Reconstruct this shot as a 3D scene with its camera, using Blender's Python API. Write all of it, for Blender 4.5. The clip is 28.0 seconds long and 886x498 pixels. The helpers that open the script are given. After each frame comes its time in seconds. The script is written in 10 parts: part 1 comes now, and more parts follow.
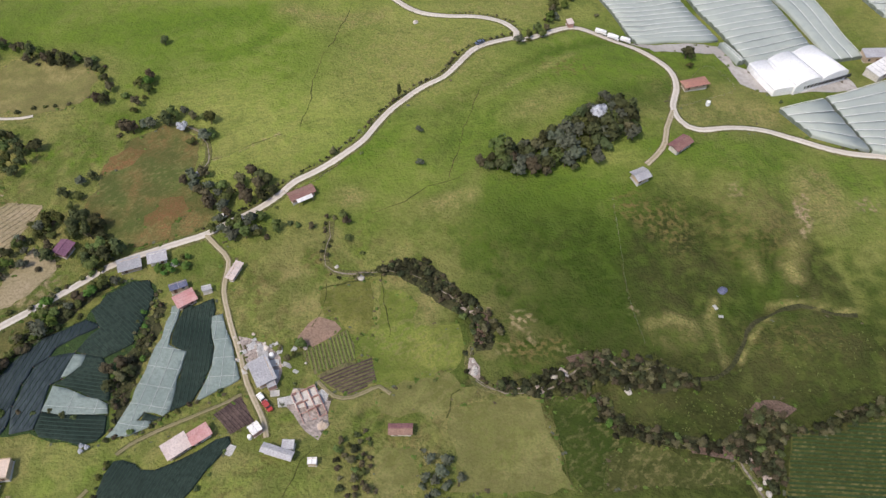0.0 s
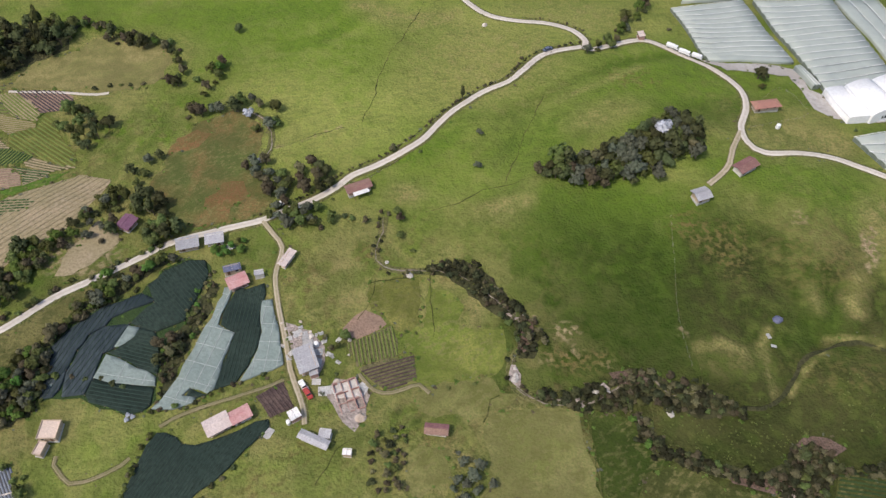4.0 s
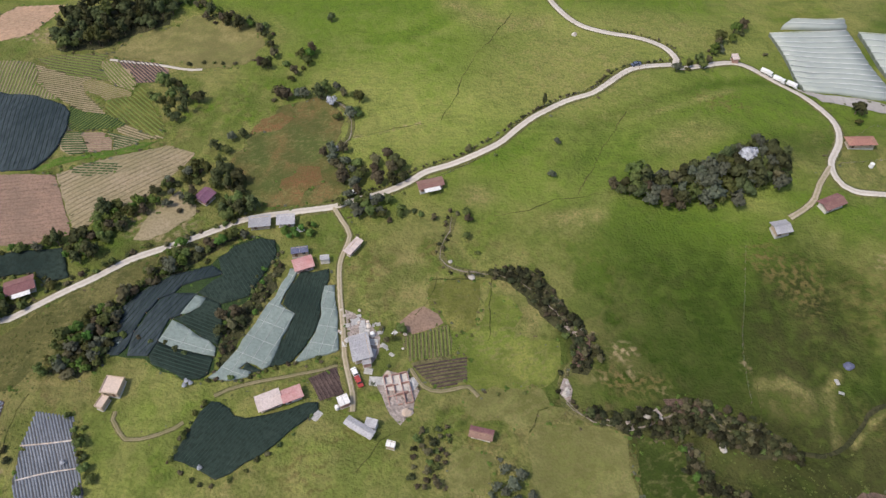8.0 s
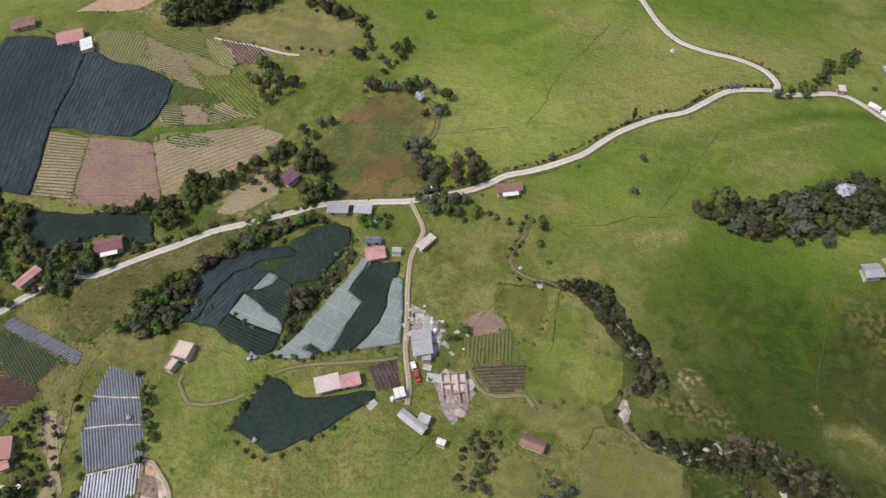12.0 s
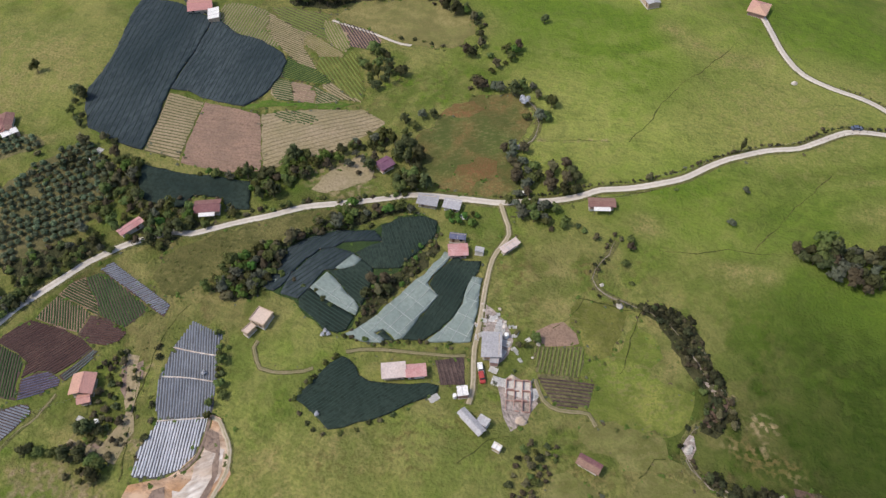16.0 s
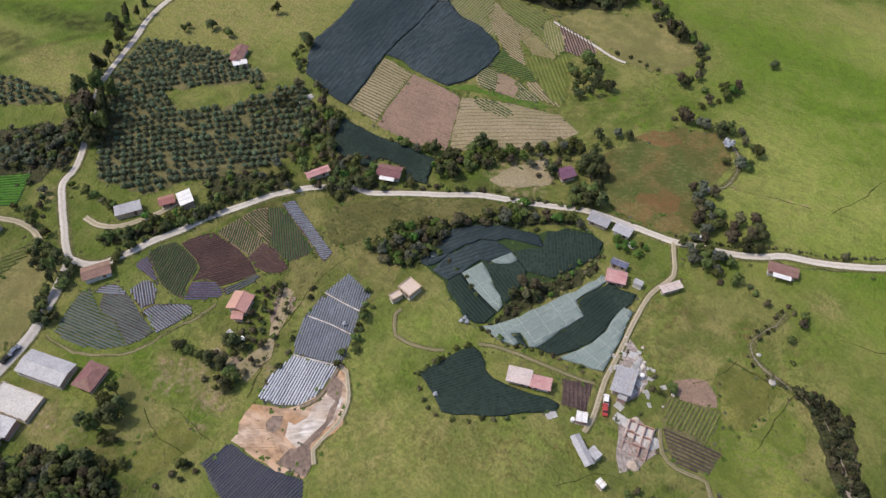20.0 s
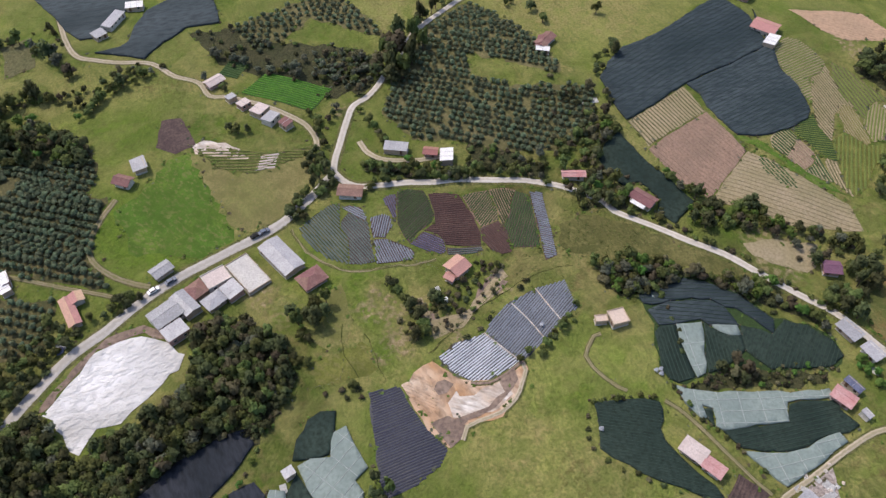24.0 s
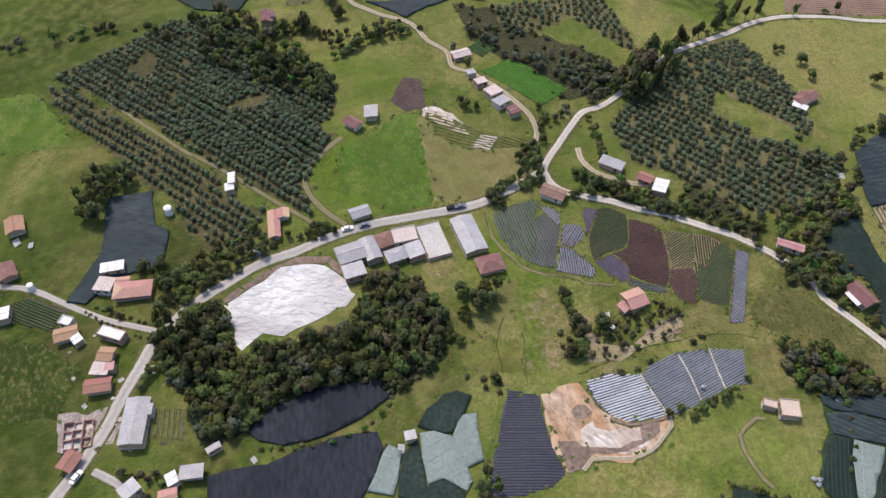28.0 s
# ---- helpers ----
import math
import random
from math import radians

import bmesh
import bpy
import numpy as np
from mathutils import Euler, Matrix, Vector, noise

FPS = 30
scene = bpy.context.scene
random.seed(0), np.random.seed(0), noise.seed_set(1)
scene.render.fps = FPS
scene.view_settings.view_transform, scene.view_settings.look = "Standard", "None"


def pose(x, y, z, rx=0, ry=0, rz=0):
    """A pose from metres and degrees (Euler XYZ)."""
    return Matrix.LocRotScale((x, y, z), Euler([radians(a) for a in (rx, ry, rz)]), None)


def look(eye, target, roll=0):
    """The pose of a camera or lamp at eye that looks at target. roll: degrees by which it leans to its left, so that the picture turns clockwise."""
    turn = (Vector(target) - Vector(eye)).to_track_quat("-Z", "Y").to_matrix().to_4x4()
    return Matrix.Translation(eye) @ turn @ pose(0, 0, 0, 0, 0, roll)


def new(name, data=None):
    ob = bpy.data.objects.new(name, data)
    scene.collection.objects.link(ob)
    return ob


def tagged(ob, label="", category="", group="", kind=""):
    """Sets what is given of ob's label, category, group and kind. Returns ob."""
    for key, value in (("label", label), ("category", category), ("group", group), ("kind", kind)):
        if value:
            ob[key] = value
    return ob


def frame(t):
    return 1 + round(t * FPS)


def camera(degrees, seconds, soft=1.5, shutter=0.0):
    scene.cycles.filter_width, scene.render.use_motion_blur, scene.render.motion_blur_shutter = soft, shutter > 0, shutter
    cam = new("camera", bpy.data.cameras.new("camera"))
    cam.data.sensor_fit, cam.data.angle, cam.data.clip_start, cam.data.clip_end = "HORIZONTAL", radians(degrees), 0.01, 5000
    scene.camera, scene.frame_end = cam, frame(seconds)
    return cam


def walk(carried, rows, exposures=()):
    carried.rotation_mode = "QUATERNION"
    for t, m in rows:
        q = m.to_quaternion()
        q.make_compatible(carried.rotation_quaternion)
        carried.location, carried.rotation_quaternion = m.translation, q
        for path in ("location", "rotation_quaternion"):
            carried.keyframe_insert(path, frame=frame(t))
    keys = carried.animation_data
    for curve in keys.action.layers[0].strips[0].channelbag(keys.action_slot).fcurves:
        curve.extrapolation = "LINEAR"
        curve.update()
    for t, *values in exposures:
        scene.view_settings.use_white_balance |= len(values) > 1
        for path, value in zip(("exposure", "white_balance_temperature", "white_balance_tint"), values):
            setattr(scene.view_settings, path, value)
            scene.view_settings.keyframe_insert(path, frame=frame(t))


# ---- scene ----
# ================= camera: a drone that hovers at 200 m and turns slowly to its left =================
cam = camera(62.21, 28.0, soft=1.45)
walk(cam, [
    (0.0, pose(0, 0, 200, 38.561, -0.335, 0.421)),
    (0.5, pose(0, 0, 200, 38.588, -0.351, 1.258)),
    (1.0, pose(0, 0, 200, 38.603, -0.342, 1.757)),
    (1.5, pose(0, 0, 200, 38.620, -0.315, 2.443)),
    (2.0, pose(0, 0, 200, 38.646, -0.280, 3.228)),
    (2.5, pose(0, 0, 200, 38.666, -0.242, 4.065)),
    (3.0, pose(0, 0, 200, 38.679, -0.214, 4.861)),
    (3.5, pose(0, 0, 200, 38.699, -0.211, 5.718)),
    (5.5, pose(0, 0, 200, 38.771, -0.005, 9.044)),
    (6.0, pose(0, 0, 200, 38.797, -0.075, 9.908)),
    (6.5, pose(0, 0, 200, 38.814, -0.169, 10.643)),
    (7.0, pose(0, 0, 200, 38.829, -0.148, 12.078)),
    (7.5, pose(0, 0, 200, 38.851, -0.135, 13.630)),
    (8.0, pose(0, 0, 200, 38.844, -0.152, 14.595)),
    (8.5, pose(0, 0, 200, 38.850, -0.144, 15.583)),
    (9.0, pose(0, 0, 200, 38.877, -0.109, 16.568)),
    (9.5, pose(0, 0, 200, 38.889, -0.063, 17.594)),
    (10.0, pose(0, 0, 200, 38.907, -0.016, 18.605)),
    (10.5, pose(0, 0, 200, 38.937, 0.048, 19.636)),
    (11.0, pose(0, 0, 200, 38.965, 0.106, 20.693)),
    (11.5, pose(0, 0, 200, 38.960, 0.163, 21.830)),
    (12.0, pose(0, 0, 200, 38.972, 0.243, 22.991)),
    (12.5, pose(0, 0, 200, 39.009, 0.303, 24.413)),
    (14.5, pose(0, 0, 200, 39.077, 0.314, 29.439)),
    (15.0, pose(0, 0, 200, 39.033, 0.268, 30.741)),
    (15.5, pose(0, 0, 200, 39.023, 0.254, 32.031)),
    (16.0, pose(0, 0, 200, 39.031, 0.240, 33.269)),
    (16.5, pose(0, 0, 200, 39.030, 0.290, 34.055)),
    (17.0, pose(0, 0, 200, 39.056, 0.340, 35.855)),
    (17.5, pose(0, 0, 200, 39.084, 0.342, 38.252)),
    (18.0, pose(0, 0, 200, 39.130, 0.350, 40.872)),
    (18.5, pose(0, 0, 200, 39.141, 0.326, 43.451)),
    (19.0, pose(0, 0, 200, 39.162, 0.287, 46.953)),
    (19.5, pose(0, 0, 200, 39.145, 0.161, 49.957)),
    (20.0, pose(0, 0, 200, 39.178, 0.077, 53.007)),
    (20.5, pose(0, 0, 200, 39.238, 0.054, 56.252)),
    (22.5, pose(0, 0, 200, 39.270, -0.092, 69.937)),
    (23.0, pose(0, 0, 200, 39.255, -0.126, 73.351)),
    (23.5, pose(0, 0, 200, 39.225, -0.204, 77.096)),
    (24.0, pose(0, 0, 200, 39.212, -0.247, 80.822)),
    (24.5, pose(0, 0, 200, 39.189, -0.294, 84.577)),
    (25.0, pose(0, 0, 200, 39.167, -0.366, 87.159)),
    (25.5, pose(0, 0, 200, 39.148, -0.423, 89.385)),
    (26.0, pose(0, 0, 200, 39.141, -0.482, 91.894)),
    (26.5, pose(0, 0, 200, 39.100, -0.534, 94.648)),
    (27.0, pose(0, 0, 200, 39.046, -0.576, 97.769)),
    (27.5, pose(0, 0, 200, 39.019, -0.615, 101.005)),
    (28.0, pose(0, 0, 200, 38.970, -0.642, 103.835)),
], exposures=[(0.0, 0.08, 6600, 14), (16.0, 0.0, 6600, 13), (22.0, 0.03, 6480, 15), (28.0, 0.12, 6450, 16)])

# ================= daylight: high, slightly hazy sun =================
SUN_EL, SUN_AZ = radians(58), radians(225)      # azimuth counted from +x to +y
world = bpy.data.worlds.new("sky")
scene.world = world
world.use_nodes = True
wn = world.node_tree
sky = wn.nodes.new("ShaderNodeTexSky")
sky.sky_type, sky.sun_disc, sky.sun_elevation, sky.sun_rotation = "NISHITA", False, SUN_EL, radians(90) - SUN_AZ
sky.dust_density, sky.air_density = 2.5, 1.0
wn.links.new(sky.outputs[0], wn.nodes["Background"].inputs[0])
wn.nodes["Background"].inputs[1].default_value = 0.18
sun = new("sun", bpy.data.lights.new("sun", "SUN"))
sun.data.energy, sun.data.angle, sun.data.color = 2.5, radians(2.0), (1.0, 0.935, 0.79)
sun.matrix_world = look((0, 0, 0), (-math.cos(SUN_AZ) * math.cos(SUN_EL), -math.sin(SUN_AZ) * math.cos(SUN_EL), -math.sin(SUN_EL)))
sun.location = (0, 0, 400)

# ================= materials =================
def node_mat(name):
    m = bpy.data.materials.new(name)
    m.use_nodes = True
    nt = m.node_tree
    return m, nt, nt.nodes["Principled BSDF"]


def noise_fac(nt, scale, detail=4.0, lo=0.35, hi=0.65, coord="Object", stretch=None):
    co = nt.nodes.new("ShaderNodeNewGeometry") if coord == "Geo" else nt.nodes.new("ShaderNodeTexCoord")
    out = co.outputs["Position"] if coord == "Geo" else co.outputs["Object"]
    if stretch:
        mp = nt.nodes.new("ShaderNodeMapping")
        mp.vector_type = "TEXTURE"
        mp.inputs["Scale"].default_value, mp.inputs["Rotation"].default_value = [1 / v for v in stretch[:3]], (0, 0, radians(stretch[3]))
        nt.links.new(out, mp.inputs[0])
        out = mp.outputs[0]
    n = nt.nodes.new("ShaderNodeTexNoise")
    n.inputs["Scale"].default_value, n.inputs["Detail"].default_value = scale, detail
    nt.links.new(out, n.inputs["Vector"])
    r = nt.nodes.new("ShaderNodeMapRange")
    r.inputs[1].default_value, r.inputs[2].default_value = lo, hi
    nt.links.new(n.outputs[0], r.inputs[0])
    return r.outputs[0]


def blend(nt, fac, a, b):
    mx = nt.nodes.new("ShaderNodeMix")
    mx.data_type = "RGBA"
    for k, v in ((0, fac), (6, a), (7, b)):
        if isinstance(v, tuple):
            mx.inputs[k].default_value = (*v[:3], 1)
        elif isinstance(v, (int, float)):
            mx.inputs[k].default_value = v
        else:
            nt.links.new(v, mx.inputs[k])
    return mx.outputs[2]


def maths(nt, op, a, b=0.0):
    n = nt.nodes.new("ShaderNodeMath")
    n.operation, n.use_clamp = op, False
    for k, v in enumerate((a, b)):
        if isinstance(v, (int, float)):
            n.inputs[k].default_value = v
        else:
            nt.links.new(v, n.inputs[k])
    return n.outputs[0]


def surface(name, c1, c2, big=0.15, fine=2.0, c3=None, rough=0.9, bump=0.3, vary=0.0, metal=0.0, stretch=None, spec=0.2):
    """Two-scale surface: c1 to c2 in broad patches, c3 in fine grain; vary: brightness from object to object."""
    m, nt, bs = node_mat(name)
    col = blend(nt, noise_fac(nt, big, 5, coord="Geo", stretch=stretch), c1, c2)
    grain = noise_fac(nt, fine, 6, 0.4, 0.75, coord="Geo", stretch=stretch)
    col = blend(nt, grain, col, c3 or tuple(0.6 * v for v in c1))
    if vary:
        info = nt.nodes.new("ShaderNodeObjectInfo")
        f = maths(nt, "ADD", maths(nt, "MULTIPLY", info.outputs["Random"], 2 * vary), 1 - vary)
        hs = nt.nodes.new("ShaderNodeHueSaturation")
        nt.links.new(f, hs.inputs["Value"])
        nt.links.new(maths(nt, "ADD", maths(nt, "MULTIPLY", info.outputs["Random"], 0.06), 0.47), hs.inputs["Hue"])
        nt.links.new(col, hs.inputs["Color"])
        col = hs.outputs[0]
    nt.links.new(col, bs.inputs["Base Color"])
    bs.inputs["Roughness"].default_value, bs.inputs["Metallic"].default_value = rough, metal
    bs.inputs["Specular IOR Level"].default_value = spec
    if bump:
        b = nt.nodes.new("ShaderNodeBump")
        b.inputs["Strength"].default_value, b.inputs["Distance"].default_value = bump, 0.5 / fine
        nt.links.new(grain, b.inputs["Height"])
        nt.links.new(b.outputs[0], bs.inputs["Normal"])
    return m


def leafage(name, c1, c2, vary):
    """Leaves: colour differs from tree to tree and within the crown; some light passes through."""
    m, nt, bs = node_mat(name)
    info, tint = nt.nodes.new("ShaderNodeObjectInfo"), nt.nodes.new("ShaderNodeAttribute")
    tint.attribute_name = "tint"
    own = maths(nt, "FRACT", maths(nt, "ADD", info.outputs["Random"], tint.outputs["Fac"]))
    isle = nt.nodes.new("ShaderNodeNewGeometry").outputs["Random Per Island"]
    col = blend(nt, noise_fac(nt, 0.5, 4, coord="Geo"), c1, c2)
    col = blend(nt, maths(nt, "MULTIPLY", isle, 0.55), col, tuple(0.5 * v for v in c1))
    hs = nt.nodes.new("ShaderNodeHueSaturation")
    nt.links.new(maths(nt, "ADD", maths(nt, "MULTIPLY", own, 2 * vary), 1 - vary), hs.inputs["Value"])
    nt.links.new(maths(nt, "ADD", maths(nt, "MULTIPLY", own, 0.07), 0.465), hs.inputs["Hue"])
    nt.links.new(col, hs.inputs["Color"])
    nt.links.new(hs.outputs[0], bs.inputs["Base Color"])
    bs.inputs["Roughness"].default_value, bs.inputs["Specular IOR Level"].default_value = 0.75, 0.2
    tr, mx = nt.nodes.new("ShaderNodeBsdfTranslucent"), nt.nodes.new("ShaderNodeMixShader")
    nt.links.new(hs.outputs[0], tr.inputs["Color"])
    mx.inputs[0].default_value = 0.35
    nt.links.new(bs.outputs[0], mx.inputs[1])
    nt.links.new(tr.outputs[0], mx.inputs[2])
    nt.links.new(mx.outputs[0], nt.nodes["Material Output"].inputs["Surface"])
    return m


def richer(nt, col, sat):
    hs = nt.nodes.new("ShaderNodeHueSaturation")
    hs.inputs["Saturation"].default_value = sat
    nt.links.new(col, hs.inputs["Color"])
    return hs.outputs[0]


def ground_surface():
    """Pasture: grass kinds, straw, bare earth, rust-coloured growth and painted cloud shade, mixed by the soft map of
    the land.
    """
    m, nt, bs = node_mat("pasture")
    at = {}
    for key in ("lush", "dry", "bare", "rust", "moor_and_shade", "pale", "deep", "rough"):
        a = nt.nodes.new("ShaderNodeAttribute")
        a.attribute_name = key
        at[key] = a.outputs["Fac"]
    patch = noise_fac(nt, 0.045, 7, 0.42, 0.58, coord="Geo")
    mottle = noise_fac(nt, 0.22, 6, 0.38, 0.66, coord="Geo")
    tuft = noise_fac(nt, 1.1, 6, 0.4, 0.7, coord="Geo")
    fine = noise_fac(nt, 4.0, 3, 0.35, 0.7, coord="Geo")
    streak = noise_fac(nt, 0.35, 6, 0.42, 0.66, coord="Geo", stretch=(0.25, 1.0, 1.0, 28))
    wide = noise_fac(nt, 0.011, 4, 0.4, 0.62, coord="Geo")
    grass = blend(nt, patch, (0.142, 0.190, 0.036), (0.222, 0.240, 0.068))
    grass = blend(nt, maths(nt, "MULTIPLY", mottle, 0.5), grass, (0.092, 0.138, 0.026))
    grass = blend(nt, maths(nt, "MULTIPLY", wide, 0.6), grass, (0.092, 0.138, 0.026))
    grass = blend(nt, maths(nt, "MULTIPLY", streak, 0.3), grass, (0.25, 0.25, 0.095))
    drift = noise_fac(nt, 0.10, 8, 0.46, 0.56, coord="Geo", stretch=(1.0, 0.45, 1.0, 70))
    grass = blend(nt, maths(nt, "MULTIPLY", drift, 0.5), grass, (0.25, 0.238, 0.086))
    blotch = noise_fac(nt, 0.085, 6, 0.52, 0.64, coord="Geo", stretch=(1.0, 0.8, 1.0, 110))
    grass = blend(nt, maths(nt, "MULTIPLY", blotch, 0.35), grass, (0.185, 0.155, 0.06))
    damp = noise_fac(nt, 0.075, 8, 0.50, 0.62, coord="Geo", stretch=(0.5, 1.0, 1.0, 15))
    grass = blend(nt, maths(nt, "MULTIPLY", damp, 0.5), grass, (0.062, 0.105, 0.02))

    swale = noise_fac(nt, 0.021, 6, 0.45, 0.57, coord="Geo", stretch=(0.7, 1.0, 1.0, 24))
    grass = blend(nt, maths(nt, "MULTIPLY", swale, 0.5), grass, (0.066, 0.118, 0.020))
    straw = noise_fac(nt, 0.034, 8, 0.50, 0.60, coord="Geo", stretch=(0.8, 1.2, 1.0, 66))
    grass = blend(nt, maths(nt, "MULTIPLY", straw, 0.4), grass, (0.30, 0.27, 0.11))
    speck = noise_fac(nt, 0.55, 7, 0.47, 0.60, coord="Geo")

    def layer(col, key, c1, c2, grain, edge=0.35, spots=None):
        f = maths(nt, "MULTIPLY", at[key], maths(nt, "ADD", 1 - edge, maths(nt, "MULTIPLY", spots or mottle, 2 * edge)))
        r = nt.nodes.new("ShaderNodeMapRange")
        r.inputs[1].default_value, r.inputs[2].default_value = 0.08, 0.85
        nt.links.new(f, r.inputs[0])
        return blend(nt, r.outputs[0], col, blend(nt, grain, c1, c2))
    grass = layer(grass, "pale", (0.30, 0.318, 0.10), (0.185, 0.245, 0.052), maths(nt, "MULTIPLY", maths(nt, "ADD", mottle, patch), 0.5))
    grass = layer(grass, "lush", (0.092, 0.155, 0.023), (0.130, 0.195, 0.032), mottle)
    # two darkest layers: dark green and brown grass plus painted cloud shade
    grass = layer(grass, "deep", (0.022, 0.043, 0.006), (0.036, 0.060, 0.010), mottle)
    grass = layer(grass, "moor_and_shade", (0.023, 0.028, 0.009), (0.050, 0.050, 0.018), tuft, 0.5)
    grass = layer(grass, "dry", (0.29, 0.25, 0.11), (0.19, 0.19, 0.065), tuft, 0.5)
    grass = layer(grass, "rust", (0.17, 0.122, 0.058), (0.135, 0.115, 0.04), tuft, 0.85, speck)
    grass = layer(grass, "bare", (0.42, 0.32, 0.22), (0.28, 0.21, 0.12), tuft, 0.85, speck)
    # weedy ground: straw, brown and dark tufts in small patches
    w1 = noise_fac(nt, 0.16, 7, 0.47, 0.60, coord="Geo")
    w2 = noise_fac(nt, 0.42, 7, 0.48, 0.62, coord="Geo", stretch=(1.0, 1.3, 1.0, 61))
    w3 = noise_fac(nt, 0.3, 7, 0.5, 0.62, coord="Geo", stretch=(1.2, 1.0, 1.0, 17))
    weedy = blend(nt, maths(nt, "MULTIPLY", w1, 0.55), grass, (0.23, 0.205, 0.09))
    weedy = blend(nt, maths(nt, "MULTIPLY", w2, 0.7), weedy, (0.07, 0.088, 0.024))
    weedy = blend(nt, maths(nt, "MULTIPLY", w3, 0.55), weedy, (0.165, 0.12, 0.06))
    blot = noise_fac(nt, 0.062, 9, 0.475, 0.56, coord="Geo", stretch=(1.0, 0.75, 1.0, 35))
    weedy = blend(nt, maths(nt, "MULTIPLY", blot, 0.6), weedy, (0.285, 0.245, 0.108))
    sedge = noise_fac(nt, 0.09, 9, 0.50, 0.57, coord="Geo", stretch=(0.8, 1.1, 1.0, 80))
    weedy = blend(nt, maths(nt, "MULTIPLY", sedge, 0.6), weedy, (0.082, 0.115, 0.026))
    grass = blend(nt, maths(nt, "MULTIPLY", at["rough"], 0.95), grass, weedy)
    # cattle terraces: faint lines along the contours
    posn = nt.nodes.new("ShaderNodeNewGeometry")
    sep = nt.nodes.new("ShaderNodeSeparateXYZ")
    nt.links.new(posn.outputs["Position"], sep.inputs[0])
    line = maths(nt, "SINE", maths(nt, "ADD", maths(nt, "MULTIPLY", sep.outputs[2], 9.0), maths(nt, "MULTIPLY", mottle, 5.0)))
    line = maths(nt, "MULTIPLY", maths(nt, "MAXIMUM", line, 0.0), maths(nt, "MULTIPLY", streak, 0.35))
    grass = blend(nt, line, grass, (0.085, 0.10, 0.026))
    tread = noise_fac(nt, 0.7, 5, 0.48, 0.62, coord="Geo", stretch=(0.22, 1.0, 1.0, 12))
    tread = maths(nt, "MULTIPLY", tread, maths(nt, "MULTIPLY", noise_fac(nt, 0.03, 4, 0.42, 0.6, coord="Geo"), 0.26))
    grass = blend(nt, tread, grass, (0.062, 0.085, 0.022))
    grass = blend(nt, maths(nt, "MULTIPLY", tuft, 0.46), grass, blend(nt, 0.6, grass, (0.035, 0.055, 0.012)))
    grass = blend(nt, maths(nt, "MULTIPLY", fine, 0.32), grass, (0.05, 0.065, 0.018))
    nt.links.new(richer(nt, grass, 1.05), bs.inputs["Base Color"])
    bs.inputs["Roughness"].default_value, bs.inputs["Specular IOR Level"].default_value = 0.95, 0.1
    b = nt.nodes.new("ShaderNodeBump")
    b.inputs["Strength"].default_value, b.inputs["Distance"].default_value = 0.5, 0.5
    swell = noise_fac(nt, 0.05, 5, 0.2, 0.8, coord="Geo", stretch=(1.0, 0.6, 1.0, 40))
    nt.links.new(maths(nt, "ADD", maths(nt, "ADD", tuft, maths(nt, "MULTIPLY", mottle, 1.6)), maths(nt, "MULTIPLY", swell, 9.0)), b.inputs["Height"])
    nt.links.new(b.outputs[0], bs.inputs["Normal"])
    return m


def meadow(name, base, pale, dark):
    """Grass of one plot: broad tints, weedy patches, tufts and fine blades."""
    m, nt, bs = node_mat(name)
    col = blend(nt, noise_fac(nt, 0.06, 7, 0.42, 0.58, coord="Geo"), base, pale)
    col = blend(nt, maths(nt, "MULTIPLY", noise_fac(nt, 0.2, 8, 0.46, 0.60, coord="Geo"), 0.72), col, dark)
    col = blend(nt, maths(nt, "MULTIPLY", noise_fac(nt, 0.45, 8, 0.5, 0.62, coord="Geo", stretch=(1.0, 1.6, 1.0, 40)), 0.65), col, (0.20, 0.175, 0.075))
    col = blend(nt, maths(nt, "MULTIPLY", noise_fac(nt, 0.07, 9, 0.48, 0.57, coord="Geo", stretch=(1.0, 0.7, 1.0, 70)), 0.5), col, tuple(0.62 * v for v in base))
    tuft = noise_fac(nt, 1.3, 6, 0.42, 0.66, coord="Geo")
    col = blend(nt, maths(nt, "MULTIPLY", tuft, 0.6), col, dark)
    col = blend(nt, maths(nt, "MULTIPLY", noise_fac(nt, 5.0, 3, 0.35, 0.7, coord="Geo"), 0.3), col, tuple(0.5 * v for v in dark))
    nt.links.new(richer(nt, col, 1.0), bs.inputs["Base Color"])
    bs.inputs["Roughness"].default_value, bs.inputs["Specular IOR Level"].default_value = 0.95, 0.1
    b = nt.nodes.new("ShaderNodeBump")
    b.inputs["Strength"].default_value, b.inputs["Distance"].default_value = 0.3, 0.35
    nt.links.new(tuft, b.inputs["Height"])
    nt.links.new(b.outputs[0], bs.inputs["Normal"])
    return m


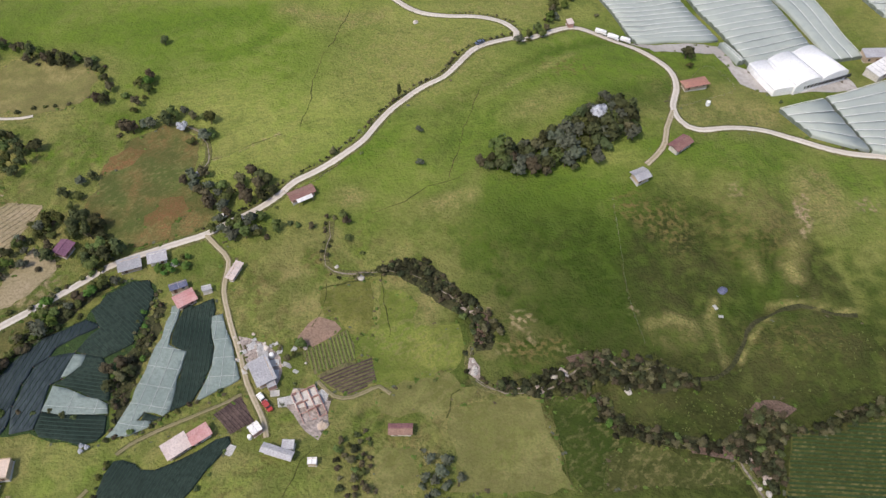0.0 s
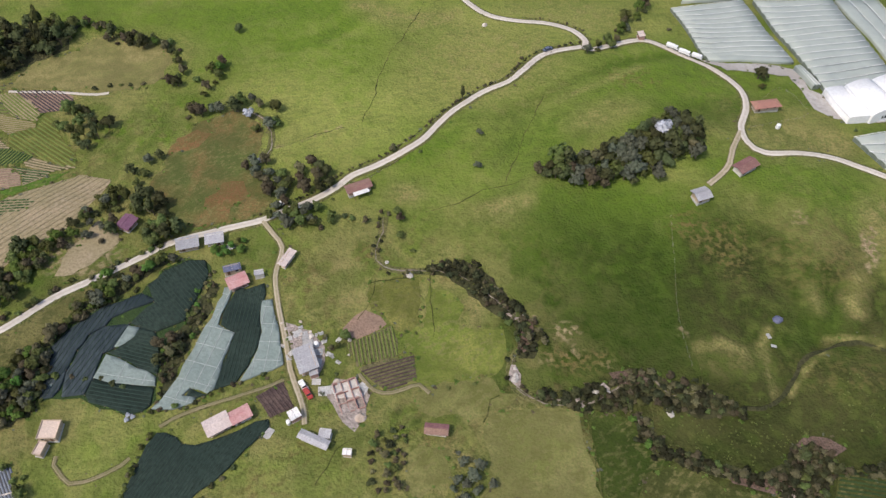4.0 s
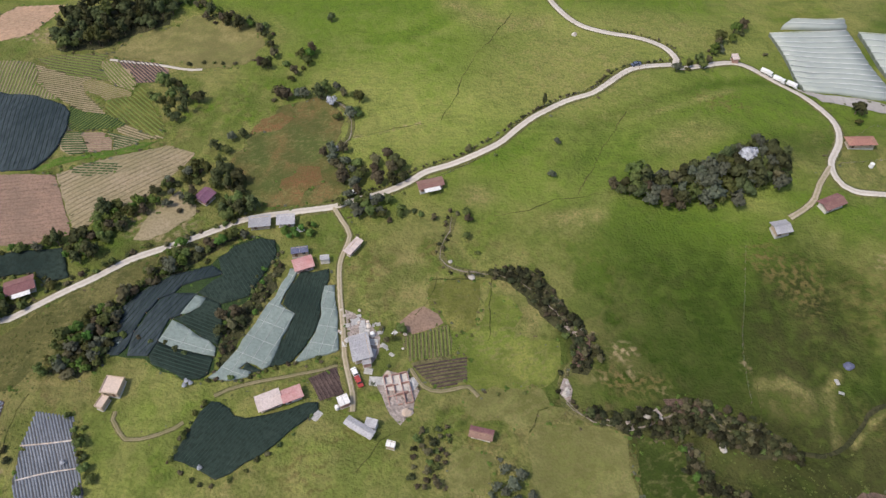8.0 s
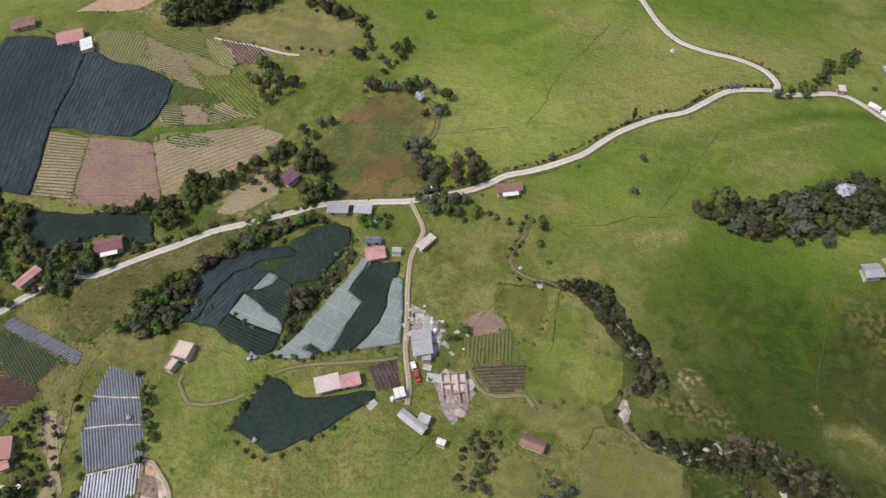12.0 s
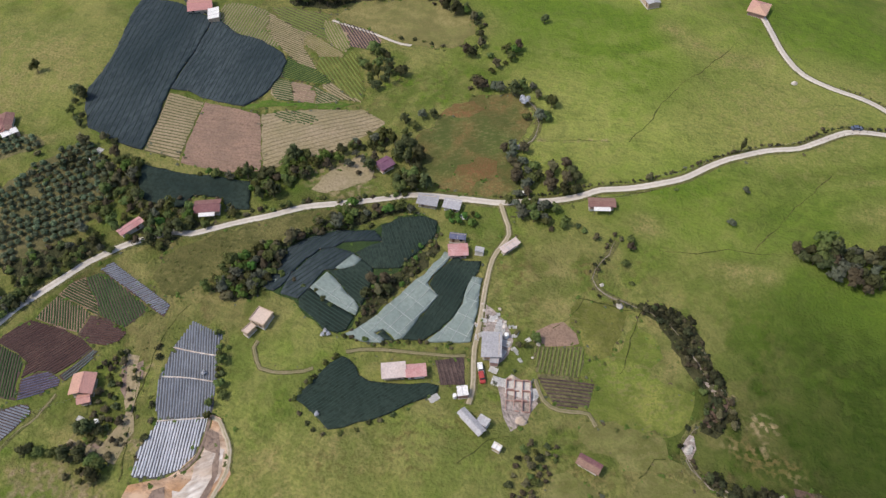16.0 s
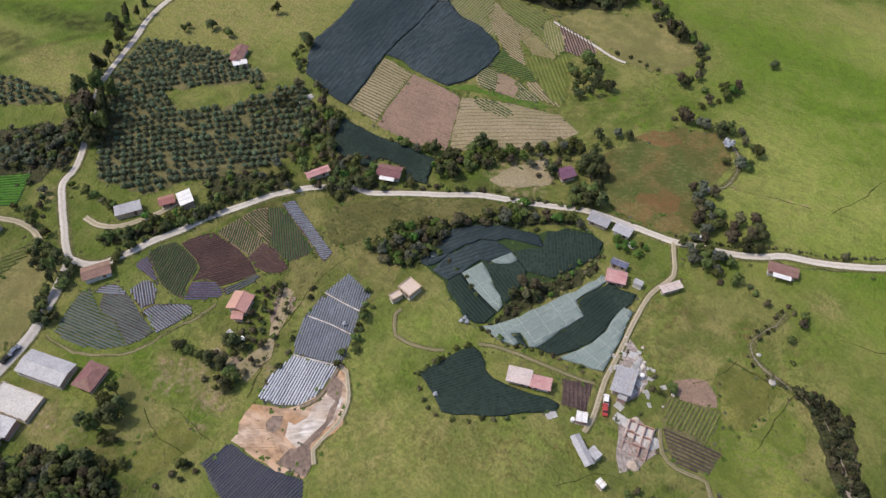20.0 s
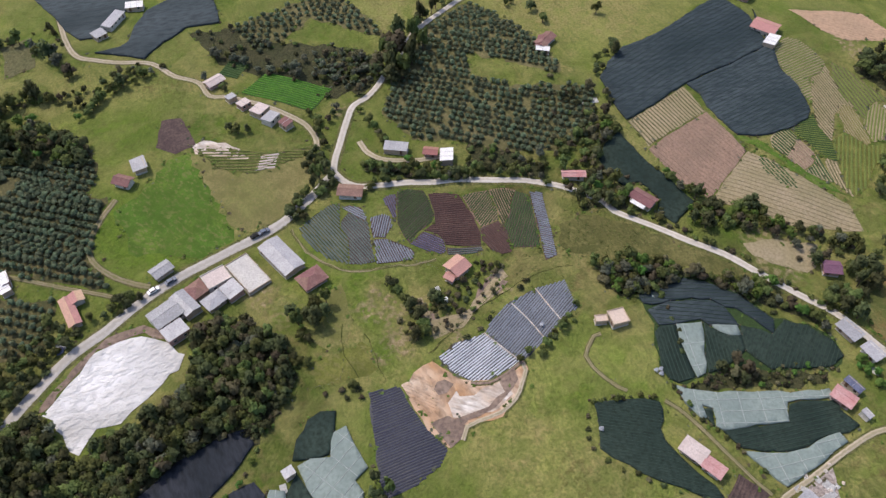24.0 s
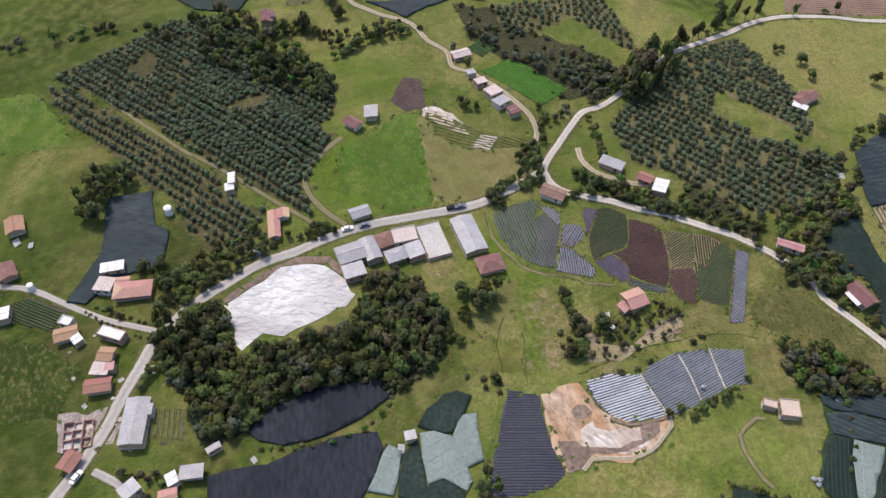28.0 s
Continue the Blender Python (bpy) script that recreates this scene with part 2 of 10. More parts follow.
def road_surface(name, pale, dark, edge):
    """Dirt road: pale wheel tracks, darker middle and grassy, crumbling edges."""
    m, nt, bs = node_mat(name)
    a = nt.nodes.new("ShaderNodeAttribute")
    a.attribute_name = "across"
    grain = noise_fac(nt, 0.9, 5, 0.35, 0.7, coord="Geo")
    big = noise_fac(nt, 0.09, 4, 0.38, 0.62, coord="Geo")
    off = maths(nt, "ADD", a.outputs["Fac"], maths(nt, "MULTIPLY", maths(nt, "SUBTRACT", grain, 0.5), 0.5))
    track = nt.nodes.new("ShaderNodeMapRange")
    track.inputs[1].default_value, track.inputs[2].default_value = 0.1, 0.4
    nt.links.new(off, track.inputs[0])
    rim = nt.nodes.new("ShaderNodeMapRange")
    rim.inputs[1].default_value, rim.inputs[2].default_value = 0.72, 1.05
    nt.links.new(off, rim.inputs[0])
    col = blend(nt, track.outputs[0], dark, pale)
    col = blend(nt, maths(nt, "MULTIPLY", big, 0.5), col, dark)
    col = blend(nt, rim.outputs[0], col, edge)
    nt.links.new(col, bs.inputs["Base Color"])
    bs.inputs["Roughness"].default_value, bs.inputs["Specular IOR Level"].default_value = 0.95, 0.1
    return m


PASTURE = ground_surface()
DIRT = road_surface("pale_dirt", (0.55, 0.51, 0.46), (0.42, 0.38, 0.33), (0.21, 0.185, 0.115))
LANE = road_surface("worn_lane_dirt", (0.43, 0.37, 0.29), (0.28, 0.245, 0.16), (0.16, 0.15, 0.065))
GRAVEL = road_surface("grey_gravel", (0.44, 0.41, 0.38), (0.34, 0.32, 0.29), (0.21, 0.19, 0.13))
YARD = surface("grey_yard", (0.42, 0.40, 0.38), (0.32, 0.30, 0.28), 0.06, 0.5, (0.30, 0.28, 0.26))
TRACK = road_surface("brown_track", (0.26, 0.215, 0.145), (0.165, 0.155, 0.075), (0.125, 0.13, 0.045))
VERGE = surface("rough_verge", (0.105, 0.12, 0.032), (0.165, 0.15, 0.06), 0.25, 1.6, (0.042, 0.05, 0.016), bump=0.8)
STREAM = surface("stream_bed", (0.20, 0.165, 0.13), (0.30, 0.26, 0.22), 0.3, 1.2, (0.08, 0.07, 0.055), rough=0.5, bump=0.6)
BANK_MUD = surface("stream_bank_mud", (0.125, 0.082, 0.062), (0.18, 0.125, 0.10), 0.35, 1.4, (0.055, 0.042, 0.033), bump=0.8)
SOIL = surface("bare_soil", (0.30, 0.20, 0.15), (0.23, 0.16, 0.12), 0.1, 1.3, (0.16, 0.11, 0.08))
SOIL_PALE = surface("straw_soil", (0.33, 0.265, 0.175), (0.26, 0.22, 0.125), 0.08, 1.0, (0.20, 0.17, 0.095))
PINK_SOIL = surface("pink_soil", (0.46, 0.31, 0.21), (0.38, 0.27, 0.18), 0.05, 0.6, (0.30, 0.21, 0.14))
SOIL_DARK = surface("dark_soil", (0.075, 0.05, 0.048), (0.115, 0.08, 0.07), 0.15, 1.3, (0.045, 0.032, 0.03))
SOIL_PLUM = surface("plum_soil", (0.058, 0.046, 0.05), (0.078, 0.062, 0.064), 0.15, 1.3, (0.035, 0.03, 0.034))
ORANGE_EARTH = surface("orange_earth", (0.44, 0.255, 0.135), (0.56, 0.44, 0.34), 0.085, 0.35, (0.27, 0.175, 0.11), bump=0.6, stretch=(0.7, 1.2, 1, 30))
MUD = surface("brown_mud", (0.20, 0.145, 0.115), (0.28, 0.21, 0.165), 0.12, 0.8, (0.13, 0.095, 0.08), bump=0.5)
ASH = surface("grey_soil", (0.10, 0.10, 0.105), (0.075, 0.076, 0.08), 0.15, 1.3, (0.055, 0.055, 0.055))
PALE_EARTH = surface("pale_clay", (0.68, 0.64, 0.60), (0.46, 0.36, 0.28), 0.13, 0.5, (0.30, 0.24, 0.19), bump=0.6, stretch=(0.5, 1.4, 1, 60))
LIME = surface("white_lime", (0.72, 0.71, 0.71), (0.42, 0.41, 0.40), 0.07, 0.45, (0.50, 0.49, 0.48), stretch=(0.75, 1.25, 1, 105), bump=0.6)
SCRUB = surface("brown_scrub_grass", (0.115, 0.112, 0.052), (0.165, 0.142, 0.072), 0.06, 0.9, (0.062, 0.066, 0.026), bump=0.6)
# dark brush; the shade between tree crowns is mixed into this colour
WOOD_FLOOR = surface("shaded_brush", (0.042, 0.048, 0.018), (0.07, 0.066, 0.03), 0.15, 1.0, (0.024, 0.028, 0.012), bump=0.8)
GRASS_OLIVE = meadow("olive_grass", (0.155, 0.165, 0.04), (0.215, 0.205, 0.06), (0.088, 0.102, 0.024))
GRASS_YELLOW = meadow("yellow_grass", (0.215, 0.208, 0.078), (0.165, 0.178, 0.052), (0.115, 0.12, 0.036))
BROWN_GRASS = meadow("brown_grass", (0.122, 0.118, 0.040), (0.160, 0.148, 0.056), (0.070, 0.076, 0.025))
GRASS_FRESH = meadow("fresh_grass", (0.165, 0.205, 0.04), (0.225, 0.235, 0.06), (0.092, 0.125, 0.024))
GRASS_DEEP = meadow("deep_grass", (0.044, 0.070, 0.013), (0.066, 0.088, 0.019), (0.030, 0.044, 0.010))
TAN_GRASS = meadow("tan_grass", (0.27, 0.235, 0.10), (0.20, 0.195, 0.07), (0.13, 0.13, 0.045))
RUST_GRASS = meadow("rust_grass", (0.100, 0.125, 0.036), (0.185, 0.122, 0.052), (0.075, 0.092, 0.027))
RED_HEATH = meadow("red_heath", (0.215, 0.105, 0.052), (0.170, 0.120, 0.050), (0.10, 0.098, 0.030))
LUSH = meadow("lush_grass", (0.088, 0.165, 0.025), (0.125, 0.185, 0.032), (0.062, 0.115, 0.018))
ORCHARD_DRY = meadow("dry_orchard_grass", (0.155, 0.140, 0.066), (0.195, 0.170, 0.088), (0.085, 0.088, 0.036))
ORCHARD_FLOOR = meadow("orchard_floor_grass", (0.100, 0.094, 0.044), (0.135, 0.112, 0.060), (0.055, 0.060, 0.026))
DITCH = meadow("ditch_grass", (0.072, 0.085, 0.023), (0.10, 0.10, 0.032), (0.038, 0.048, 0.013))
NET_DARK = surface("dark_green_net", (0.015, 0.028, 0.023), (0.034, 0.054, 0.043), 0.06, 0.8, (0.011, 0.018, 0.014), rough=0.8, bump=0.2, spec=0.15)
NET_BLACK = surface("black_net", (0.018, 0.023, 0.030), (0.036, 0.040, 0.052), 0.05, 0.6, (0.013, 0.016, 0.020), rough=0.8, bump=0.25, spec=0.15, stretch=(0.5, 1.3, 1, 20))
NET_BLUE = surface("blue_black_net", (0.017, 0.029, 0.034), (0.050, 0.066, 0.074), 0.03, 0.5, (0.016, 0.026, 0.030), rough=0.75, bump=0.2, spec=0.2, stretch=(0.5, 1.3, 1, 100))
NET_PALE = surface("pale_grey_net", (0.235, 0.285, 0.262), (0.185, 0.232, 0.215), 0.10, 1.0, (0.155, 0.195, 0.18), rough=0.65, bump=0.2)
SEAM = surface("net_seam", (0.36, 0.40, 0.38), (0.30, 0.34, 0.32), 0.3, 3.0)
SEAM_DARK = surface("dark_net_seam", (0.036, 0.062, 0.046), (0.028, 0.046, 0.036), 0.12, 3.0)
MULCH = surface("silver_mulch_film", (0.56, 0.58, 0.63), (0.42, 0.44, 0.49), 0.15, 1.5, (0.38, 0.40, 0.44), rough=0.35, spec=0.6)
MULCH_GREY = surface("dull_mulch_film", (0.20, 0.225, 0.265), (0.145, 0.165, 0.20), 0.12, 1.5, (0.11, 0.125, 0.15), rough=0.45, spec=0.4)
MULCH_BLACK = surface("black_mulch_film", (0.026, 0.030, 0.054), (0.038, 0.042, 0.070), 0.15, 1.5, (0.018, 0.02, 0.034), rough=0.55, spec=0.3)
CROP = surface("crop_green", (0.040, 0.082, 0.028), (0.064, 0.108, 0.034), 0.12, 2.0, (0.028, 0.052, 0.019), bump=0.8)
CROP_BRIGHT = surface("crop_bright_green", (0.07, 0.20, 0.025), (0.10, 0.24, 0.03), 0.2, 2.0, (0.05, 0.13, 0.018), bump=0.8)
CROP_BLUE = surface("crop_blue_green", (0.105, 0.135, 0.125), (0.135, 0.16, 0.15), 0.12, 2.0, (0.075, 0.095, 0.085), bump=0.8)
CROP_DEEP = surface("crop_deep_green", (0.028, 0.058, 0.018), (0.042, 0.072, 0.022), 0.1, 2.0, (0.02, 0.036, 0.013), bump=0.8)
CROP_RED = surface("crop_dark_red", (0.082, 0.044, 0.040), (0.112, 0.062, 0.052), 0.12, 2.0, (0.055, 0.032, 0.029), bump=0.8)
CROP_VIOLET = surface("crop_violet", (0.15, 0.135, 0.205), (0.11, 0.105, 0.16), 0.2, 2.0, (0.07, 0.07, 0.095), bump=0.8)
CROP_YELLOW = surface("crop_yellow_green", (0.17, 0.20, 0.05), (0.13, 0.17, 0.04), 0.2, 2.0, (0.09, 0.11, 0.03), bump=0.8)
ROOF_TILE = surface("terracotta_tiles", (0.40, 0.215, 0.155), (0.34, 0.185, 0.14), 0.4, 2.5, (0.25, 0.14, 0.11), vary=0.15)
ROOF_SALMON = surface("salmon_roof", (0.55, 0.32, 0.25), (0.48, 0.29, 0.23), 0.4, 2.5, (0.36, 0.22, 0.18), vary=0.1)
ROOF_BROWN = surface("weathered_brown_roof", (0.22, 0.115, 0.10), (0.28, 0.16, 0.14), 0.4, 2.5, (0.14, 0.085, 0.08), vary=0.15)
ROOF_PURPLE = surface("plum_roof", (0.17, 0.075, 0.13), (0.21, 0.11, 0.16), 0.4, 2.5, (0.11, 0.06, 0.09))
ROOF_RED = surface("pink_red_roof", (0.47, 0.22, 0.22), (0.52, 0.33, 0.32), 0.25, 2.0, (0.38, 0.19, 0.18))
ROOF_ZINC = surface("grey_sheet_roof", (0.40, 0.40, 0.42), (0.32, 0.32, 0.34), 0.3, 2.0, (0.24, 0.23, 0.24), rough=0.5, spec=0.5, vary=0.15)
ROOF_WHITE = surface("white_sheet_roof", (0.78, 0.77, 0.76), (0.66, 0.65, 0.64), 0.3, 2.0, (0.52, 0.51, 0.50), rough=0.5, spec=0.4)
ROOF_PALE = surface("pale_pink_roof", (0.62, 0.53, 0.50), (0.54, 0.45, 0.42), 0.3, 2.0, (0.42, 0.35, 0.33))
ROOF_BEIGE = surface("beige_roof", (0.62, 0.50, 0.42), (0.56, 0.45, 0.38), 0.3, 2.0, (0.46, 0.37, 0.31))
SLAB = surface("concrete_slab", (0.58, 0.56, 0.53), (0.48, 0.46, 0.44), 0.2, 1.5, (0.38, 0.36, 0.34))
PLASTER = surface("white_plaster", (0.66, 0.63, 0.58), (0.54, 0.51, 0.46), 0.5, 2.0, (0.40, 0.36, 0.31))
PLASTER_TAN = surface("tan_plaster", (0.50, 0.40, 0.30), (0.44, 0.34, 0.25), 0.5, 2.0, (0.34, 0.26, 0.19))
BRICK = surface("raw_brick", (0.46, 0.29, 0.25), (0.40, 0.24, 0.20), 0.6, 3.0, (0.30, 0.19, 0.16))
RUBBLE = surface("rubble", (0.42, 0.36, 0.33), (0.30, 0.25, 0.22), 0.3, 1.2, (0.20, 0.17, 0.15), bump=0.7)
GLASS_DARK = surface("dark_window", (0.03, 0.035, 0.04), (0.05, 0.055, 0.06), 0.5, 2.0, rough=0.15, bump=0, spec=0.6)
DOOR = surface("door_paint", (0.16, 0.09, 0.06), (0.20, 0.12, 0.08), 0.8, 3.0)
WOOD = surface("grey_timber", (0.22, 0.17, 0.12), (0.17, 0.13, 0.10), 0.8, 3.0)
FILM = surface("greenhouse_film", (0.35, 0.385, 0.35), (0.32, 0.355, 0.325), 0.02, 0.3, (0.29, 0.325, 0.30), rough=0.5, spec=0.35, bump=0.05)
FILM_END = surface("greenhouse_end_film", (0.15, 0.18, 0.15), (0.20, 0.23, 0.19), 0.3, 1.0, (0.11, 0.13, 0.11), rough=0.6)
FILM_DARK = surface("greenhouse_gutter", (0.78, 0.79, 0.78), (0.70, 0.71, 0.70), 0.3, 2.0, (0.6, 0.6, 0.6), rough=0.5)
FILM_WHITE = surface("white_greenhouse_film", (0.84, 0.84, 0.84), (0.78, 0.78, 0.78), 0.1, 1.0, (0.70, 0.70, 0.70), rough=0.4, bump=0.1)
BARK = surface("bark", (0.10, 0.075, 0.055), (0.15, 0.12, 0.09), 0.8, 4.0)
LEAF = leafage("leaf_green", (0.115, 0.145, 0.044), (0.16, 0.186, 0.058), 0.4)
LEAF_DARK = leafage("leaf_dark", (0.082, 0.098, 0.041), (0.118, 0.134, 0.055), 0.4)
LEAF_GREY = leafage("leaf_grey_green", (0.127, 0.146, 0.099), (0.171, 0.186, 0.134), 0.25)
LEAF_BROWN = leafage("leaf_brownish", (0.125, 0.112, 0.062), (0.165, 0.145, 0.085), 0.3)
LEAF_SCRUB = leafage("leaf_scrub", (0.048, 0.054, 0.026), (0.074, 0.078, 0.038), 0.45)
LEAF_LIGHT = leafage("leaf_light_green", (0.105, 0.189, 0.036), (0.140, 0.231, 0.050), 0.25)
LEAF_ORCHARD = leafage("leaf_orchard", (0.122, 0.165, 0.095), (0.165, 0.205, 0.122), 0.25)
BLOSSOM = surface("pale_blossom", (0.52, 0.54, 0.60), (0.42, 0.44, 0.50), 0.5, 2.0, (0.30, 0.32, 0.34), bump=0)
CAR_WHITE = surface("white_car_paint", (0.80, 0.80, 0.80), (0.76, 0.76, 0.76), 0.5, 2.0, (0.7, 0.7, 0.7), rough=0.3, bump=0, spec=0.5)
CAR_BLUE = surface("blue_grey_car_paint", (0.10, 0.13, 0.20), (0.12, 0.15, 0.22), 0.5, 2.0, rough=0.3, bump=0, spec=0.5)
CAR_RED = surface("red_car_paint", (0.42, 0.06, 0.05), (0.38, 0.05, 0.05), 0.5, 2.0, rough=0.3, bump=0, spec=0.5)
RUBBER = surface("tyre_rubber", (0.02, 0.02, 0.02), (0.03, 0.03, 0.03), 1.0, 4.0, bump=0)
ROCK = surface("pale_rock", (0.52, 0.49, 0.45), (0.40, 0.37, 0.33), 0.5, 2.0, (0.28, 0.26, 0.23))
TARP = surface("blue_tarpaulin", (0.10, 0.11, 0.18), (0.15, 0.16, 0.24), 0.5, 2.0, rough=0.5)

# ================= the land =================
HILLS = ((-70, 300, 95, 80, 9.0), (45, 225, 60, 45, 6.0), (-150, 235, 45, 45, -4.0), (60, 120, 80, 40, -4.0), (140, 150, 60, 60, 4.0),
         (-255, 150, 60, 60, 6.0), (-300, 20, 80, 60, 5.0), (-110, 30, 45, 22, -3.0), (-60, 55, 35, 25, 4.0), (-150, -60, 40, 40, -2.5),
         (-300, -120, 90, 70, 5.0), (-200, 340, 90, 60, 8.0), (220, 330, 120, 80, 3.0))


def land(x, y):
    """Broad shape of the land in metres; works on numbers and on arrays."""
    h = 0.0
    for cx, cy, rx, ry, up in HILLS:
        h = h + up * np.exp(-(((x - cx) / rx) ** 2 + ((y - cy) / ry) ** 2) / 2)
    far = np.sqrt(x * x + y * y)
    h = h + 0.9 * np.sin(x / 17.0 + 1.3 * np.sin(y / 29.0)) * np.sin(y / 21.0 + 0.7) + 0.35 * np.sin(x / 7.3 + y / 9.1) * np.sin(y / 6.1 - x / 13.0)
    away = np.clip((far - 520.0) / 900.0, 0.0, 1.0)
    return h + away * away * (90.0 + 60.0 * np.sin(x / 310.0) * np.cos(y / 270.0))


def to_line(gx, gy, pts):
    """Distance of every place of an array from a bent line."""
    best = np.full(gx.shape, 1e9)
    for (x0, y0), (x1, y1) in zip(pts, pts[1:]):
        dx, dy = x1 - x0, y1 - y0
        t = np.clip(((gx - x0) * dx + (gy - y0) * dy) / (dx * dx + dy * dy + 1e-9), 0, 1)
        best = np.minimum(best, np.hypot(gx - x0 - t * dx, gy - y0 - t * dy))
    return best


# gullies and low spurs of the pasture: line, half width, height
RELIEF = (
    ([(94.4, 157.7), (98.7, 150.3), (103.3, 140.6), (104.9, 136.4)], 3.5, -1.3),
    ([(114.9, 155.5), (112.0, 145.0), (107.4, 137.2)], 3.5, -1.2),
    ([(125.1, 152.4), (119.1, 142.1), (115.0, 136.5)], 3.5, -1.2),
    ([(134.8, 132.5), (127.6, 133.2), (121.2, 135.8), (114.5, 136.8), (107.1, 135.8), (101.9, 131.2), (98.1, 124.7), (93.2, 117.9), (87.8, 111.6), (80.5, 108.7)], 1.8, -1.1),
    ([(83.7, 133.9), (87.1, 125.7), (89.4, 119.1), (90.2, 114.4)], 4.0, -1.4),
    ([(73.2, 127.9), (81.3, 126.2), (83.8, 120.3)], 9.0, 2.0),
    ([(110.5, 115.8), (118.6, 117.3), (124.4, 117.5)], 9.0, 1.8),
    ([(117.3, 161.5), (120.3, 152.4), (117.0, 143.5)], 5.0, 1.2),
    ([(104.3, 159.7), (106.4, 150.7), (108.1, 143.5)], 5.0, 1.2),
    ([(-11.2, 214.6), (9.2, 234.4), (34.2, 249.7), (64.1, 262.4)], 12.0, 1.6),
    ([(-2.5, 220.9), (21.5, 240.5), (51.2, 263.5), (86.0, 276.8)], 7.0, -1.3),
    ([(-5.8, 167.5), (7.5, 173.9), (22.4, 181.1)], 12.0, 1.6),
    ([(31.9, 175.0), (48.6, 185.3), (67.6, 183.2)], 10.0, -1.2),
    ([(82.0, 201.2), (89.7, 184.8), (89.8, 165.8)], 9.0, -1.0),
    ([(114.8, 205.8), (114.6, 186.5), (109.2, 166.2)], 9.0, 1.4),
    ([(-78.5, 290.0), (-64.1, 274.7), (-48.7, 258.3)], 5.0, 1.2),
    ([(-97.9, 257.4), (-81.9, 261.3), (-68.1, 279.1)], 7.0, -1.2),
    ([(-2.6, 167.6), (6.6, 173.8), (13.3, 185.7)], 10.0, 1.5),
    ([(-37.2, 212.9), (-23.7, 230.5), (-6.0, 244.9)], 14.0, -1.2),
    ([(2.1, 188.9), (5.9, 205.9), (11.4, 226.2), (14.4, 234.6)], 4.0, -0.9),
)
LO_X, HI_X, LO_Y, HI_Y, CELL = -470, 360, -340, 480, 2.0
GRID_X, GRID_Y = np.meshgrid(np.arange(LO_X, HI_X + 1, CELL), np.arange(LO_Y, HI_Y + 1, CELL))
RASTER = land(GRID_X, GRID_Y)
for pts, half, up in RELIEF:
    RASTER = RASTER + up * np.exp(-(to_line(GRID_X, GRID_Y, pts) / half) ** 2)


def ground_height(x, y):
    """Height of the land with its gullies, at one place or at arrays of places."""
    if np.ndim(x) == 0:
        if not (LO_X <= x < HI_X - CELL and LO_Y <= y < HI_Y - CELL):
            return float(land(x, y))
        u, v = (x - LO_X) / CELL, (y - LO_Y) / CELL
        i, j = int(u), int(v)
        u, v = u - i, v - j
        return float((RASTER[j, i] * (1 - u) + RASTER[j, i + 1] * u) * (1 - v) + (RASTER[j + 1, i] * (1 - u) + RASTER[j + 1, i + 1] * u) * v)
    h = land(x, y)
    for pts, half, up in RELIEF:
        h = h + up * np.exp(-(to_line(x, y, pts) / half) ** 2)
    return h


# soft patches of grass kinds, the darkest also standing in for cloud shade: x, y, half lengths, turn in degrees,
# strength
PATCHES = {key: [] for key in ("lush", "dry", "bare", "rust", "moor_and_shade", "pale", "deep", "rough")}
PATCHES["lush"] += [(-178.2, 166.1, 28, 4, 20, 1.0), (-143.2, 203, 18, 12, 0, 1.0), (-185, -81.3, 16, 22, 0, 1.0), (-238.9, -91.7, 14, 20, 0, 0.7), (61.1, 244.9, 70, 35, 10, 0.75), (41.4, 149.4, 45, 40, 0, 1.0), (43.4, 174.7, 40, 22, 0, 0.8), (119.9, 197.9, 55, 12, -12, 1.0)]
PATCHES["lush"] += [(32.1, 124.3, 25, 18, 0, 0.8), (-53.8, 254.4, 35, 25, 20, 0.7), (-130.4, 262.2, 60, 35, 10, 0.8), (16.3, 221, 40, 14, 25, 0.6), (-94.6, 269.8, 50, 12, 35, 0.6), (-176.2, 278.5, 60, 30, 20, 0.5), (-128.3, 216.3, 18, 14, 20, 1.0), (-146.1, 200.1, 22, 10, 20, 1.0)]
PATCHES["lush"] += [(-182.1, -212.9, 30, 22, 20, 1.0), (-79.3, -146.3, 22, 25, 0, 0.8), (-185.5, -73, 22, 30, 0, 1.0), (-150.6, -6, 30, 12, 40, 0.9), (-101, 57.3, 5, 5, 0, 0.9), (13.2, 93.6, 10, 6, 0, 0.2), (-3.2, 324.1, 60, 30, 0, 0.9), (-161.6, -97.9, 8, 8, 0, 0.5)]
PATCHES["lush"] += [(-41.8, 146.1, 14, 25, 30, 0.4), (-7.5, 115.8, 12, 14, 0, 0.7), (-72.1, -71.1, 6, 5, 0, 1.0), (-17.9, 192.4, 60, 25, 30, 0.5), (-123.6, 1.1, 12, 6, 0, 0.8)]
PATCHES["dry"] += [(120.1, 224.6, 20, 9, 0, 0.75), (-40.3, 126.3, 8, 8, 0, 0.4), (-295.4, 44.1, 24, 10, 20, 0.6), (-189.8, -40.5, 12, 20, 0, 0.85), (-219.4, 225.3, 30, 6, 0, 0.8), (1.1, 175, 9, 7, 0, 0.7), (38.7, 226.4, 22, 8, 30, 0.5), (136.7, 183.8, 10, 16, 0, 0.8)]
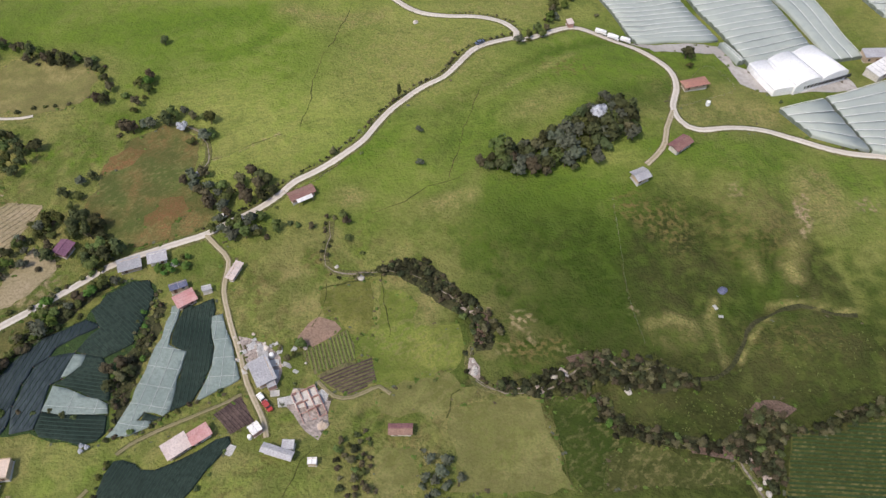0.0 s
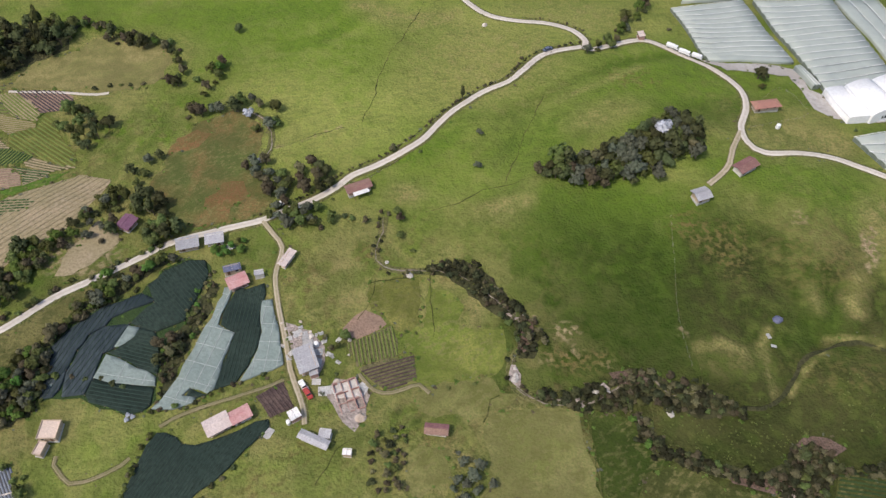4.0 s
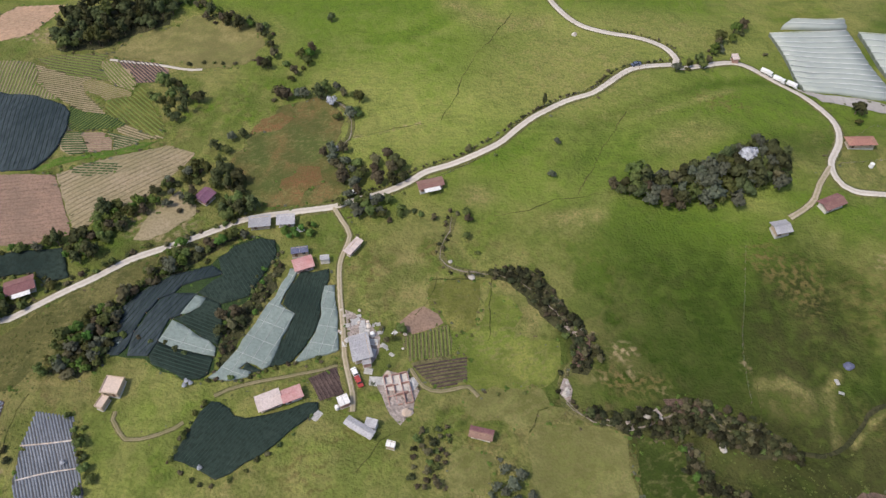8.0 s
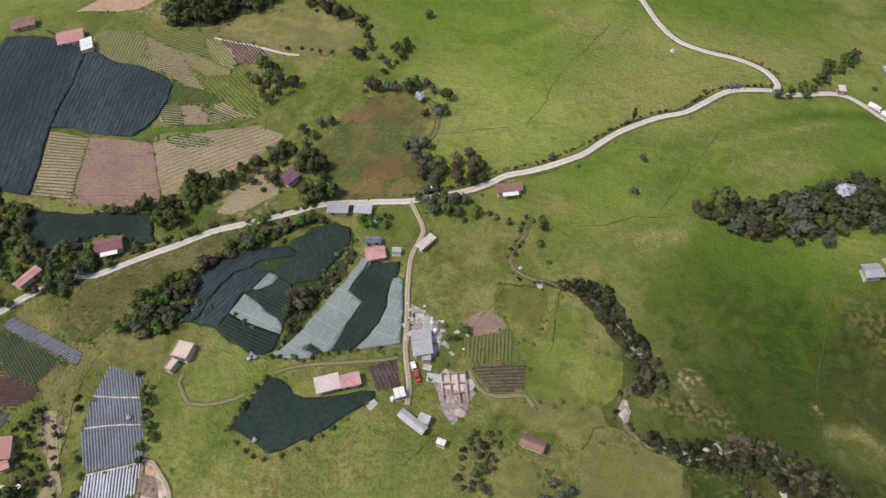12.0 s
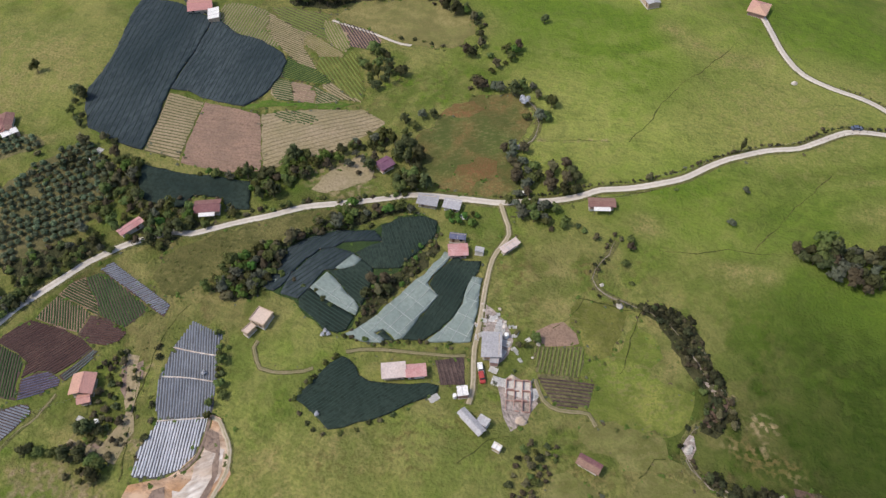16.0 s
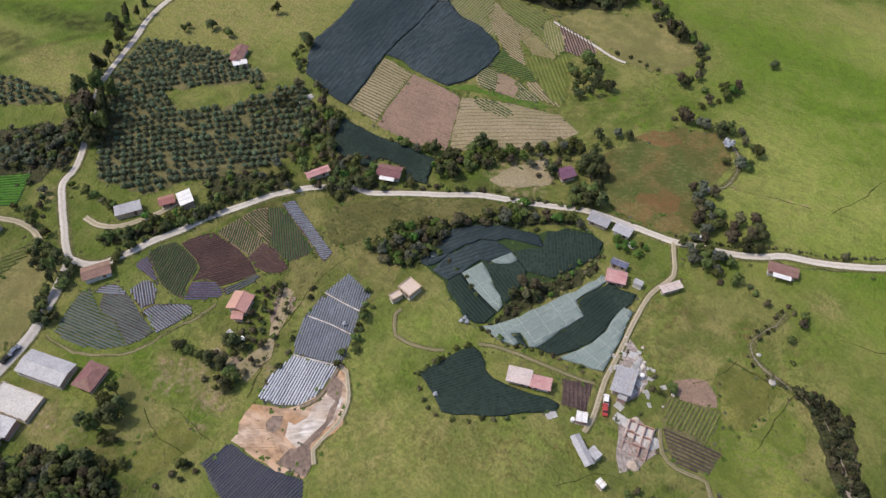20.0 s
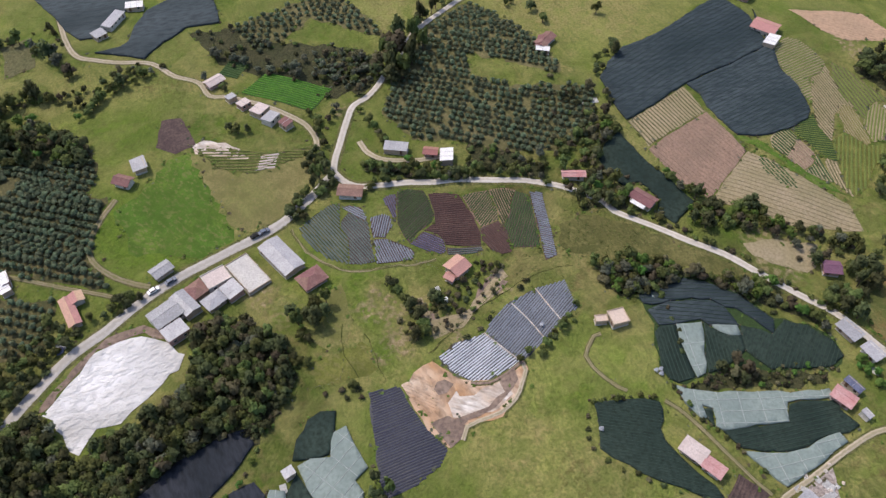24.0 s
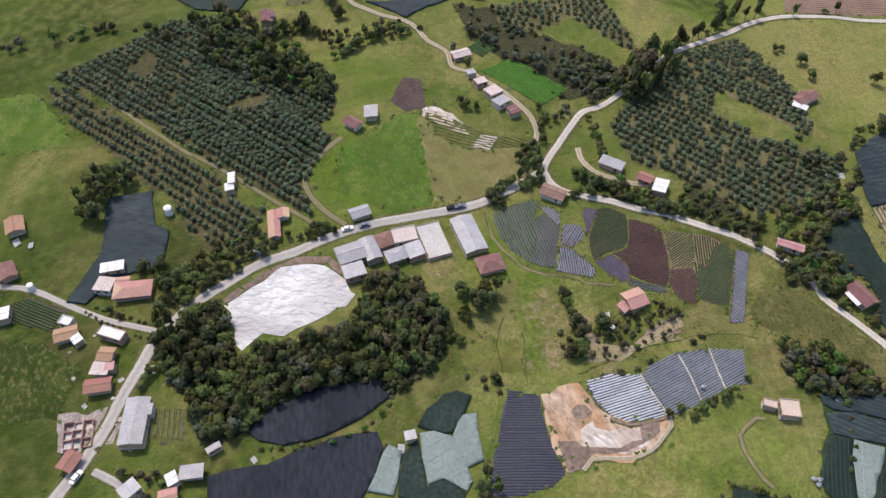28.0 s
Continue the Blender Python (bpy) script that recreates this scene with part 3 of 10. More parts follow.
PATCHES["dry"] += [(-33.7, 179.9, 8, 6, 0, 0.6), (14.9, 93.7, 16, 12, 0, 0.85), (-9.6, 80.3, 12, 12, 0, 0.9), (-171.5, 245.5, 35, 16, 10, 0.95), (75.9, 126.6, 14, 8, 0, 0.3), (-11.2, 254.8, 45, 40, 20, 0.5), (23.5, 291.9, 40, 20, 0, 0.5), (-34, 135.7, 16, 10, 0, 0.55)]
PATCHES["dry"] += [(-81, 43.5, 26, 18, 20, 0.55), (-70, 59.7, 18, 10, 20, 0.6), (-127.3, 21.8, 30, 4, 20, 0.7), (-156.8, 80.2, 30, 16, -30, 0.45), (-115.5, -5.2, 6, 12, 0, 0.6), (-198.2, -29.7, 18, 14, 0, 0.85), (-294.8, 93.1, 35, 25, 0, 0.5), (-303.6, 21.5, 25, 14, 0, 0.7)]
PATCHES["dry"] += [(-282.6, 22.5, 22, 8, 10, 0.7), (-228.4, 61.8, 9, 14, 60, 0.6), (-265.8, -98.1, 22, 30, 20, 0.45), (-192.6, 231.2, 35, 18, 0, 0.95), (-196.1, -23, 10, 16, 0, 0.7), (-196.4, 104.6, 22, 18, 0, 0.5), (-159.3, -198.2, 22, 6, 10, 0.7)]
PATCHES["bare"] += [(127.8, 174.2, 2.5, 6, 0, 1.0), (105.6, 183.1, 3, 4, 0, 0.4), (152.4, 177.8, 4, 4, 0, 0.7), (24.3, 130.8, 4, 3.5, 0, 0.55), (-24.8, 112.1, 4, 3, 0, 0.7), (13.4, 136.1, 2.5, 1.5, 0, 0.9), (-138.8, 3.7, 4, 9, -10, 0.8), (-130.2, 7.9, 6, 5, 0, 1.0)]
PATCHES["bare"] += [(-128.2, 25.3, 16, 2.2, 25, 0.9), (-142.7, 43.6, 5, 3, 25, 0.9), (-136.8, 17, 3, 7, 0, 0.9), (-121, -0.8, 2, 5, 0, 0.7), (-151.9, -36.6, 7, 6, 0, 0.55), (-141.3, 142.2, 12, 11, 0, 0.8), (-140.2, 144.4, 9, 6, 0, 0.5), (-249.9, 225.1, 22, 6, 0, 0.8)]
PATCHES["bare"] += [(-140.4, -29.1, 8, 8, 0, 0.4), (28.5, 124.3, 3, 3, 0, 0.35), (39, 120.4, 3, 2, 0, 0.35), (19.3, 120.3, 3, 2, 0, 0.35), (-235.9, -2.6, 4, 4, 0, 0.7), (-92.7, 191.4, 3, 2, 0, 1.0)]
PATCHES["rust"] += [(-72.1, 51.1, 12, 6, 20, 0.35), (-59.8, 69.4, 10, 5, 0, 0.35), (-62.1, 139.8, 10, 8, 0, 0.5), (-41.1, 153.2, 9, 7, 0, 0.4), (-55.6, 64.5, 10, 8, 0, 0.35), (-48.9, 79.9, 10, 6, 0, 0.3), (49.8, 248.5, 14, 8, 0, 0.3), (80.9, 168.5, 9, 14, 0, 0.45)]
PATCHES["rust"] += [(110.9, 124, 22, 10, 0, 0.25), (108.5, 168.2, 20, 18, 0, 0.3), (-101.1, 177.7, 10, 8, 0, 0.5), (-165.7, -182.5, 9, 14, 40, 0.5), (-183, 119.6, 4, 4, 0, 0.5), (-252.5, 20.9, 7, 10, 0, 0.3)]
PATCHES["rust"] += [(-262.9, -76.3, 8, 18, 0, 0.35)]
PATCHES["moor_and_shade"] += [(-345.7, 36.2, 35, 8, 30, 0.6), (-331.6, 16.8, 25, 6, 20, 0.6), (88.9, 86.3, 40, 18, 0, 0.9), (121.9, 151.7, 10, 30, 10, 0.8), (86.9, 157, 14, 22, 0, 0.7), (46.6, 107.1, 40, 9, 0, 0.9), (68.8, 106.8, 45, 10, -10, 0.9)]
PATCHES["moor_and_shade"] += [(90.8, 93.4, 30, 16, 0, 1.0), (123.6, 119.6, 50, 9, -10, 0.8), (108.7, 104.2, 45, 12, -5, 0.9), (-84.5, -141.7, 18, 14, 0, 0.6), (-86.4, -57.5, 35, 9, 10, 0.9), (-66.2, -80.5, 25, 14, 0, 0.6), (-187.1, 59.1, 35, 15, 0, 0.8)]
PATCHES["moor_and_shade"] += [(-154.6, 86.7, 35, 12, 10, 0.8), (-134.5, -118.5, 25, 18, 0, 0.8), (-73.4, -52.8, 30, 12, 0, 0.7), (88.4, 104.3, 60, 20, -10, 0.9), (76, 150, 14, 32, 0, 0.75), (110.6, 93.5, 50, 22, 0, 0.7), (51, 79.7, 40, 16, 0, 0.5), (71.1, 101.1, 30, 8, -15, 0.7)]
PATCHES["moor_and_shade"] += [(36.6, 94, 14, 14, 0, 0.6), (-155.1, 80.1, 34, 14, -10, 0.85), (-144.5, 83.1, 25, 16, 0, 0.7), (-131.5, 129.5, 22, 10, 20, 0.7), (-111.1, -22.2, 14, 8, 0, 0.5), (-150.5, 58.5, 12, 18, 0, 0.7), (-135.3, 28.2, 30, 8, 20, 0.5)]
PATCHES["moor_and_shade"] += [(-131.2, -21.7, 18, 14, 0, 0.35), (100.2, 116.2, 30, 14, 0, 0.5), (-49.8, 155.2, 18, 14, 0, 0.3)]
PATCHES["pale"] += [(-65.8, 72.3, 40, 20, 0, 0.5), (-154.3, 33.4, 20, 16, 0, 0.5), (138.8, 158.2, 40, 25, 0, 0.6), (-17.3, 103.5, 30, 15, 0, 0.5), (103.7, 279.2, 40, 20, 0, 0.6), (9.5, 76.3, 20, 12, 0, 0.5), (-135.1, 19.1, 60, 35, 0, 0.5), (-151.1, -4.1, 28, 25, 0, 0.6)]
PATCHES["pale"] += [(-112.8, 78.5, 45, 25, 0, 0.6), (-23.6, 119.4, 30, 30, 0, 0.5), (67.2, 205.5, 45, 14, 10, 0.5), (135.4, 186.5, 40, 14, 0, 0.6), (-17.5, 184.8, 40, 10, 30, 0.5), (-78.7, 245.5, 95, 60, 15, 0.95), (8.1, 283.7, 70, 40, 0, 0.8), (-50.2, 234.5, 60, 45, 20, 0.9)]
PATCHES["pale"] += [(-99.4, 271.7, 80, 40, 0, 0.6), (-85, 247.3, 50, 80, 0, 0.9), (-309, 98.9, 45, 35, 0, 0.7), (-77.4, 45, 40, 22, 20, 0.55), (-91.2, 47.2, 45, 12, 0, 0.8), (-3.6, 100, 35, 22, 0, 0.5), (-253.8, -96.9, 20, 30, 0, 0.6), (-298.4, 19.4, 22, 16, 0, 0.7)]
PATCHES["pale"] += [(-212.2, -74.2, 25, 20, 0, 0.4), (-58.3, 138.9, 22, 18, 0, 0.4), (-108.4, 45.4, 14, 30, -30, 0.5), (101.1, 221.3, 25, 10, 0, 0.5), (-280.2, 115.9, 25, 40, 0, 0.6), (-306.4, 200.3, 30, 30, 0, 0.5), (-272.6, 114.4, 30, 25, 0, 0.5)]
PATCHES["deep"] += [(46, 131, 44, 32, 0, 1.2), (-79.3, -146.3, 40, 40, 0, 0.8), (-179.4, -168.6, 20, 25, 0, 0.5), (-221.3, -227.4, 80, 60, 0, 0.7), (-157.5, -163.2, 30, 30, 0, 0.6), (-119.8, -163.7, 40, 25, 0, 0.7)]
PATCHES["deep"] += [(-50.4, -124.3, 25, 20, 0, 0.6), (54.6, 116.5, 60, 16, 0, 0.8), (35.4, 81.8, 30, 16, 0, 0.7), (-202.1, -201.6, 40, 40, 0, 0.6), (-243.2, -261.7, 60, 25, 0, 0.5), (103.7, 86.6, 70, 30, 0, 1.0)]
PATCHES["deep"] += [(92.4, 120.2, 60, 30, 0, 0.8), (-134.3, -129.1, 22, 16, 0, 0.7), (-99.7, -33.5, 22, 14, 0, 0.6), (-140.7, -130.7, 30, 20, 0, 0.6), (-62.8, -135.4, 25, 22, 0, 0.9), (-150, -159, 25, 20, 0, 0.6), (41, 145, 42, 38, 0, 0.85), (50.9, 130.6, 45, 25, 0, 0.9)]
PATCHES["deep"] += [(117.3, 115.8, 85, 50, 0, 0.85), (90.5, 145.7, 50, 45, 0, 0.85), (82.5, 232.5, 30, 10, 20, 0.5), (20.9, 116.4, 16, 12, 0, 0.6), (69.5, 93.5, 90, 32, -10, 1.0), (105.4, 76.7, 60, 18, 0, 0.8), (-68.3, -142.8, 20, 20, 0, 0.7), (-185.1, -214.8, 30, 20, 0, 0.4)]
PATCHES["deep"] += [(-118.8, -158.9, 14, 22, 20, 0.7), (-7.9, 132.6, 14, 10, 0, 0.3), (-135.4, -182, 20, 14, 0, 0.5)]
PATCHES["rough"] += [(-59.2, 113.7, 65, 55, 0, 0.9), (-133, 10.2, 75, 40, 20, 0.55), (-84.5, 56.2, 60, 40, 20, 0.6), (-120.4, -121.7, 75, 60, 0, 0.45), (-129, -45.5, 50, 40, 0, 0.9), (-13.7, 99.8, 70, 40, 0, 0.85), (-27.3, 144.9, 60, 35, 0, 0.7)]
PATCHES["rough"] += [(122.1, 132.1, 60, 40, 0, 0.2), (-138, 183.4, 60, 60, 0, 0.9), (-186.4, 179.1, 90, 60, 0, 1.0), (-213.7, -168.7, 95, 70, 0, 0.45), (-243.9, -41.7, 70, 60, 0, 0.75), (-148, 79.8, 45, 40, 0, 0.9), (-163.5, 54.9, 60, 45, 0, 0.9)]
PATCHES["rough"] += [(-219.4, 61.9, 70, 50, 0, 0.6), (-237.1, -143.1, 80, 60, 0, 0.7), (-102.9, -52.4, 60, 30, 0, 0.9), (-162, 9.4, 50, 40, 0, 0.6), (-197.7, -31.8, 25, 25, 0, 0.6), (100.3, 228.2, 30, 20, 0, 0.9), (125.7, 181, 40, 25, 0, 0.5)]


PATCHES["dry"] += [(-300, 95, 40, 30, 20, 0.8), (-285, 125, 30, 25, 0, 0.8), (-320, 120, 30, 25, 0, 0.6)]
# lower pasture: dark green grass, with cloud shade kept in its colour
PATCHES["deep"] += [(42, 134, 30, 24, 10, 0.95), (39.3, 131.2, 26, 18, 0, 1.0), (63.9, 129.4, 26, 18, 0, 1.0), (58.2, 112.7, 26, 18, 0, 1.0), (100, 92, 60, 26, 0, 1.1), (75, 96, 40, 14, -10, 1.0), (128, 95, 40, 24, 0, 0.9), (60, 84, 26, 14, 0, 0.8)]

# streaks of grass kinds along gullies, crests and worn paths: kind, line, half width, strength
STREAKS = (
    ("moor_and_shade", [(21.8, 106.2), (33.7, 111.4), (46.9, 116.0), (60.6, 113.2), (71.8, 110.5), (80.5, 108.7)], 5.0, 1.3),
    ("moor_and_shade", [(49.5, 104.7), (53.1, 97.2), (62.0, 90.2), (74.2, 87.1), (84.7, 86.4), (92.7, 83.7)], 5.0, 1.3),
    ("moor_and_shade", [(92.3, 101.1), (101.1, 100.9), (107.0, 98.2), (115.0, 95.7), (124.8, 99.2)], 4.0, 1.2),
    ("moor_and_shade", [(7.2, 133.9), (12.3, 127.7), (8.8, 115.2), (12.5, 108.2), (20.7, 106.1)], 3.0, 0.9),
    ("deep", [(75.1, 103.0), (89.1, 107.1), (101.0, 105.2)], 8.0, 0.8),
    ("dry", [(108.4, 133.2), (103.6, 130.9), (100.9, 127.6), (97.7, 122.7), (93.4, 116.3)], 1.0, 0.9),
    ("dry", [(89.7, 138.2), (86.7, 131.1), (87.7, 123.3), (88.5, 115.7)], 1.8, 0.6),
    ("bare", [(27.9, 132.0), (28.9, 130.6)], 1.2, 0.8),
    ("bare", [(-146.0, 1.9), (-141.3, 6.1), (-136.6, 8.4)], 2.6, 1.0),
    ("bare", [(-127.3, 4.5), (-123.4, 8.6)], 2.8, 0.9),
    ("dry", [(-147.2, 1.1), (-135.4, 9.2), (-123.2, 9.5)], 5.0, 0.8),
    ("lush", [(-147.9, -12.1), (-140.3, -6.1), (-125.1, -6.5)], 4.0, 0.8),
    ("moor_and_shade", [(-62.3, 143.6), (-54.4, 147.9), (-52.2, 134.2)], 8.0, 0.5),
    ("dry", [(-56.7, 128.4), (-49.9, 135.0), (-48.6, 146.6)], 5.0, 0.5),
    ("dry", [(-16.1, 147.3), (-7.5, 143.7), (-3.4, 137.0), (-5.7, 131.0)], 3.2, 0.9),
    ("bare", [(24.7, 133.2), (26.6, 129.7)], 1.6, 0.8),
    ("deep", [(1.9, 99.8), (1.4, 93.1)], 1.6, 0.8),
    ("deep", [(-22.8, 100.9), (-24.1, 96.1)], 1.8, 0.8),
    ("deep", [(-15.1, 98.3), (-18.0, 93.3)], 1.8, 0.7),
    ("moor_and_shade", [(20.4, 100.8), (27.4, 99.1)], 3.0, 0.7),
    ("lush", [(-21.5, 95.0), (-24.2, 89.9), (-30.1, 85.7)], 3.5, 0.9),
    ("dry", [(-138.5, -12.2), (-133.0, -10.5), (-128.7, -7.0)], 5.0, 1.0),
    ("dry", [(-150.6, -36.9), (-149.6, -33.4), (-147.8, -30.1)], 4.0, 0.9),
    ("bare", [(-149.3, -35.1), (-147.3, -34.2)], 1.8, 0.8),
    ("dry", [(-121.3, -20.3), (-121.4, -15.2)], 4.0, 0.8),
    ("lush", [(-166.4, -20.7), (-159.0, -14.6), (-155.5, -5.0), (-154.7, 3.0)], 3.5, 1.0),
    ("lush", [(-153.7, -11.2), (-146.1, -3.4), (-141.0, -5.0)], 4.0, 0.9),
    ("dry", [(-43.5, 131.7), (-48.0, 139.5), (-53.5, 141.9)], 5.0, 0.5),
    ("moor_and_shade", [(-56.8, 137.8), (-54.6, 143.1)], 5.0, 0.5),
    ("dry", [(-67.8, 134.6), (-64.7, 128.5), (-59.2, 125.5)], 2.0, 0.7),
    ("lush", [(94.4, 157.7), (98.7, 150.3), (103.3, 140.6), (104.9, 136.4)], 3.0, 1.0),
    ("lush", [(114.9, 155.5), (112.0, 145.0), (107.4, 137.2)], 3.0, 1.0),
    ("lush", [(125.1, 152.4), (119.1, 142.1), (115.0, 136.5)], 3.0, 1.0),
    ("lush", [(83.7, 133.9), (87.1, 125.7), (89.4, 119.1), (90.2, 114.4)], 3.0, 1.0),
    ("deep", [(97.6, 154.8), (101.5, 144.7), (103.9, 137.8)], 1.6, 0.6),
    ("deep", [(84.0, 132.5), (87.4, 124.3), (89.1, 117.7)], 1.6, 0.6),
    ("moor_and_shade", [(134.8, 132.5), (127.6, 133.2), (121.2, 135.8), (114.5, 136.8), (107.1, 135.8), (101.9, 131.2), (98.1, 124.7), (93.2, 117.9), (87.8, 111.6), (80.5, 108.7)], 1.3, 1.2),
    ("dry", [(135.2, 133.8), (127.9, 134.5), (121.5, 137.0), (114.7, 137.9), (106.8, 136.9)], 1.0, 0.8),
    ("pale", [(73.2, 127.9), (81.3, 126.2), (83.8, 120.3)], 7.0, 0.9),
    ("dry", [(67.2, 128.9), (74.8, 131.4), (82.8, 128.3)], 2.5, 0.6),
    ("pale", [(110.5, 115.8), (118.6, 117.3), (124.4, 117.5)], 7.0, 0.8),
    ("dry", [(118.0, 147.9), (119.1, 155.5), (121.9, 159.9)], 4.0, 0.7),
    ("dry", [(104.7, 155.1), (107.0, 147.8)], 3.0, 0.5),
    ("pale", [(129.7, 146.4), (137.1, 155.7), (142.1, 160.4)], 5.0, 0.7),
    ("bare", [(24.7, 132.7), (26.1, 130.1)], 1.6, 0.75),
    ("rust", [(22.6, 121.3), (30.4, 119.6), (36.5, 122.0)], 4.0, 0.7),
    ("bare", [(61.8, 136.7), (63.4, 133.3)], 1.0, 0.6),
    ("bare", [(130.3, 181.3), (127.8, 169.7), (125.7, 164.8)], 1.6, 0.9),
    ("dry", [(142.3, 183.1), (138.8, 167.1)], 3.0, 0.8),
    ("dry", [(-3.4, 173.6), (6.1, 177.2)], 5.0, 0.7),
    ("rust", [(22.8, 100.5), (28.5, 99.7)], 4.0, 0.8),
    ("rust", [(12.6, 96.2), (14.3, 95.1)], 2.5, 0.7),
    ("deep", [(7.3, 102.5), (2.2, 100.1), (1.4, 92.8), (3.2, 90.0)], 1.3, 0.9),
    ("deep", [(-2.5, 220.9), (21.5, 240.5), (51.2, 263.5), (86.0, 276.8)], 4.0, 0.35),
    ("lush", [(-2.5, 220.9), (21.5, 240.5), (51.2, 263.5), (86.0, 276.8)], 6.0, 0.9),
    ("dry", [(19.9, 231.4), (38.7, 245.3), (53.9, 258.0)], 2.2, 0.5),
    ("pale", [(-11.0, 212.6), (9.2, 234.4), (34.2, 249.7), (64.1, 262.4)], 7.0, 0.6),
    ("lush", [(31.9, 175.0), (48.6, 185.3), (67.6, 183.2)], 8.0, 0.9),
    ("rust", [(67.0, 176.7), (77.1, 169.5)], 7.0, 0.55),
    ("lush", [(-97.9, 257.4), (-81.9, 261.3), (-68.1, 279.1)], 7.0, 1.0),
    ("lush", [(-133.0, 275.4), (-109.7, 280.0), (-82.1, 281.2)], 12.0, 1.0),
    ("lush", [(-35.3, 196.0), (-24.5, 203.9), (-13.9, 220.5)], 7.0, 0.9),
    ("dry", [(-68.9, 284.5), (-47.5, 276.0), (-28.2, 284.9)], 8.0, 0.6),
    ("dry", [(-7.1, 271.6), (12.6, 263.1)], 6.0, 0.5),
    ("dry", [(-34.9, 178.8), (-29.6, 180.8)], 2.6, 0.8),
    ("dry", [(-3.0, 176.1), (9.3, 178.9)], 4.0, 0.7),
    ("bare", [(-91.4, 197.8), (-77.8, 204.0), (-62.2, 210.6)], 0.7, 0.5),
    ("lush", [(-367.6, 25.3), (-347.7, 31.4), (-349.3, 46.9)], 9.0, 0.8),
    ("dry", [(-318.1, 13.1), (-311.2, 26.0), (-299.2, 35.5)], 6.0, 0.7),
    ("moor_and_shade", [(-325.8, 5.4), (-324.2, 21.7), (-322.2, 40.9)], 3.0, 0.6),
    ("lush", [(-328.0, 21.3), (-321.8, 32.2), (-316.7, 49.0)], 4.0, 0.9),
    ("dry", [(-257.1, 99.4), (-249.5, 89.3), (-242.9, 94.8)], 3.0, 0.7),
    ("lush", [(-225.0, -118.2), (-225.9, -104.6), (-220.4, -91.1)], 4.0, 0.8),
    ("lush", [(-96.7, 47.3), (-97.9, 56.2), (-93.0, 56.6)], 3.5, 1.0),
    ("dry", [(-79.5, 36.9), (-81.2, 45.4), (-80.1, 53.5)], 2.0, 0.7),
    ("dry", [(-81.0, 22.1), (-85.6, 30.9), (-88.3, 44.1)], 4.0, 0.5),
    ("lush", [(-173.8, -6.3), (-152.1, -3.4), (-147.3, -3.1)], 4.0, 0.8),
    ("dry", [(-91.6, 25.7), (-77.8, 29.2)], 4.0, 0.6),
)


def steps_to(inner, fine, outer):
    out, v, s = [], inner, fine
    while v < outer:
        s *= 1.25
        v += s
        out.append(v)
    return out


def build_ground():
    lo_x, hi_x, lo_y, hi_y, d = LO_X, HI_X, LO_Y, HI_Y, CELL
    xs = [-v for v in steps_to(-lo_x, d, 4300)][::-1] + list(np.arange(lo_x, hi_x + 1, d)) + steps_to(hi_x, d, 4300)
    ys = [-v for v in steps_to(-lo_y, d, 4300)][::-1] + list(np.arange(lo_y, hi_y + 1, d)) + steps_to(hi_y, d, 4300)
    gx, gy = np.meshgrid(np.array(xs), np.array(ys))
    co = np.stack([gx, gy, ground_height(gx, gy)], -1).reshape(-1, 3)
    nx, ny = len(xs), len(ys)
    base = (np.arange(ny - 1)[:, None] * nx + np.arange(nx - 1)[None, :]).ravel()
    quads = np.stack([base, base + 1, base + nx + 1, base + nx], 1)
    me = bpy.data.meshes.new("ground")
    me.from_pydata(co.tolist(), [], quads.tolist())
    me.polygons.foreach_set("use_smooth", np.ones(len(quads), bool))
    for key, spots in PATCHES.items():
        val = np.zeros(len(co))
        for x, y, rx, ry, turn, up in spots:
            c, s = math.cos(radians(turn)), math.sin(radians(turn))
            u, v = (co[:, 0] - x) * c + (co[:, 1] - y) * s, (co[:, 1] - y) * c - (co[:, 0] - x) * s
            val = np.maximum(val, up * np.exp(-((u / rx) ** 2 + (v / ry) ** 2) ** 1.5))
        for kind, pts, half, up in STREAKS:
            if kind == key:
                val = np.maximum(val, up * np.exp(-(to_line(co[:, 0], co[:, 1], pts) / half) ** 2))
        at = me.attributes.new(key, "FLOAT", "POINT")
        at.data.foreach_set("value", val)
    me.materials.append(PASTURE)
    return tagged(new("ground", me), "rolling green pasture with dry and lush patches, cloud shade in colour", "ground", kind="structure")


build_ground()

# ================= helpers for things =================
def part(name, bm, material, parent, label=""):
    me = bpy.data.meshes.new(name)
    bm.to_mesh(me)
    bm.free()
    return mesh_part(name, me, material, parent, label)


def mesh_part(name, me, material, parent, label=""):
    if not me.materials:
        me.materials.append(material)
    ob = new(name, me)
    if parent:
        ob.parent = parent
    if label:
        ob["label"] = label
    return ob


EDGES, VERGES, NETS, ROOFS = [], [], [], []


def thing(name, x, y, z, yaw=0.0, label="", category="", group="", kind=""):
    e = new(name)
    e.empty_display_size = 0.5
    e.matrix_basis = pose(x, y, z, 0, 0, yaw)
    return tagged(e, label, category, group, kind)


def box(bm, x0, x1, y0, y1, z0, z1):
    v = [bm.verts.new(p) for p in ((x0, y0, z0), (x1, y0, z0), (x1, y1, z0), (x0, y1, z0), (x0, y0, z1), (x1, y0, z1), (x1, y1, z1), (x0, y1, z1))]
    for f in ((3, 2, 1, 0), (4, 5, 6, 7), (0, 1, 5, 4), (1, 2, 6, 5), (2, 3, 7, 6), (3, 0, 4, 7)):
        bm.faces.new([v[i] for i in f])
    return v


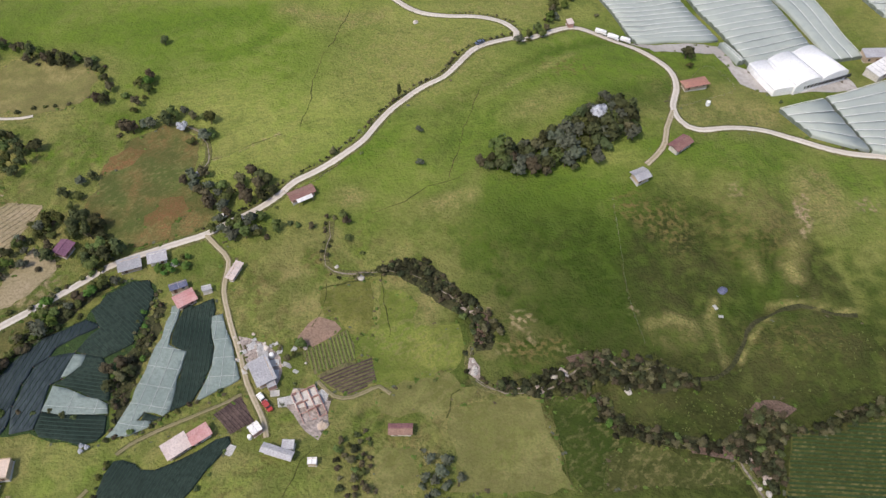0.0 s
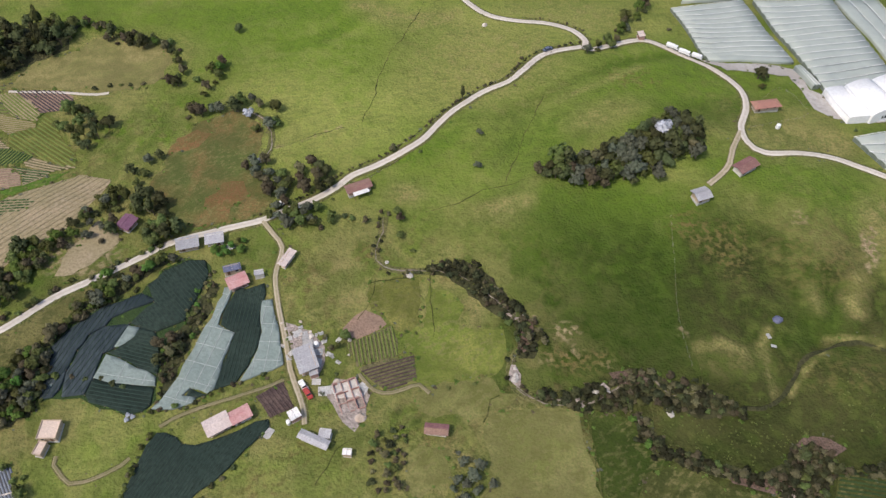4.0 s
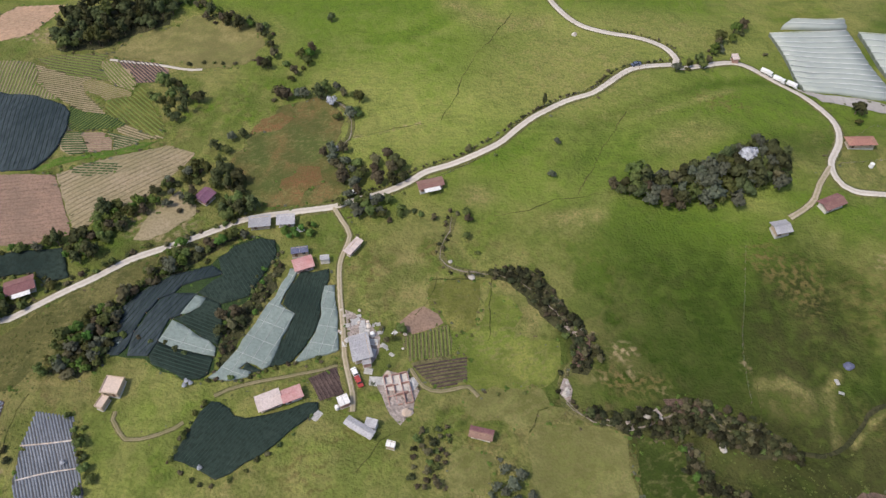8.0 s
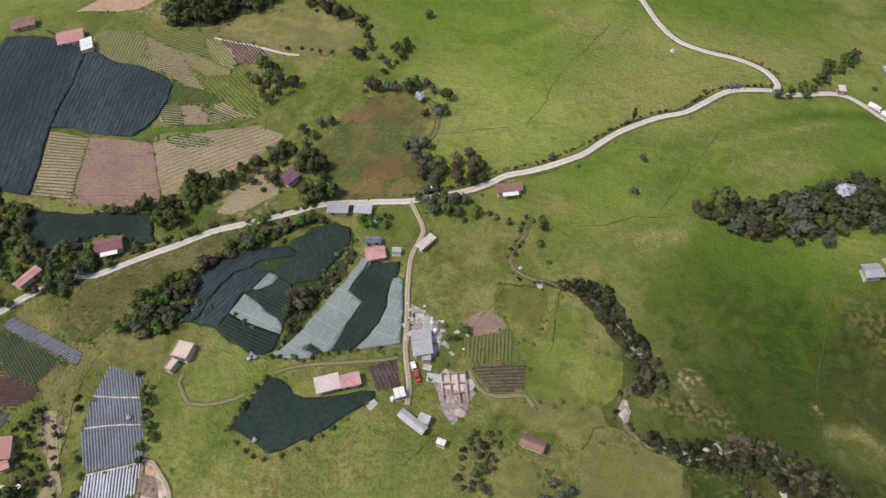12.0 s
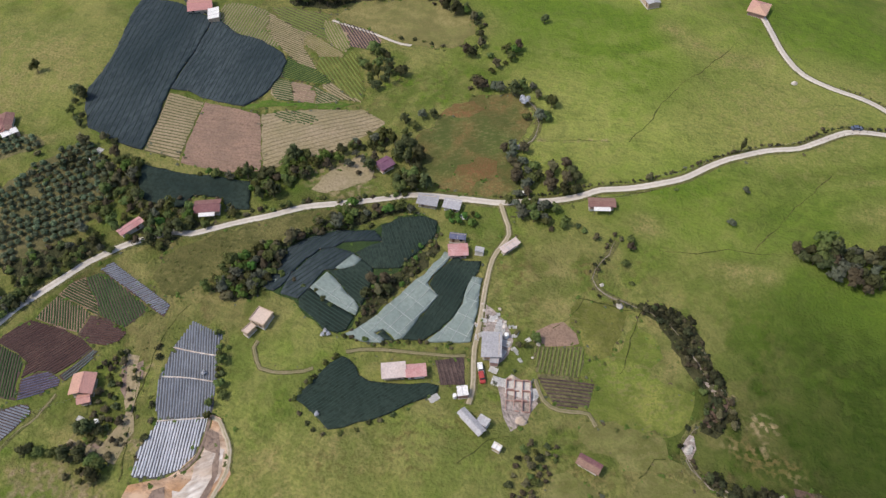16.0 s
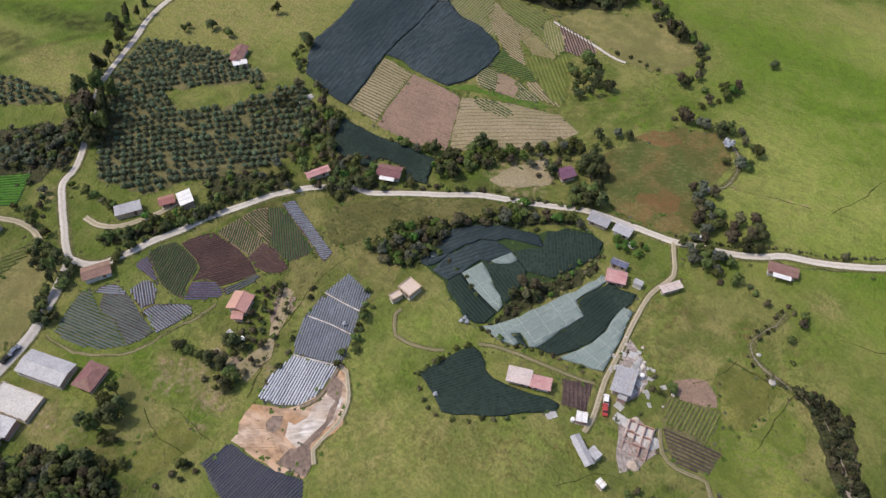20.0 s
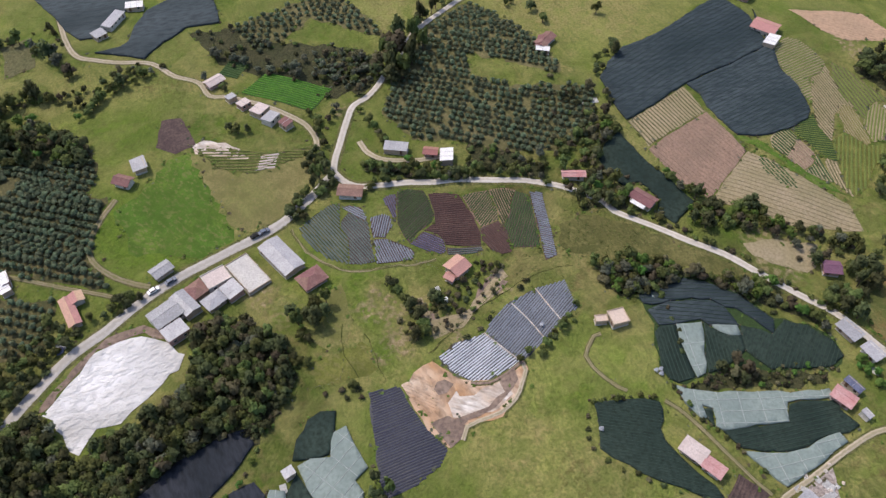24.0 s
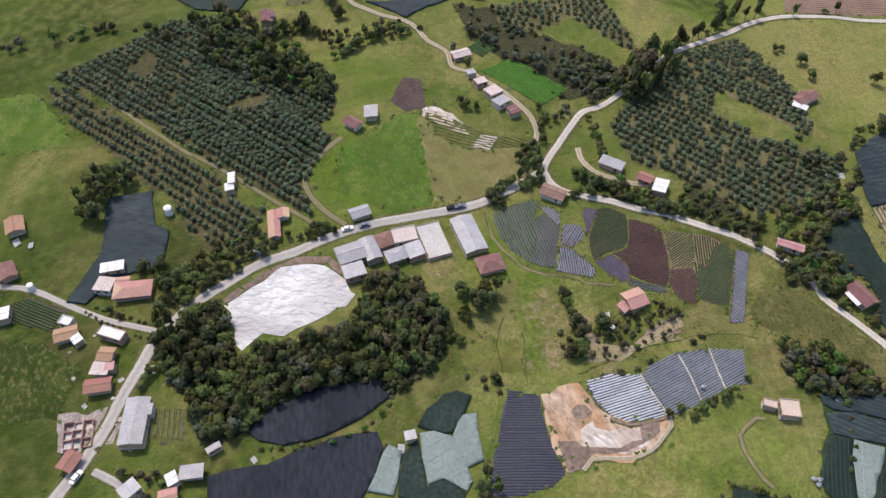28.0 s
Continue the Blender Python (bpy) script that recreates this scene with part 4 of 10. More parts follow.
def solid(faces_pts, thick):
    """A slab: each polygon given is thickened downwards."""
    bm = bmesh.new()
    for pts in faces_pts:
        top = [bm.verts.new(p) for p in pts]
        low = [bm.verts.new((p[0], p[1], p[2] - thick)) for p in pts]
        bm.faces.new(top)
        bm.faces.new(low[::-1])
        n = len(pts)
        for i in range(n):
            bm.faces.new((top[i], low[i], low[(i + 1) % n], top[(i + 1) % n]))
    bmesh.ops.recalc_face_normals(bm, faces=bm.faces[:])
    return bm


def smooth_line(pts, step=3.0):
    """Catmull-Rom through the points, sampled about every step metres."""
    p = [np.array(q, float) for q in pts]
    p = [2 * p[0] - p[1]] + p + [2 * p[-1] - p[-2]]
    out = []
    for i in range(1, len(p) - 2):
        n = max(1, int(np.linalg.norm(p[i + 1] - p[i]) / step))
        for k in range(n):
            t = k / n
            out.append(0.5 * (2 * p[i] + (p[i + 1] - p[i - 1]) * t + (2 * p[i - 1] - 5 * p[i] + 4 * p[i + 1] - p[i + 2]) * t * t
                              + (3 * p[i] - p[i - 1] - 3 * p[i + 1] + p[i + 2]) * t ** 3))
    out.append(p[-2])
    return np.array(out)


def band(pts, width, lift, crown=0.12, rough_edge=0.25, step=2.5, seed=0):
    """A strip of ground along a line: draped, slightly domed, with uneven edges."""
    line = smooth_line(pts, step)
    d = np.gradient(line, axis=0)
    d /= np.linalg.norm(d, axis=1)[:, None] + 1e-9
    nrm = np.stack([-d[:, 1], d[:, 0]], 1)
    rnd = np.random.RandomState(seed)
    if rough_edge >= 0.6:
        u = np.arange(len(line))
        line = line + nrm * (0.35 * np.sin(u * 0.9 + seed) + 0.25 * np.sin(u * 2.3 + 2 * seed))[:, None]
    cols = (-0.5, -0.38, -0.2, 0.0, 0.2, 0.38, 0.5)
    co, n = [], len(line)
    for i in range(n):
        for c in cols:
            w = width * (1 + (rnd.uniform(-1, 1) * rough_edge if abs(c) == 0.5 else 0))
            if rough_edge >= 0.6:
                w *= 0.55 + 0.45 * math.sin(i * 0.7 + seed) * math.sin(i * 0.31 + 3 * seed)
            q = line[i] + nrm[i] * c * w
            co.append((q[0], q[1], float(ground_height(q[0], q[1])) + lift + crown * (1 - 4 * c * c) - (0.25 if abs(c) == 0.5 else 0)))
    k = len(cols)
    faces = [(i * k + j, i * k + j + 1, (i + 1) * k + j + 1, (i + 1) * k + j) for i in range(n - 1) for j in range(k - 1)]
    me = bpy.data.meshes.new("band")
    me.from_pydata(co, [], [f[::-1] for f in faces])
    me.polygons.foreach_set("use_smooth", np.ones(len(faces), bool))
    me.attributes.new("across", "FLOAT", "POINT").data.foreach_set("value", [abs(2 * c) for _ in range(n) for c in cols])
    return me


def ragged(poly, wob, seed, step=3.0):
    """The polygon's outline with uneven edges."""
    rnd = random.Random(seed)
    out = []
    for i, a in enumerate(poly):
        b = poly[(i + 1) % len(poly)]
        ln = math.hypot(b[0] - a[0], b[1] - a[1])
        n = max(1, int(ln / step))
        for k in range(n):
            t = k / n
            q = (rnd.uniform(-wob, wob), rnd.uniform(-wob, wob))
            out.append((a[0] + (b[0] - a[0]) * t + q[0], a[1] + (b[1] - a[1]) * t + q[1]))
    return out


def sheet(poly, lift, step=4.0, wob=0.5, seed=0, shape=None, skirt=0.0):
    """A sheet over the land inside an outline; shape(x, y) adds height; skirt: edge drop."""
    pts = ragged(poly, wob, seed) if wob else poly
    bm = bmesh.new()
    f = bm.faces.new([bm.verts.new((x, y, 0)) for x, y in pts])
    bmesh.ops.triangulate(bm, faces=[f])
    xs, ys = [p[0] for p in pts], [p[1] for p in pts]
    for axis, lo, hi in ((0, min(xs), max(xs)), (1, min(ys), max(ys))):
        v = math.ceil(lo / step) * step
        while v < hi:
            co, no = [0, 0, 0], [0, 0, 0]
            co[axis], no[axis] = v, 1
            bmesh.ops.bisect_plane(bm, geom=bm.verts[:] + bm.edges[:] + bm.faces[:], plane_co=co, plane_no=no)
            v += step
    edge = {v for e in bm.edges if e.is_boundary for v in e.verts}
    for v in bm.verts:
        x, y = v.co.x, v.co.y
        v.co.z = float(ground_height(x, y)) + lift + (shape(x, y) if shape and v not in edge else 0.0)
    for f in bm.faces:
        f.smooth = True
    if skirt:
        rim = [e for e in bm.edges if e.is_boundary]
        made = bmesh.ops.extrude_edge_only(bm, edges=rim)
        for v in made["geom"]:
            if isinstance(v, bmesh.types.BMVert):
                v.co.z -= skirt
    bmesh.ops.recalc_face_normals(bm, faces=bm.faces[:])
    return bm


def spans(poly, yaw, spacing):
    """Lines across an outline in a direction: pairs of end points."""
    c, s = math.cos(radians(yaw)), math.sin(radians(yaw))
    uv = [(x * c + y * s, y * c - x * s) for x, y in poly]
    lo, hi = min(v for _, v in uv), max(v for _, v in uv)
    n, out = int((hi - lo) / spacing), []
    for k in range(n):
        v = lo + (k + 0.5) * spacing
        cuts = []
        for i, (u0, v0) in enumerate(uv):
            u1, v1 = uv[(i + 1) % len(uv)]
            if (v0 - v) * (v1 - v) < 0:
                cuts.append(u0 + (u1 - u0) * (v - v0) / (v1 - v0))
        cuts.sort()
        for a, b in zip(cuts[::2], cuts[1::2]):
            if b - a > 0.8:
                out.append(((a * c - v * s, a * s + v * c), (b * c - v * s, b * s + v * c)))
    return out


def ridge(a, b, yaw, width, height, lift, rnd, gaps, step, name):
    """One raised row from a to b, with uneven height and missing stretches."""
    co, faces, last = [], [], None
    nx, ny = -math.sin(radians(yaw)), math.cos(radians(yaw))
    ln = math.hypot(b[0] - a[0], b[1] - a[1])
    n = max(1, int(ln / step))
    cut = rnd.uniform(0, 0.6) / ln
    a = (a[0] + (b[0] - a[0]) * cut, a[1] + (b[1] - a[1]) * cut)
    for k in range(n + 1):
        t = k / n
        jit = rnd.uniform(-0.07, 0.07)
        x, y = a[0] + (b[0] - a[0]) * t + nx * jit, a[1] + (b[1] - a[1]) * t + ny * jit
        z, h = float(ground_height(x, y)) + lift, height * rnd.uniform(0.75, 1.2)
        w = width * rnd.uniform(0.85, 1.1) / 2
        i = len(co)
        co += [(x - nx * w, y - ny * w, z - 0.05), (x - nx * w * 0.5, y - ny * w * 0.5, z + h), (x + nx * w * 0.5, y + ny * w * 0.5, z + h), (x + nx * w, y + ny * w, z - 0.05)]
        if last is not None and (rnd.random() > gaps or n < 3):
            faces += [(last + j, i + j, i + j + 1, last + j + 1) for j in range(3)]
        last = i
    me = bpy.data.meshes.new(name)
    me.from_pydata(co, [], [f[::-1] for f in faces])
    return me


def ridges(e, name, mat, poly, yaw, spacing, width, height, lift=0.1, seed=0, gaps=0.0, step=3.5):
    """Rows side by side across a field, each one a part of its own."""
    rnd = random.Random(seed)
    for a, b in spans(poly, yaw, spacing):
        rebase(mesh_part(name, ridge(a, b, yaw, width, height, lift, rnd, gaps, step, name), mat, None), e)


def centre(poly):
    return sum(p[0] for p in poly) / len(poly), sum(p[1] for p in poly) / len(poly)


def rebase(ob, parent):
    """Keeps a part that was made in world metres in its place under a moved thing."""
    ob.parent = parent
    ob.matrix_parent_inverse = parent.matrix_basis.inverted()
    return ob


def field(name, poly, soil, label, rows=None, row_mat=None, category="field", seed=1, wob=0.4, lift=0.10, step=4.0, row_name="planted_bed"):
    """A tilled or grassy field: earth sheet and, if given, rows (yaw, spacing, width, height[, gaps])."""
    cx, cy = centre(poly)
    if soil is not LIME:
        EDGES.append(poly)
    e = thing(name, cx, cy, float(ground_height(cx, cy)), 0, label, category)
    rebase(part("soil", sheet(poly, lift, step, wob, seed), soil, None), e)
    if rows:
        yaw, spacing, width, height = rows[:4]
        ridges(e, row_name, row_mat, poly, yaw, spacing, width, height, lift + 0.02, seed, 0.0)
    return e


def net_field(name, poly, mat, seam_mat, yaw, label, bay=4.0, height=1.6, sag=0.07, seed=1, seams=True, rows=None, row_mat=None):
    """A shade net stretched over posts: sagging cloth, seams along the wires, posts at the rim."""
    height *= 0.45
    NETS.append(poly)
    EDGES.append(poly)
    cx, cy = centre(poly)
    e = thing(name, cx, cy, float(ground_height(cx, cy)), 0, label, "shade net")
    c, s = math.cos(radians(yaw)), math.sin(radians(yaw))

    def dip(x, y):
        v, u = y * c - x * s, x * c + y * s
        return sag * abs(math.sin(math.pi * v / bay)) * -1.0 + 0.25 * sag * math.sin(u / 2.3 + v) + 0.5 * sag * noise.noise((x * 0.25, y * 0.25, seed))
    rebase(part("net", sheet(poly, height, 2.0, 0.35, seed, dip, height * 0.97), mat, None), e)
    if seams:
        for k, (turn, gap) in enumerate(((yaw, bay * 0.75), (yaw + 90, bay * 1.3))):
            ridges(e, "seam", seam_mat, poly, turn, gap, 0.26, 0.03, height + 0.05, seed + k, 0.0, 2.0)
    if rows:
        ridges(e, "net_fold", row_mat, poly, rows[0], rows[1] * 0.6, rows[2] * 0.55, rows[3] * 0.7, height + 0.0, seed, 0.0, 3.0)
    post = bmesh.new()
    box(post, -0.06, 0.06, -0.06, 0.06, -0.3, height + 0.12)
    pm = bpy.data.meshes.new("post")
    post.to_mesh(pm)
    post.free()
    for x, y in ragged(poly, 0, 0, 7.0):
        p = mesh_part("post", pm, WOOD, None)
        p.location = (x, y, float(ground_height(x, y)))
        rebase(p, e)
    return e


def road(name, pts, width, mat, label, verge=1.5, seed=0, lift=0.16, category="road", wear=0.10):
    if verge:
        v = mesh_part("road_verge", band(pts, width + 2 * verge, lift - 0.08, 0.05, 0.22, seed=seed + 50), VERGE, None)
        tagged(v, "rough grassy verge beside the road", "verge", kind="structure")
    if width > 1.0:
        VERGES.append((pts, width / 2 + 0.6))
    r = mesh_part(name, band(pts, width, lift, 0.0 if wear > 0.3 else 0.12, wear, seed=seed), mat, None)
    return tagged(r, label, category, kind="structure")


# ================= roads and tracks =================
road("road_main", [(29.3, 267.9), (19.9, 263.9), (12.1, 258.6), (4.9, 248.8), (-0.4, 241.5), (-10.6, 234.9), (-18.9, 225.6), (-25.5, 216.2), (-31.3, 206.2), (-39.3, 198.1), (-47.2, 192.1), (-54.7, 187.3), (-59.5, 181.4), (-67.6, 173.7), (-74.7, 168.7), (-82.7, 163.3), (-94.9, 158.9)] + [(-111.5, 151.1), (-121.2, 143), (-133.1, 131.3), (-142.2, 123.1), (-149.4, 113), (-157.6, 104), (-167.2, 91.4)] + [(-173.1, 88.5), (-180.7, 77.6), (-184.4, 70.1), (-187.2, 62.4), (-188.7, 52.5), (-191.4, 38.5), (-191.3, 28.3), (-192.7, 17.9), (-192.5, 7.6), (-194.1, -1), (-198.2, -5.8), (-202.2, -8.2), (-208.2, -7.5), (-215.8, -5.3), (-223.6, -3.1), (-232.3, -0.3), (-238.2, 2.2), (-242.9, 8.1), (-249.3, 13.2), (-257.2, 18.2), (-270.6, 26.5), (-281.5, 33), (-290.4, 41.1), (-297.9, 49.5), (-307.1, 59.4), (-318.4, 68.6), (-326, 80.1), (-332.5, 100.7), (-339.6, 131.7)], 3.1, DIRT, "pale dirt country road winding past pasture and orchard", 1.3, 1)
road("road_hill", [(-43.9, 323), (-31.5, 307.7), (-21.6, 295.3), (-12.2, 287.5), (1.3, 284.7), (14.8, 283.3), (25.4, 279.5), (31, 272.3), (30.7, 268.3)], 3.2, DIRT, "pale dirt road climbing to the hill farm", 0.8, 3)
road("road_greenhouse", [(29.3, 267.5), (33.3, 266.4), (42.2, 271.3), (56, 278.8), (67.6, 274.8), (79.1, 268.5), (87.5, 260.3), (93.9, 250.2), (94.6, 239), (90.8, 226.5), (92.5, 218.5), (98.5, 214.7), (111.1, 216.1), (124.6, 215.9), (134.4, 211.8), (143.9, 207.2), (153.9, 204.1), (167.7, 202)], 3.1, DIRT, "pale dirt road curving past the greenhouses", 1.0, 4)
road("road_village", [(-38.5, -120), (-46.9, -118.6), (-58, -116.4), (-68.8, -115.4), (-77.9, -115.8), (-87.6, -115.3), (-98.2, -115.3), (-104.7, -113.4), (-112.8, -111), (-125.4, -104), (-136.1, -96.3), (-144, -86.9), (-152.5, -78.5), (-158.5, -71), (-165.7, -60.5), (-171.6, -49.3), (-176.6, -37.8), (-181.8, -28.3), (-188.1, -21.1), (-195.3, -13.9), (-201.2, -8.9)], 4.4, GRAVEL, "grey gravel road lined by buildings", 1.2, 5)
road("lane_west", [(-103.9, -187.5), (-105.1, -175.6), (-106.6, -164.1), (-103.5, -147.3), (-101.5, -131.9), (-101.7, -120.1), (-101.7, -114.6)], 2.4, GRAVEL, "grey gravel lane between hedges", 0.6, 6)
road("lane_yard", [(-55.6, -112.3), (-54.5, -105.6), (-51.9, -97.2), (-49.8, -89.3)], 2.6, GRAVEL, "short gravel lane behind the houses", 0.5, 7)
road("lane_village", [(-82.7, 162.8), (-77.7, 157.7), (-72.9, 152.1), (-72.6, 142.2), (-71.5, 136.9), (-67.5, 126.4), (-62.9, 116.1), (-59.1, 106.6), (-56.8, 102.5), (-52.1, 94.3), (-50.2, 88.7)], 1.9, LANE, "narrow dirt lane through the hamlet", 0.7, 8)
road("lane_farm", [(-60.2, 103.2), (-63.7, 100.5), (-70.5, 96.9), (-75.6, 94.3), (-82.5, 90.9), (-88.8, 86.8), (-92.1, 83.3)], 1.1, TRACK, "dirt track below the pale net", 0.6, 9, 0.12, "road", 0.3)
road("track_house", [(-118.2, 71.3), (-117.7, 68.8), (-113.9, 65.8), (-111.0, 64.2), (-106.8, 65.2), (-102.2, 67.9), (-98.6, 70.7), (-96.9, 73.1)], 1.2, TRACK, "dirt track to the beige house", 0.5, 23, 0.14)
road("lane_cottages", [(-217.3, 2.7), (-210.2, 5.3), (-205.2, 10.5), (-203.5, 17.7), (-202.8, 25.1), (-203.3, 33.4)], 2.6, LANE, "dirt drive to three cottages", 0.5, 10)
road("lane_pasture", [(90.4, 224.3), (85.9, 213.6), (84.2, 206.7), (80.3, 200.4), (75.3, 195)], 2.4, LANE, "dirt drive to two pasture houses", 0.4, 11)
road("track_brown", [(-200.6, -88.2), (-191.4, -92.7), (-181.8, -95.4), (-173.4, -93.2), (-166.8, -86.7), (-162.8, -79.2), (-160.6, -73.3)], 2.2, TRACK, "brown farm track beside the orchard", 0.5, 12)
road("lane_sheds", [(-316.9, -125.3), (-298.5, -119.5), (-286.7, -112.9), (-282.7, -103.5), (-279.7, -93.1), (-277.3, -80.6)] + [(-267.8, -70.7), (-262.7, -60.9), (-253, -56), (-250.7, -48.1), (-245.1, -37.1), (-236.6, -25.5), (-229.7, -17.7), (-221.7, -14.1), (-215.1, -13.9)], 2.6, LANE, "dirt lane past a row of sheds", 0.7, 13)
road("track_orchard", [(-207.9, -207.8), (-197.5, -186.2), (-188.2, -165.9), (-179.3, -146.6), (-173.6, -127.6), (-167.6, -111.4), (-162.8, -98.4), (-158.1, -85.3)], 1.5, TRACK, "earth track through the orchard", 0.5, 14)
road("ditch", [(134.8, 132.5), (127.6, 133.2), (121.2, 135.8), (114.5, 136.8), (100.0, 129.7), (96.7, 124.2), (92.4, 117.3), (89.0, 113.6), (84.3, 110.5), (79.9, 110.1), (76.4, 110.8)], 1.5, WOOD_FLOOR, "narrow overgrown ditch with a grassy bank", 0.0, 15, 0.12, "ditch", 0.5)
road("track_hill", [(-41.4, 291.7), (-46.8, 267.9), (-52.8, 245.7), (-53.5, 227), (-56, 213.6)], 0.6, DITCH, "thin cattle path across the pasture", 0.0, 17, 0.06, "path", 0.6)
for k, pts in enumerate(([(2.1, 188.9), (5.9, 205.9), (11.4, 226.2), (14.4, 234.6)], [(-25.4, 172.9), (-14.1, 177.9), (-3.4, 185.3), (10.4, 190.0)], [(-91.4, 197.8), (-77.8, 204.0), (-62.2, 210.6)], [(60.9, 152.6), (62.5, 136.7), (66.0, 128.8), (67.2, 116.9)])):
    road("track_cattle", pts, 0.55, DITCH, "thin dark cattle path in the pasture", 0.0, 220 + k, 0.06, "path", 0.7)
road("track_net", [(-37.9, 107.8), (-32.2, 102.7), (-26.7, 102.6), (-19, 106.5), (-15.4, 104)], 1.4, TRACK, "curved path round a garden plot", 0.3, 18)
road("track_slope", [(-205.7, 219.1), (-189.5, 221.5), (-172.1, 221.8), (-164.5, 223.6)], 1.6, DIRT, "pale dirt path on the tan slope", 0.3, 19)
road("track_flowers", [(-178.0, -25.6), (-172.6, -23.3), (-164.8, -18.3), (-159.6, -12.5), (-156.3, -6.0), (-155.9, 0.8), (-156.9, 8.5), (-156.9, 16.2), (-157.6, 24.0)], 1.0, TRACK, "grass track round the vegetable plots", 0.3, 20, 0.1, "path", 0.6)
field("service_yard", [(79.6, 271.3), (91.6, 269.2), (110, 271.4), (120, 268.9), (122.8, 255.2), (128.4, 253.3), (136.8, 242.1), (153.7, 244.9), (170.4, 251.4), (172.1, 242.9), (147.3, 239.6), (129.5, 238.8), (122.4, 243.6), (119.1, 255), (115.5, 263.5), (90.5, 263.7)], YARD, "grey gravel yard beside the greenhouses", category="yard", seed=3, lift=0.2)

# ================= stream =================
for k, (pts, w) in enumerate((
        ([(-39.9, 169.7), (-39.7, 163), (-40.8, 154.6), (-36.8, 149.1), (-27.3, 148.2), (-17.9, 149.7), (-10.5, 148.3), (-1.6, 143.9), (8, 135.6), (13.4, 128.1), (8.7, 118.8), (9.5, 112.2), (15.9, 107.2), (24.3, 107), (30.1, 107.1)], 1.6),
        ([(9.4, 114.3), (10.5, 109.4), (17, 106.2), (30.9, 106), (38.3, 111.2), (45.8, 116.6), (52.8, 116.5), (57.6, 112.5), (66.7, 114.5)], 2.2),
        ([(46.3, 105.2), (50.4, 97.5), (59.3, 91.8), (71.6, 88), (82.4, 86.2), (86, 81.3), (88.5, 75), (90.5, 70.4)], 2.0),
        ([(-91, 190.4), (-89.5, 198), (-91.3, 207.7), (-98.6, 215.9), (-110.5, 219.5)], 1.8))):
    road("stream", pts, w * 0.5, STREAM, "shallow stream with pale stony bed", 1.3, 30 + k, 0.1, "stream", 0.6)

# ================= fields and nets =================
field("net_floor", [(-129.5, 86.6), (-131.9, 95.1), (-134.9, 105.2), (-130.8, 114.6), (-126.0, 121.1), (-115.2, 128.6), (-113.8, 132.4), (-111.1, 139.1), (-104.8, 144.4), (-98.4, 144.9), (-94.3, 138.8), (-95.3, 128.4), (-95.9, 119.6), (-100.3, 113.8), (-99.6, 106.7), (-97.6, 98.7), (-96.8, 89.6), (-98.6, 86.6), (-103.5, 85.5), (-110.8, 86.8), (-117.8, 89.7), (-123.4, 88.2)], CROP_DEEP, "dark green crops under the shade nets", category="plot", seed=28, wob=0.8, lift=0.12)
net_field("shade_net", [(-96.2, 88.1), (-93.5, 95.0), (-92.0, 99.7), (-91.2, 108.1), (-90.2, 114.3), (-88.6, 121.8), (-88.1, 127.5), (-87.9, 133.9), (-84.9, 134.3), (-85.1, 128.6), (-85.7, 123.3), (-85.5, 119.3), (-79.9, 117.1), (-80.4, 111.0), (-80.4, 104.6), (-80.5, 97.1), (-81.7, 95.4), (-84.3, 96.1), (-87.4, 96.5), (-88.7, 93.9), (-85.1, 93.8), (-84.4, 92.3), (-90.5, 89.1)], NET_PALE, SEAM, 83.0, "pale grey shade net stretched over a vegetable plot", 5.0, seed=1)
net_field("shade_net", [(-84.1, 134.0), (-80.2, 134.2), (-75.4, 136.7), (-73.9, 133.1), (-74.0, 126.3), (-71.8, 118.8), (-71.3, 112.3), (-72.4, 106.4), (-74.4, 100.4), (-80.0, 97.2), (-80.1, 104.8), (-80.0, 110.9), (-79.5, 117.0), (-85.0, 119.4), (-85.3, 123.2), (-84.6, 128.5)], NET_DARK, SEAM_DARK, 93.4, "dark green shade net over crops", 3.5, 1.3, seed=2, seams=False, rows=(93.4, 2.0, 0.5, 0.1), row_mat=SEAM_DARK)
net_field("shade_net", [(-88.1, 93.9), (-87.0, 96.0), (-84.2, 95.8), (-81.9, 95.1), (-84.7, 94.1)], NET_DARK, SEAM_DARK, 11.0, "small dark corner of shade net", 3.5, 1.3, seed=22, seams=False)
net_field("shade_net", [(-73.6, 126.5), (-74.1, 130.0), (-71.2, 131.4), (-65.7, 118.5), (-61.6, 108.0), (-67.8, 104.2), (-73.6, 100.4), (-72.0, 106.4), (-70.8, 112.2), (-71.4, 118.9)], NET_PALE, SEAM, 94.2, "long pale grey shade net beside the lane", 5.0, seed=3)
net_field("shade_net", [(-129.3, 87.2), (-131.5, 95.3), (-134.3, 104.9), (-130.2, 114.3), (-125.4, 120.8), (-114.1, 128.2), (-110.5, 127.1), (-109.5, 125.6), (-115.2, 122.1), (-120.4, 117.8), (-121.3, 114.5), (-124.7, 110.6), (-125.8, 104.5), (-126.1, 97.3), (-125.4, 90.6), (-126.4, 88.2)], NET_BLUE, SEAM_DARK, 80.3, "blue-black shade net below the road", 4.0, 1.6, seed=4, seams=False, rows=(80.3, 2.4, 0.4, 0.1), row_mat=SEAM_DARK)
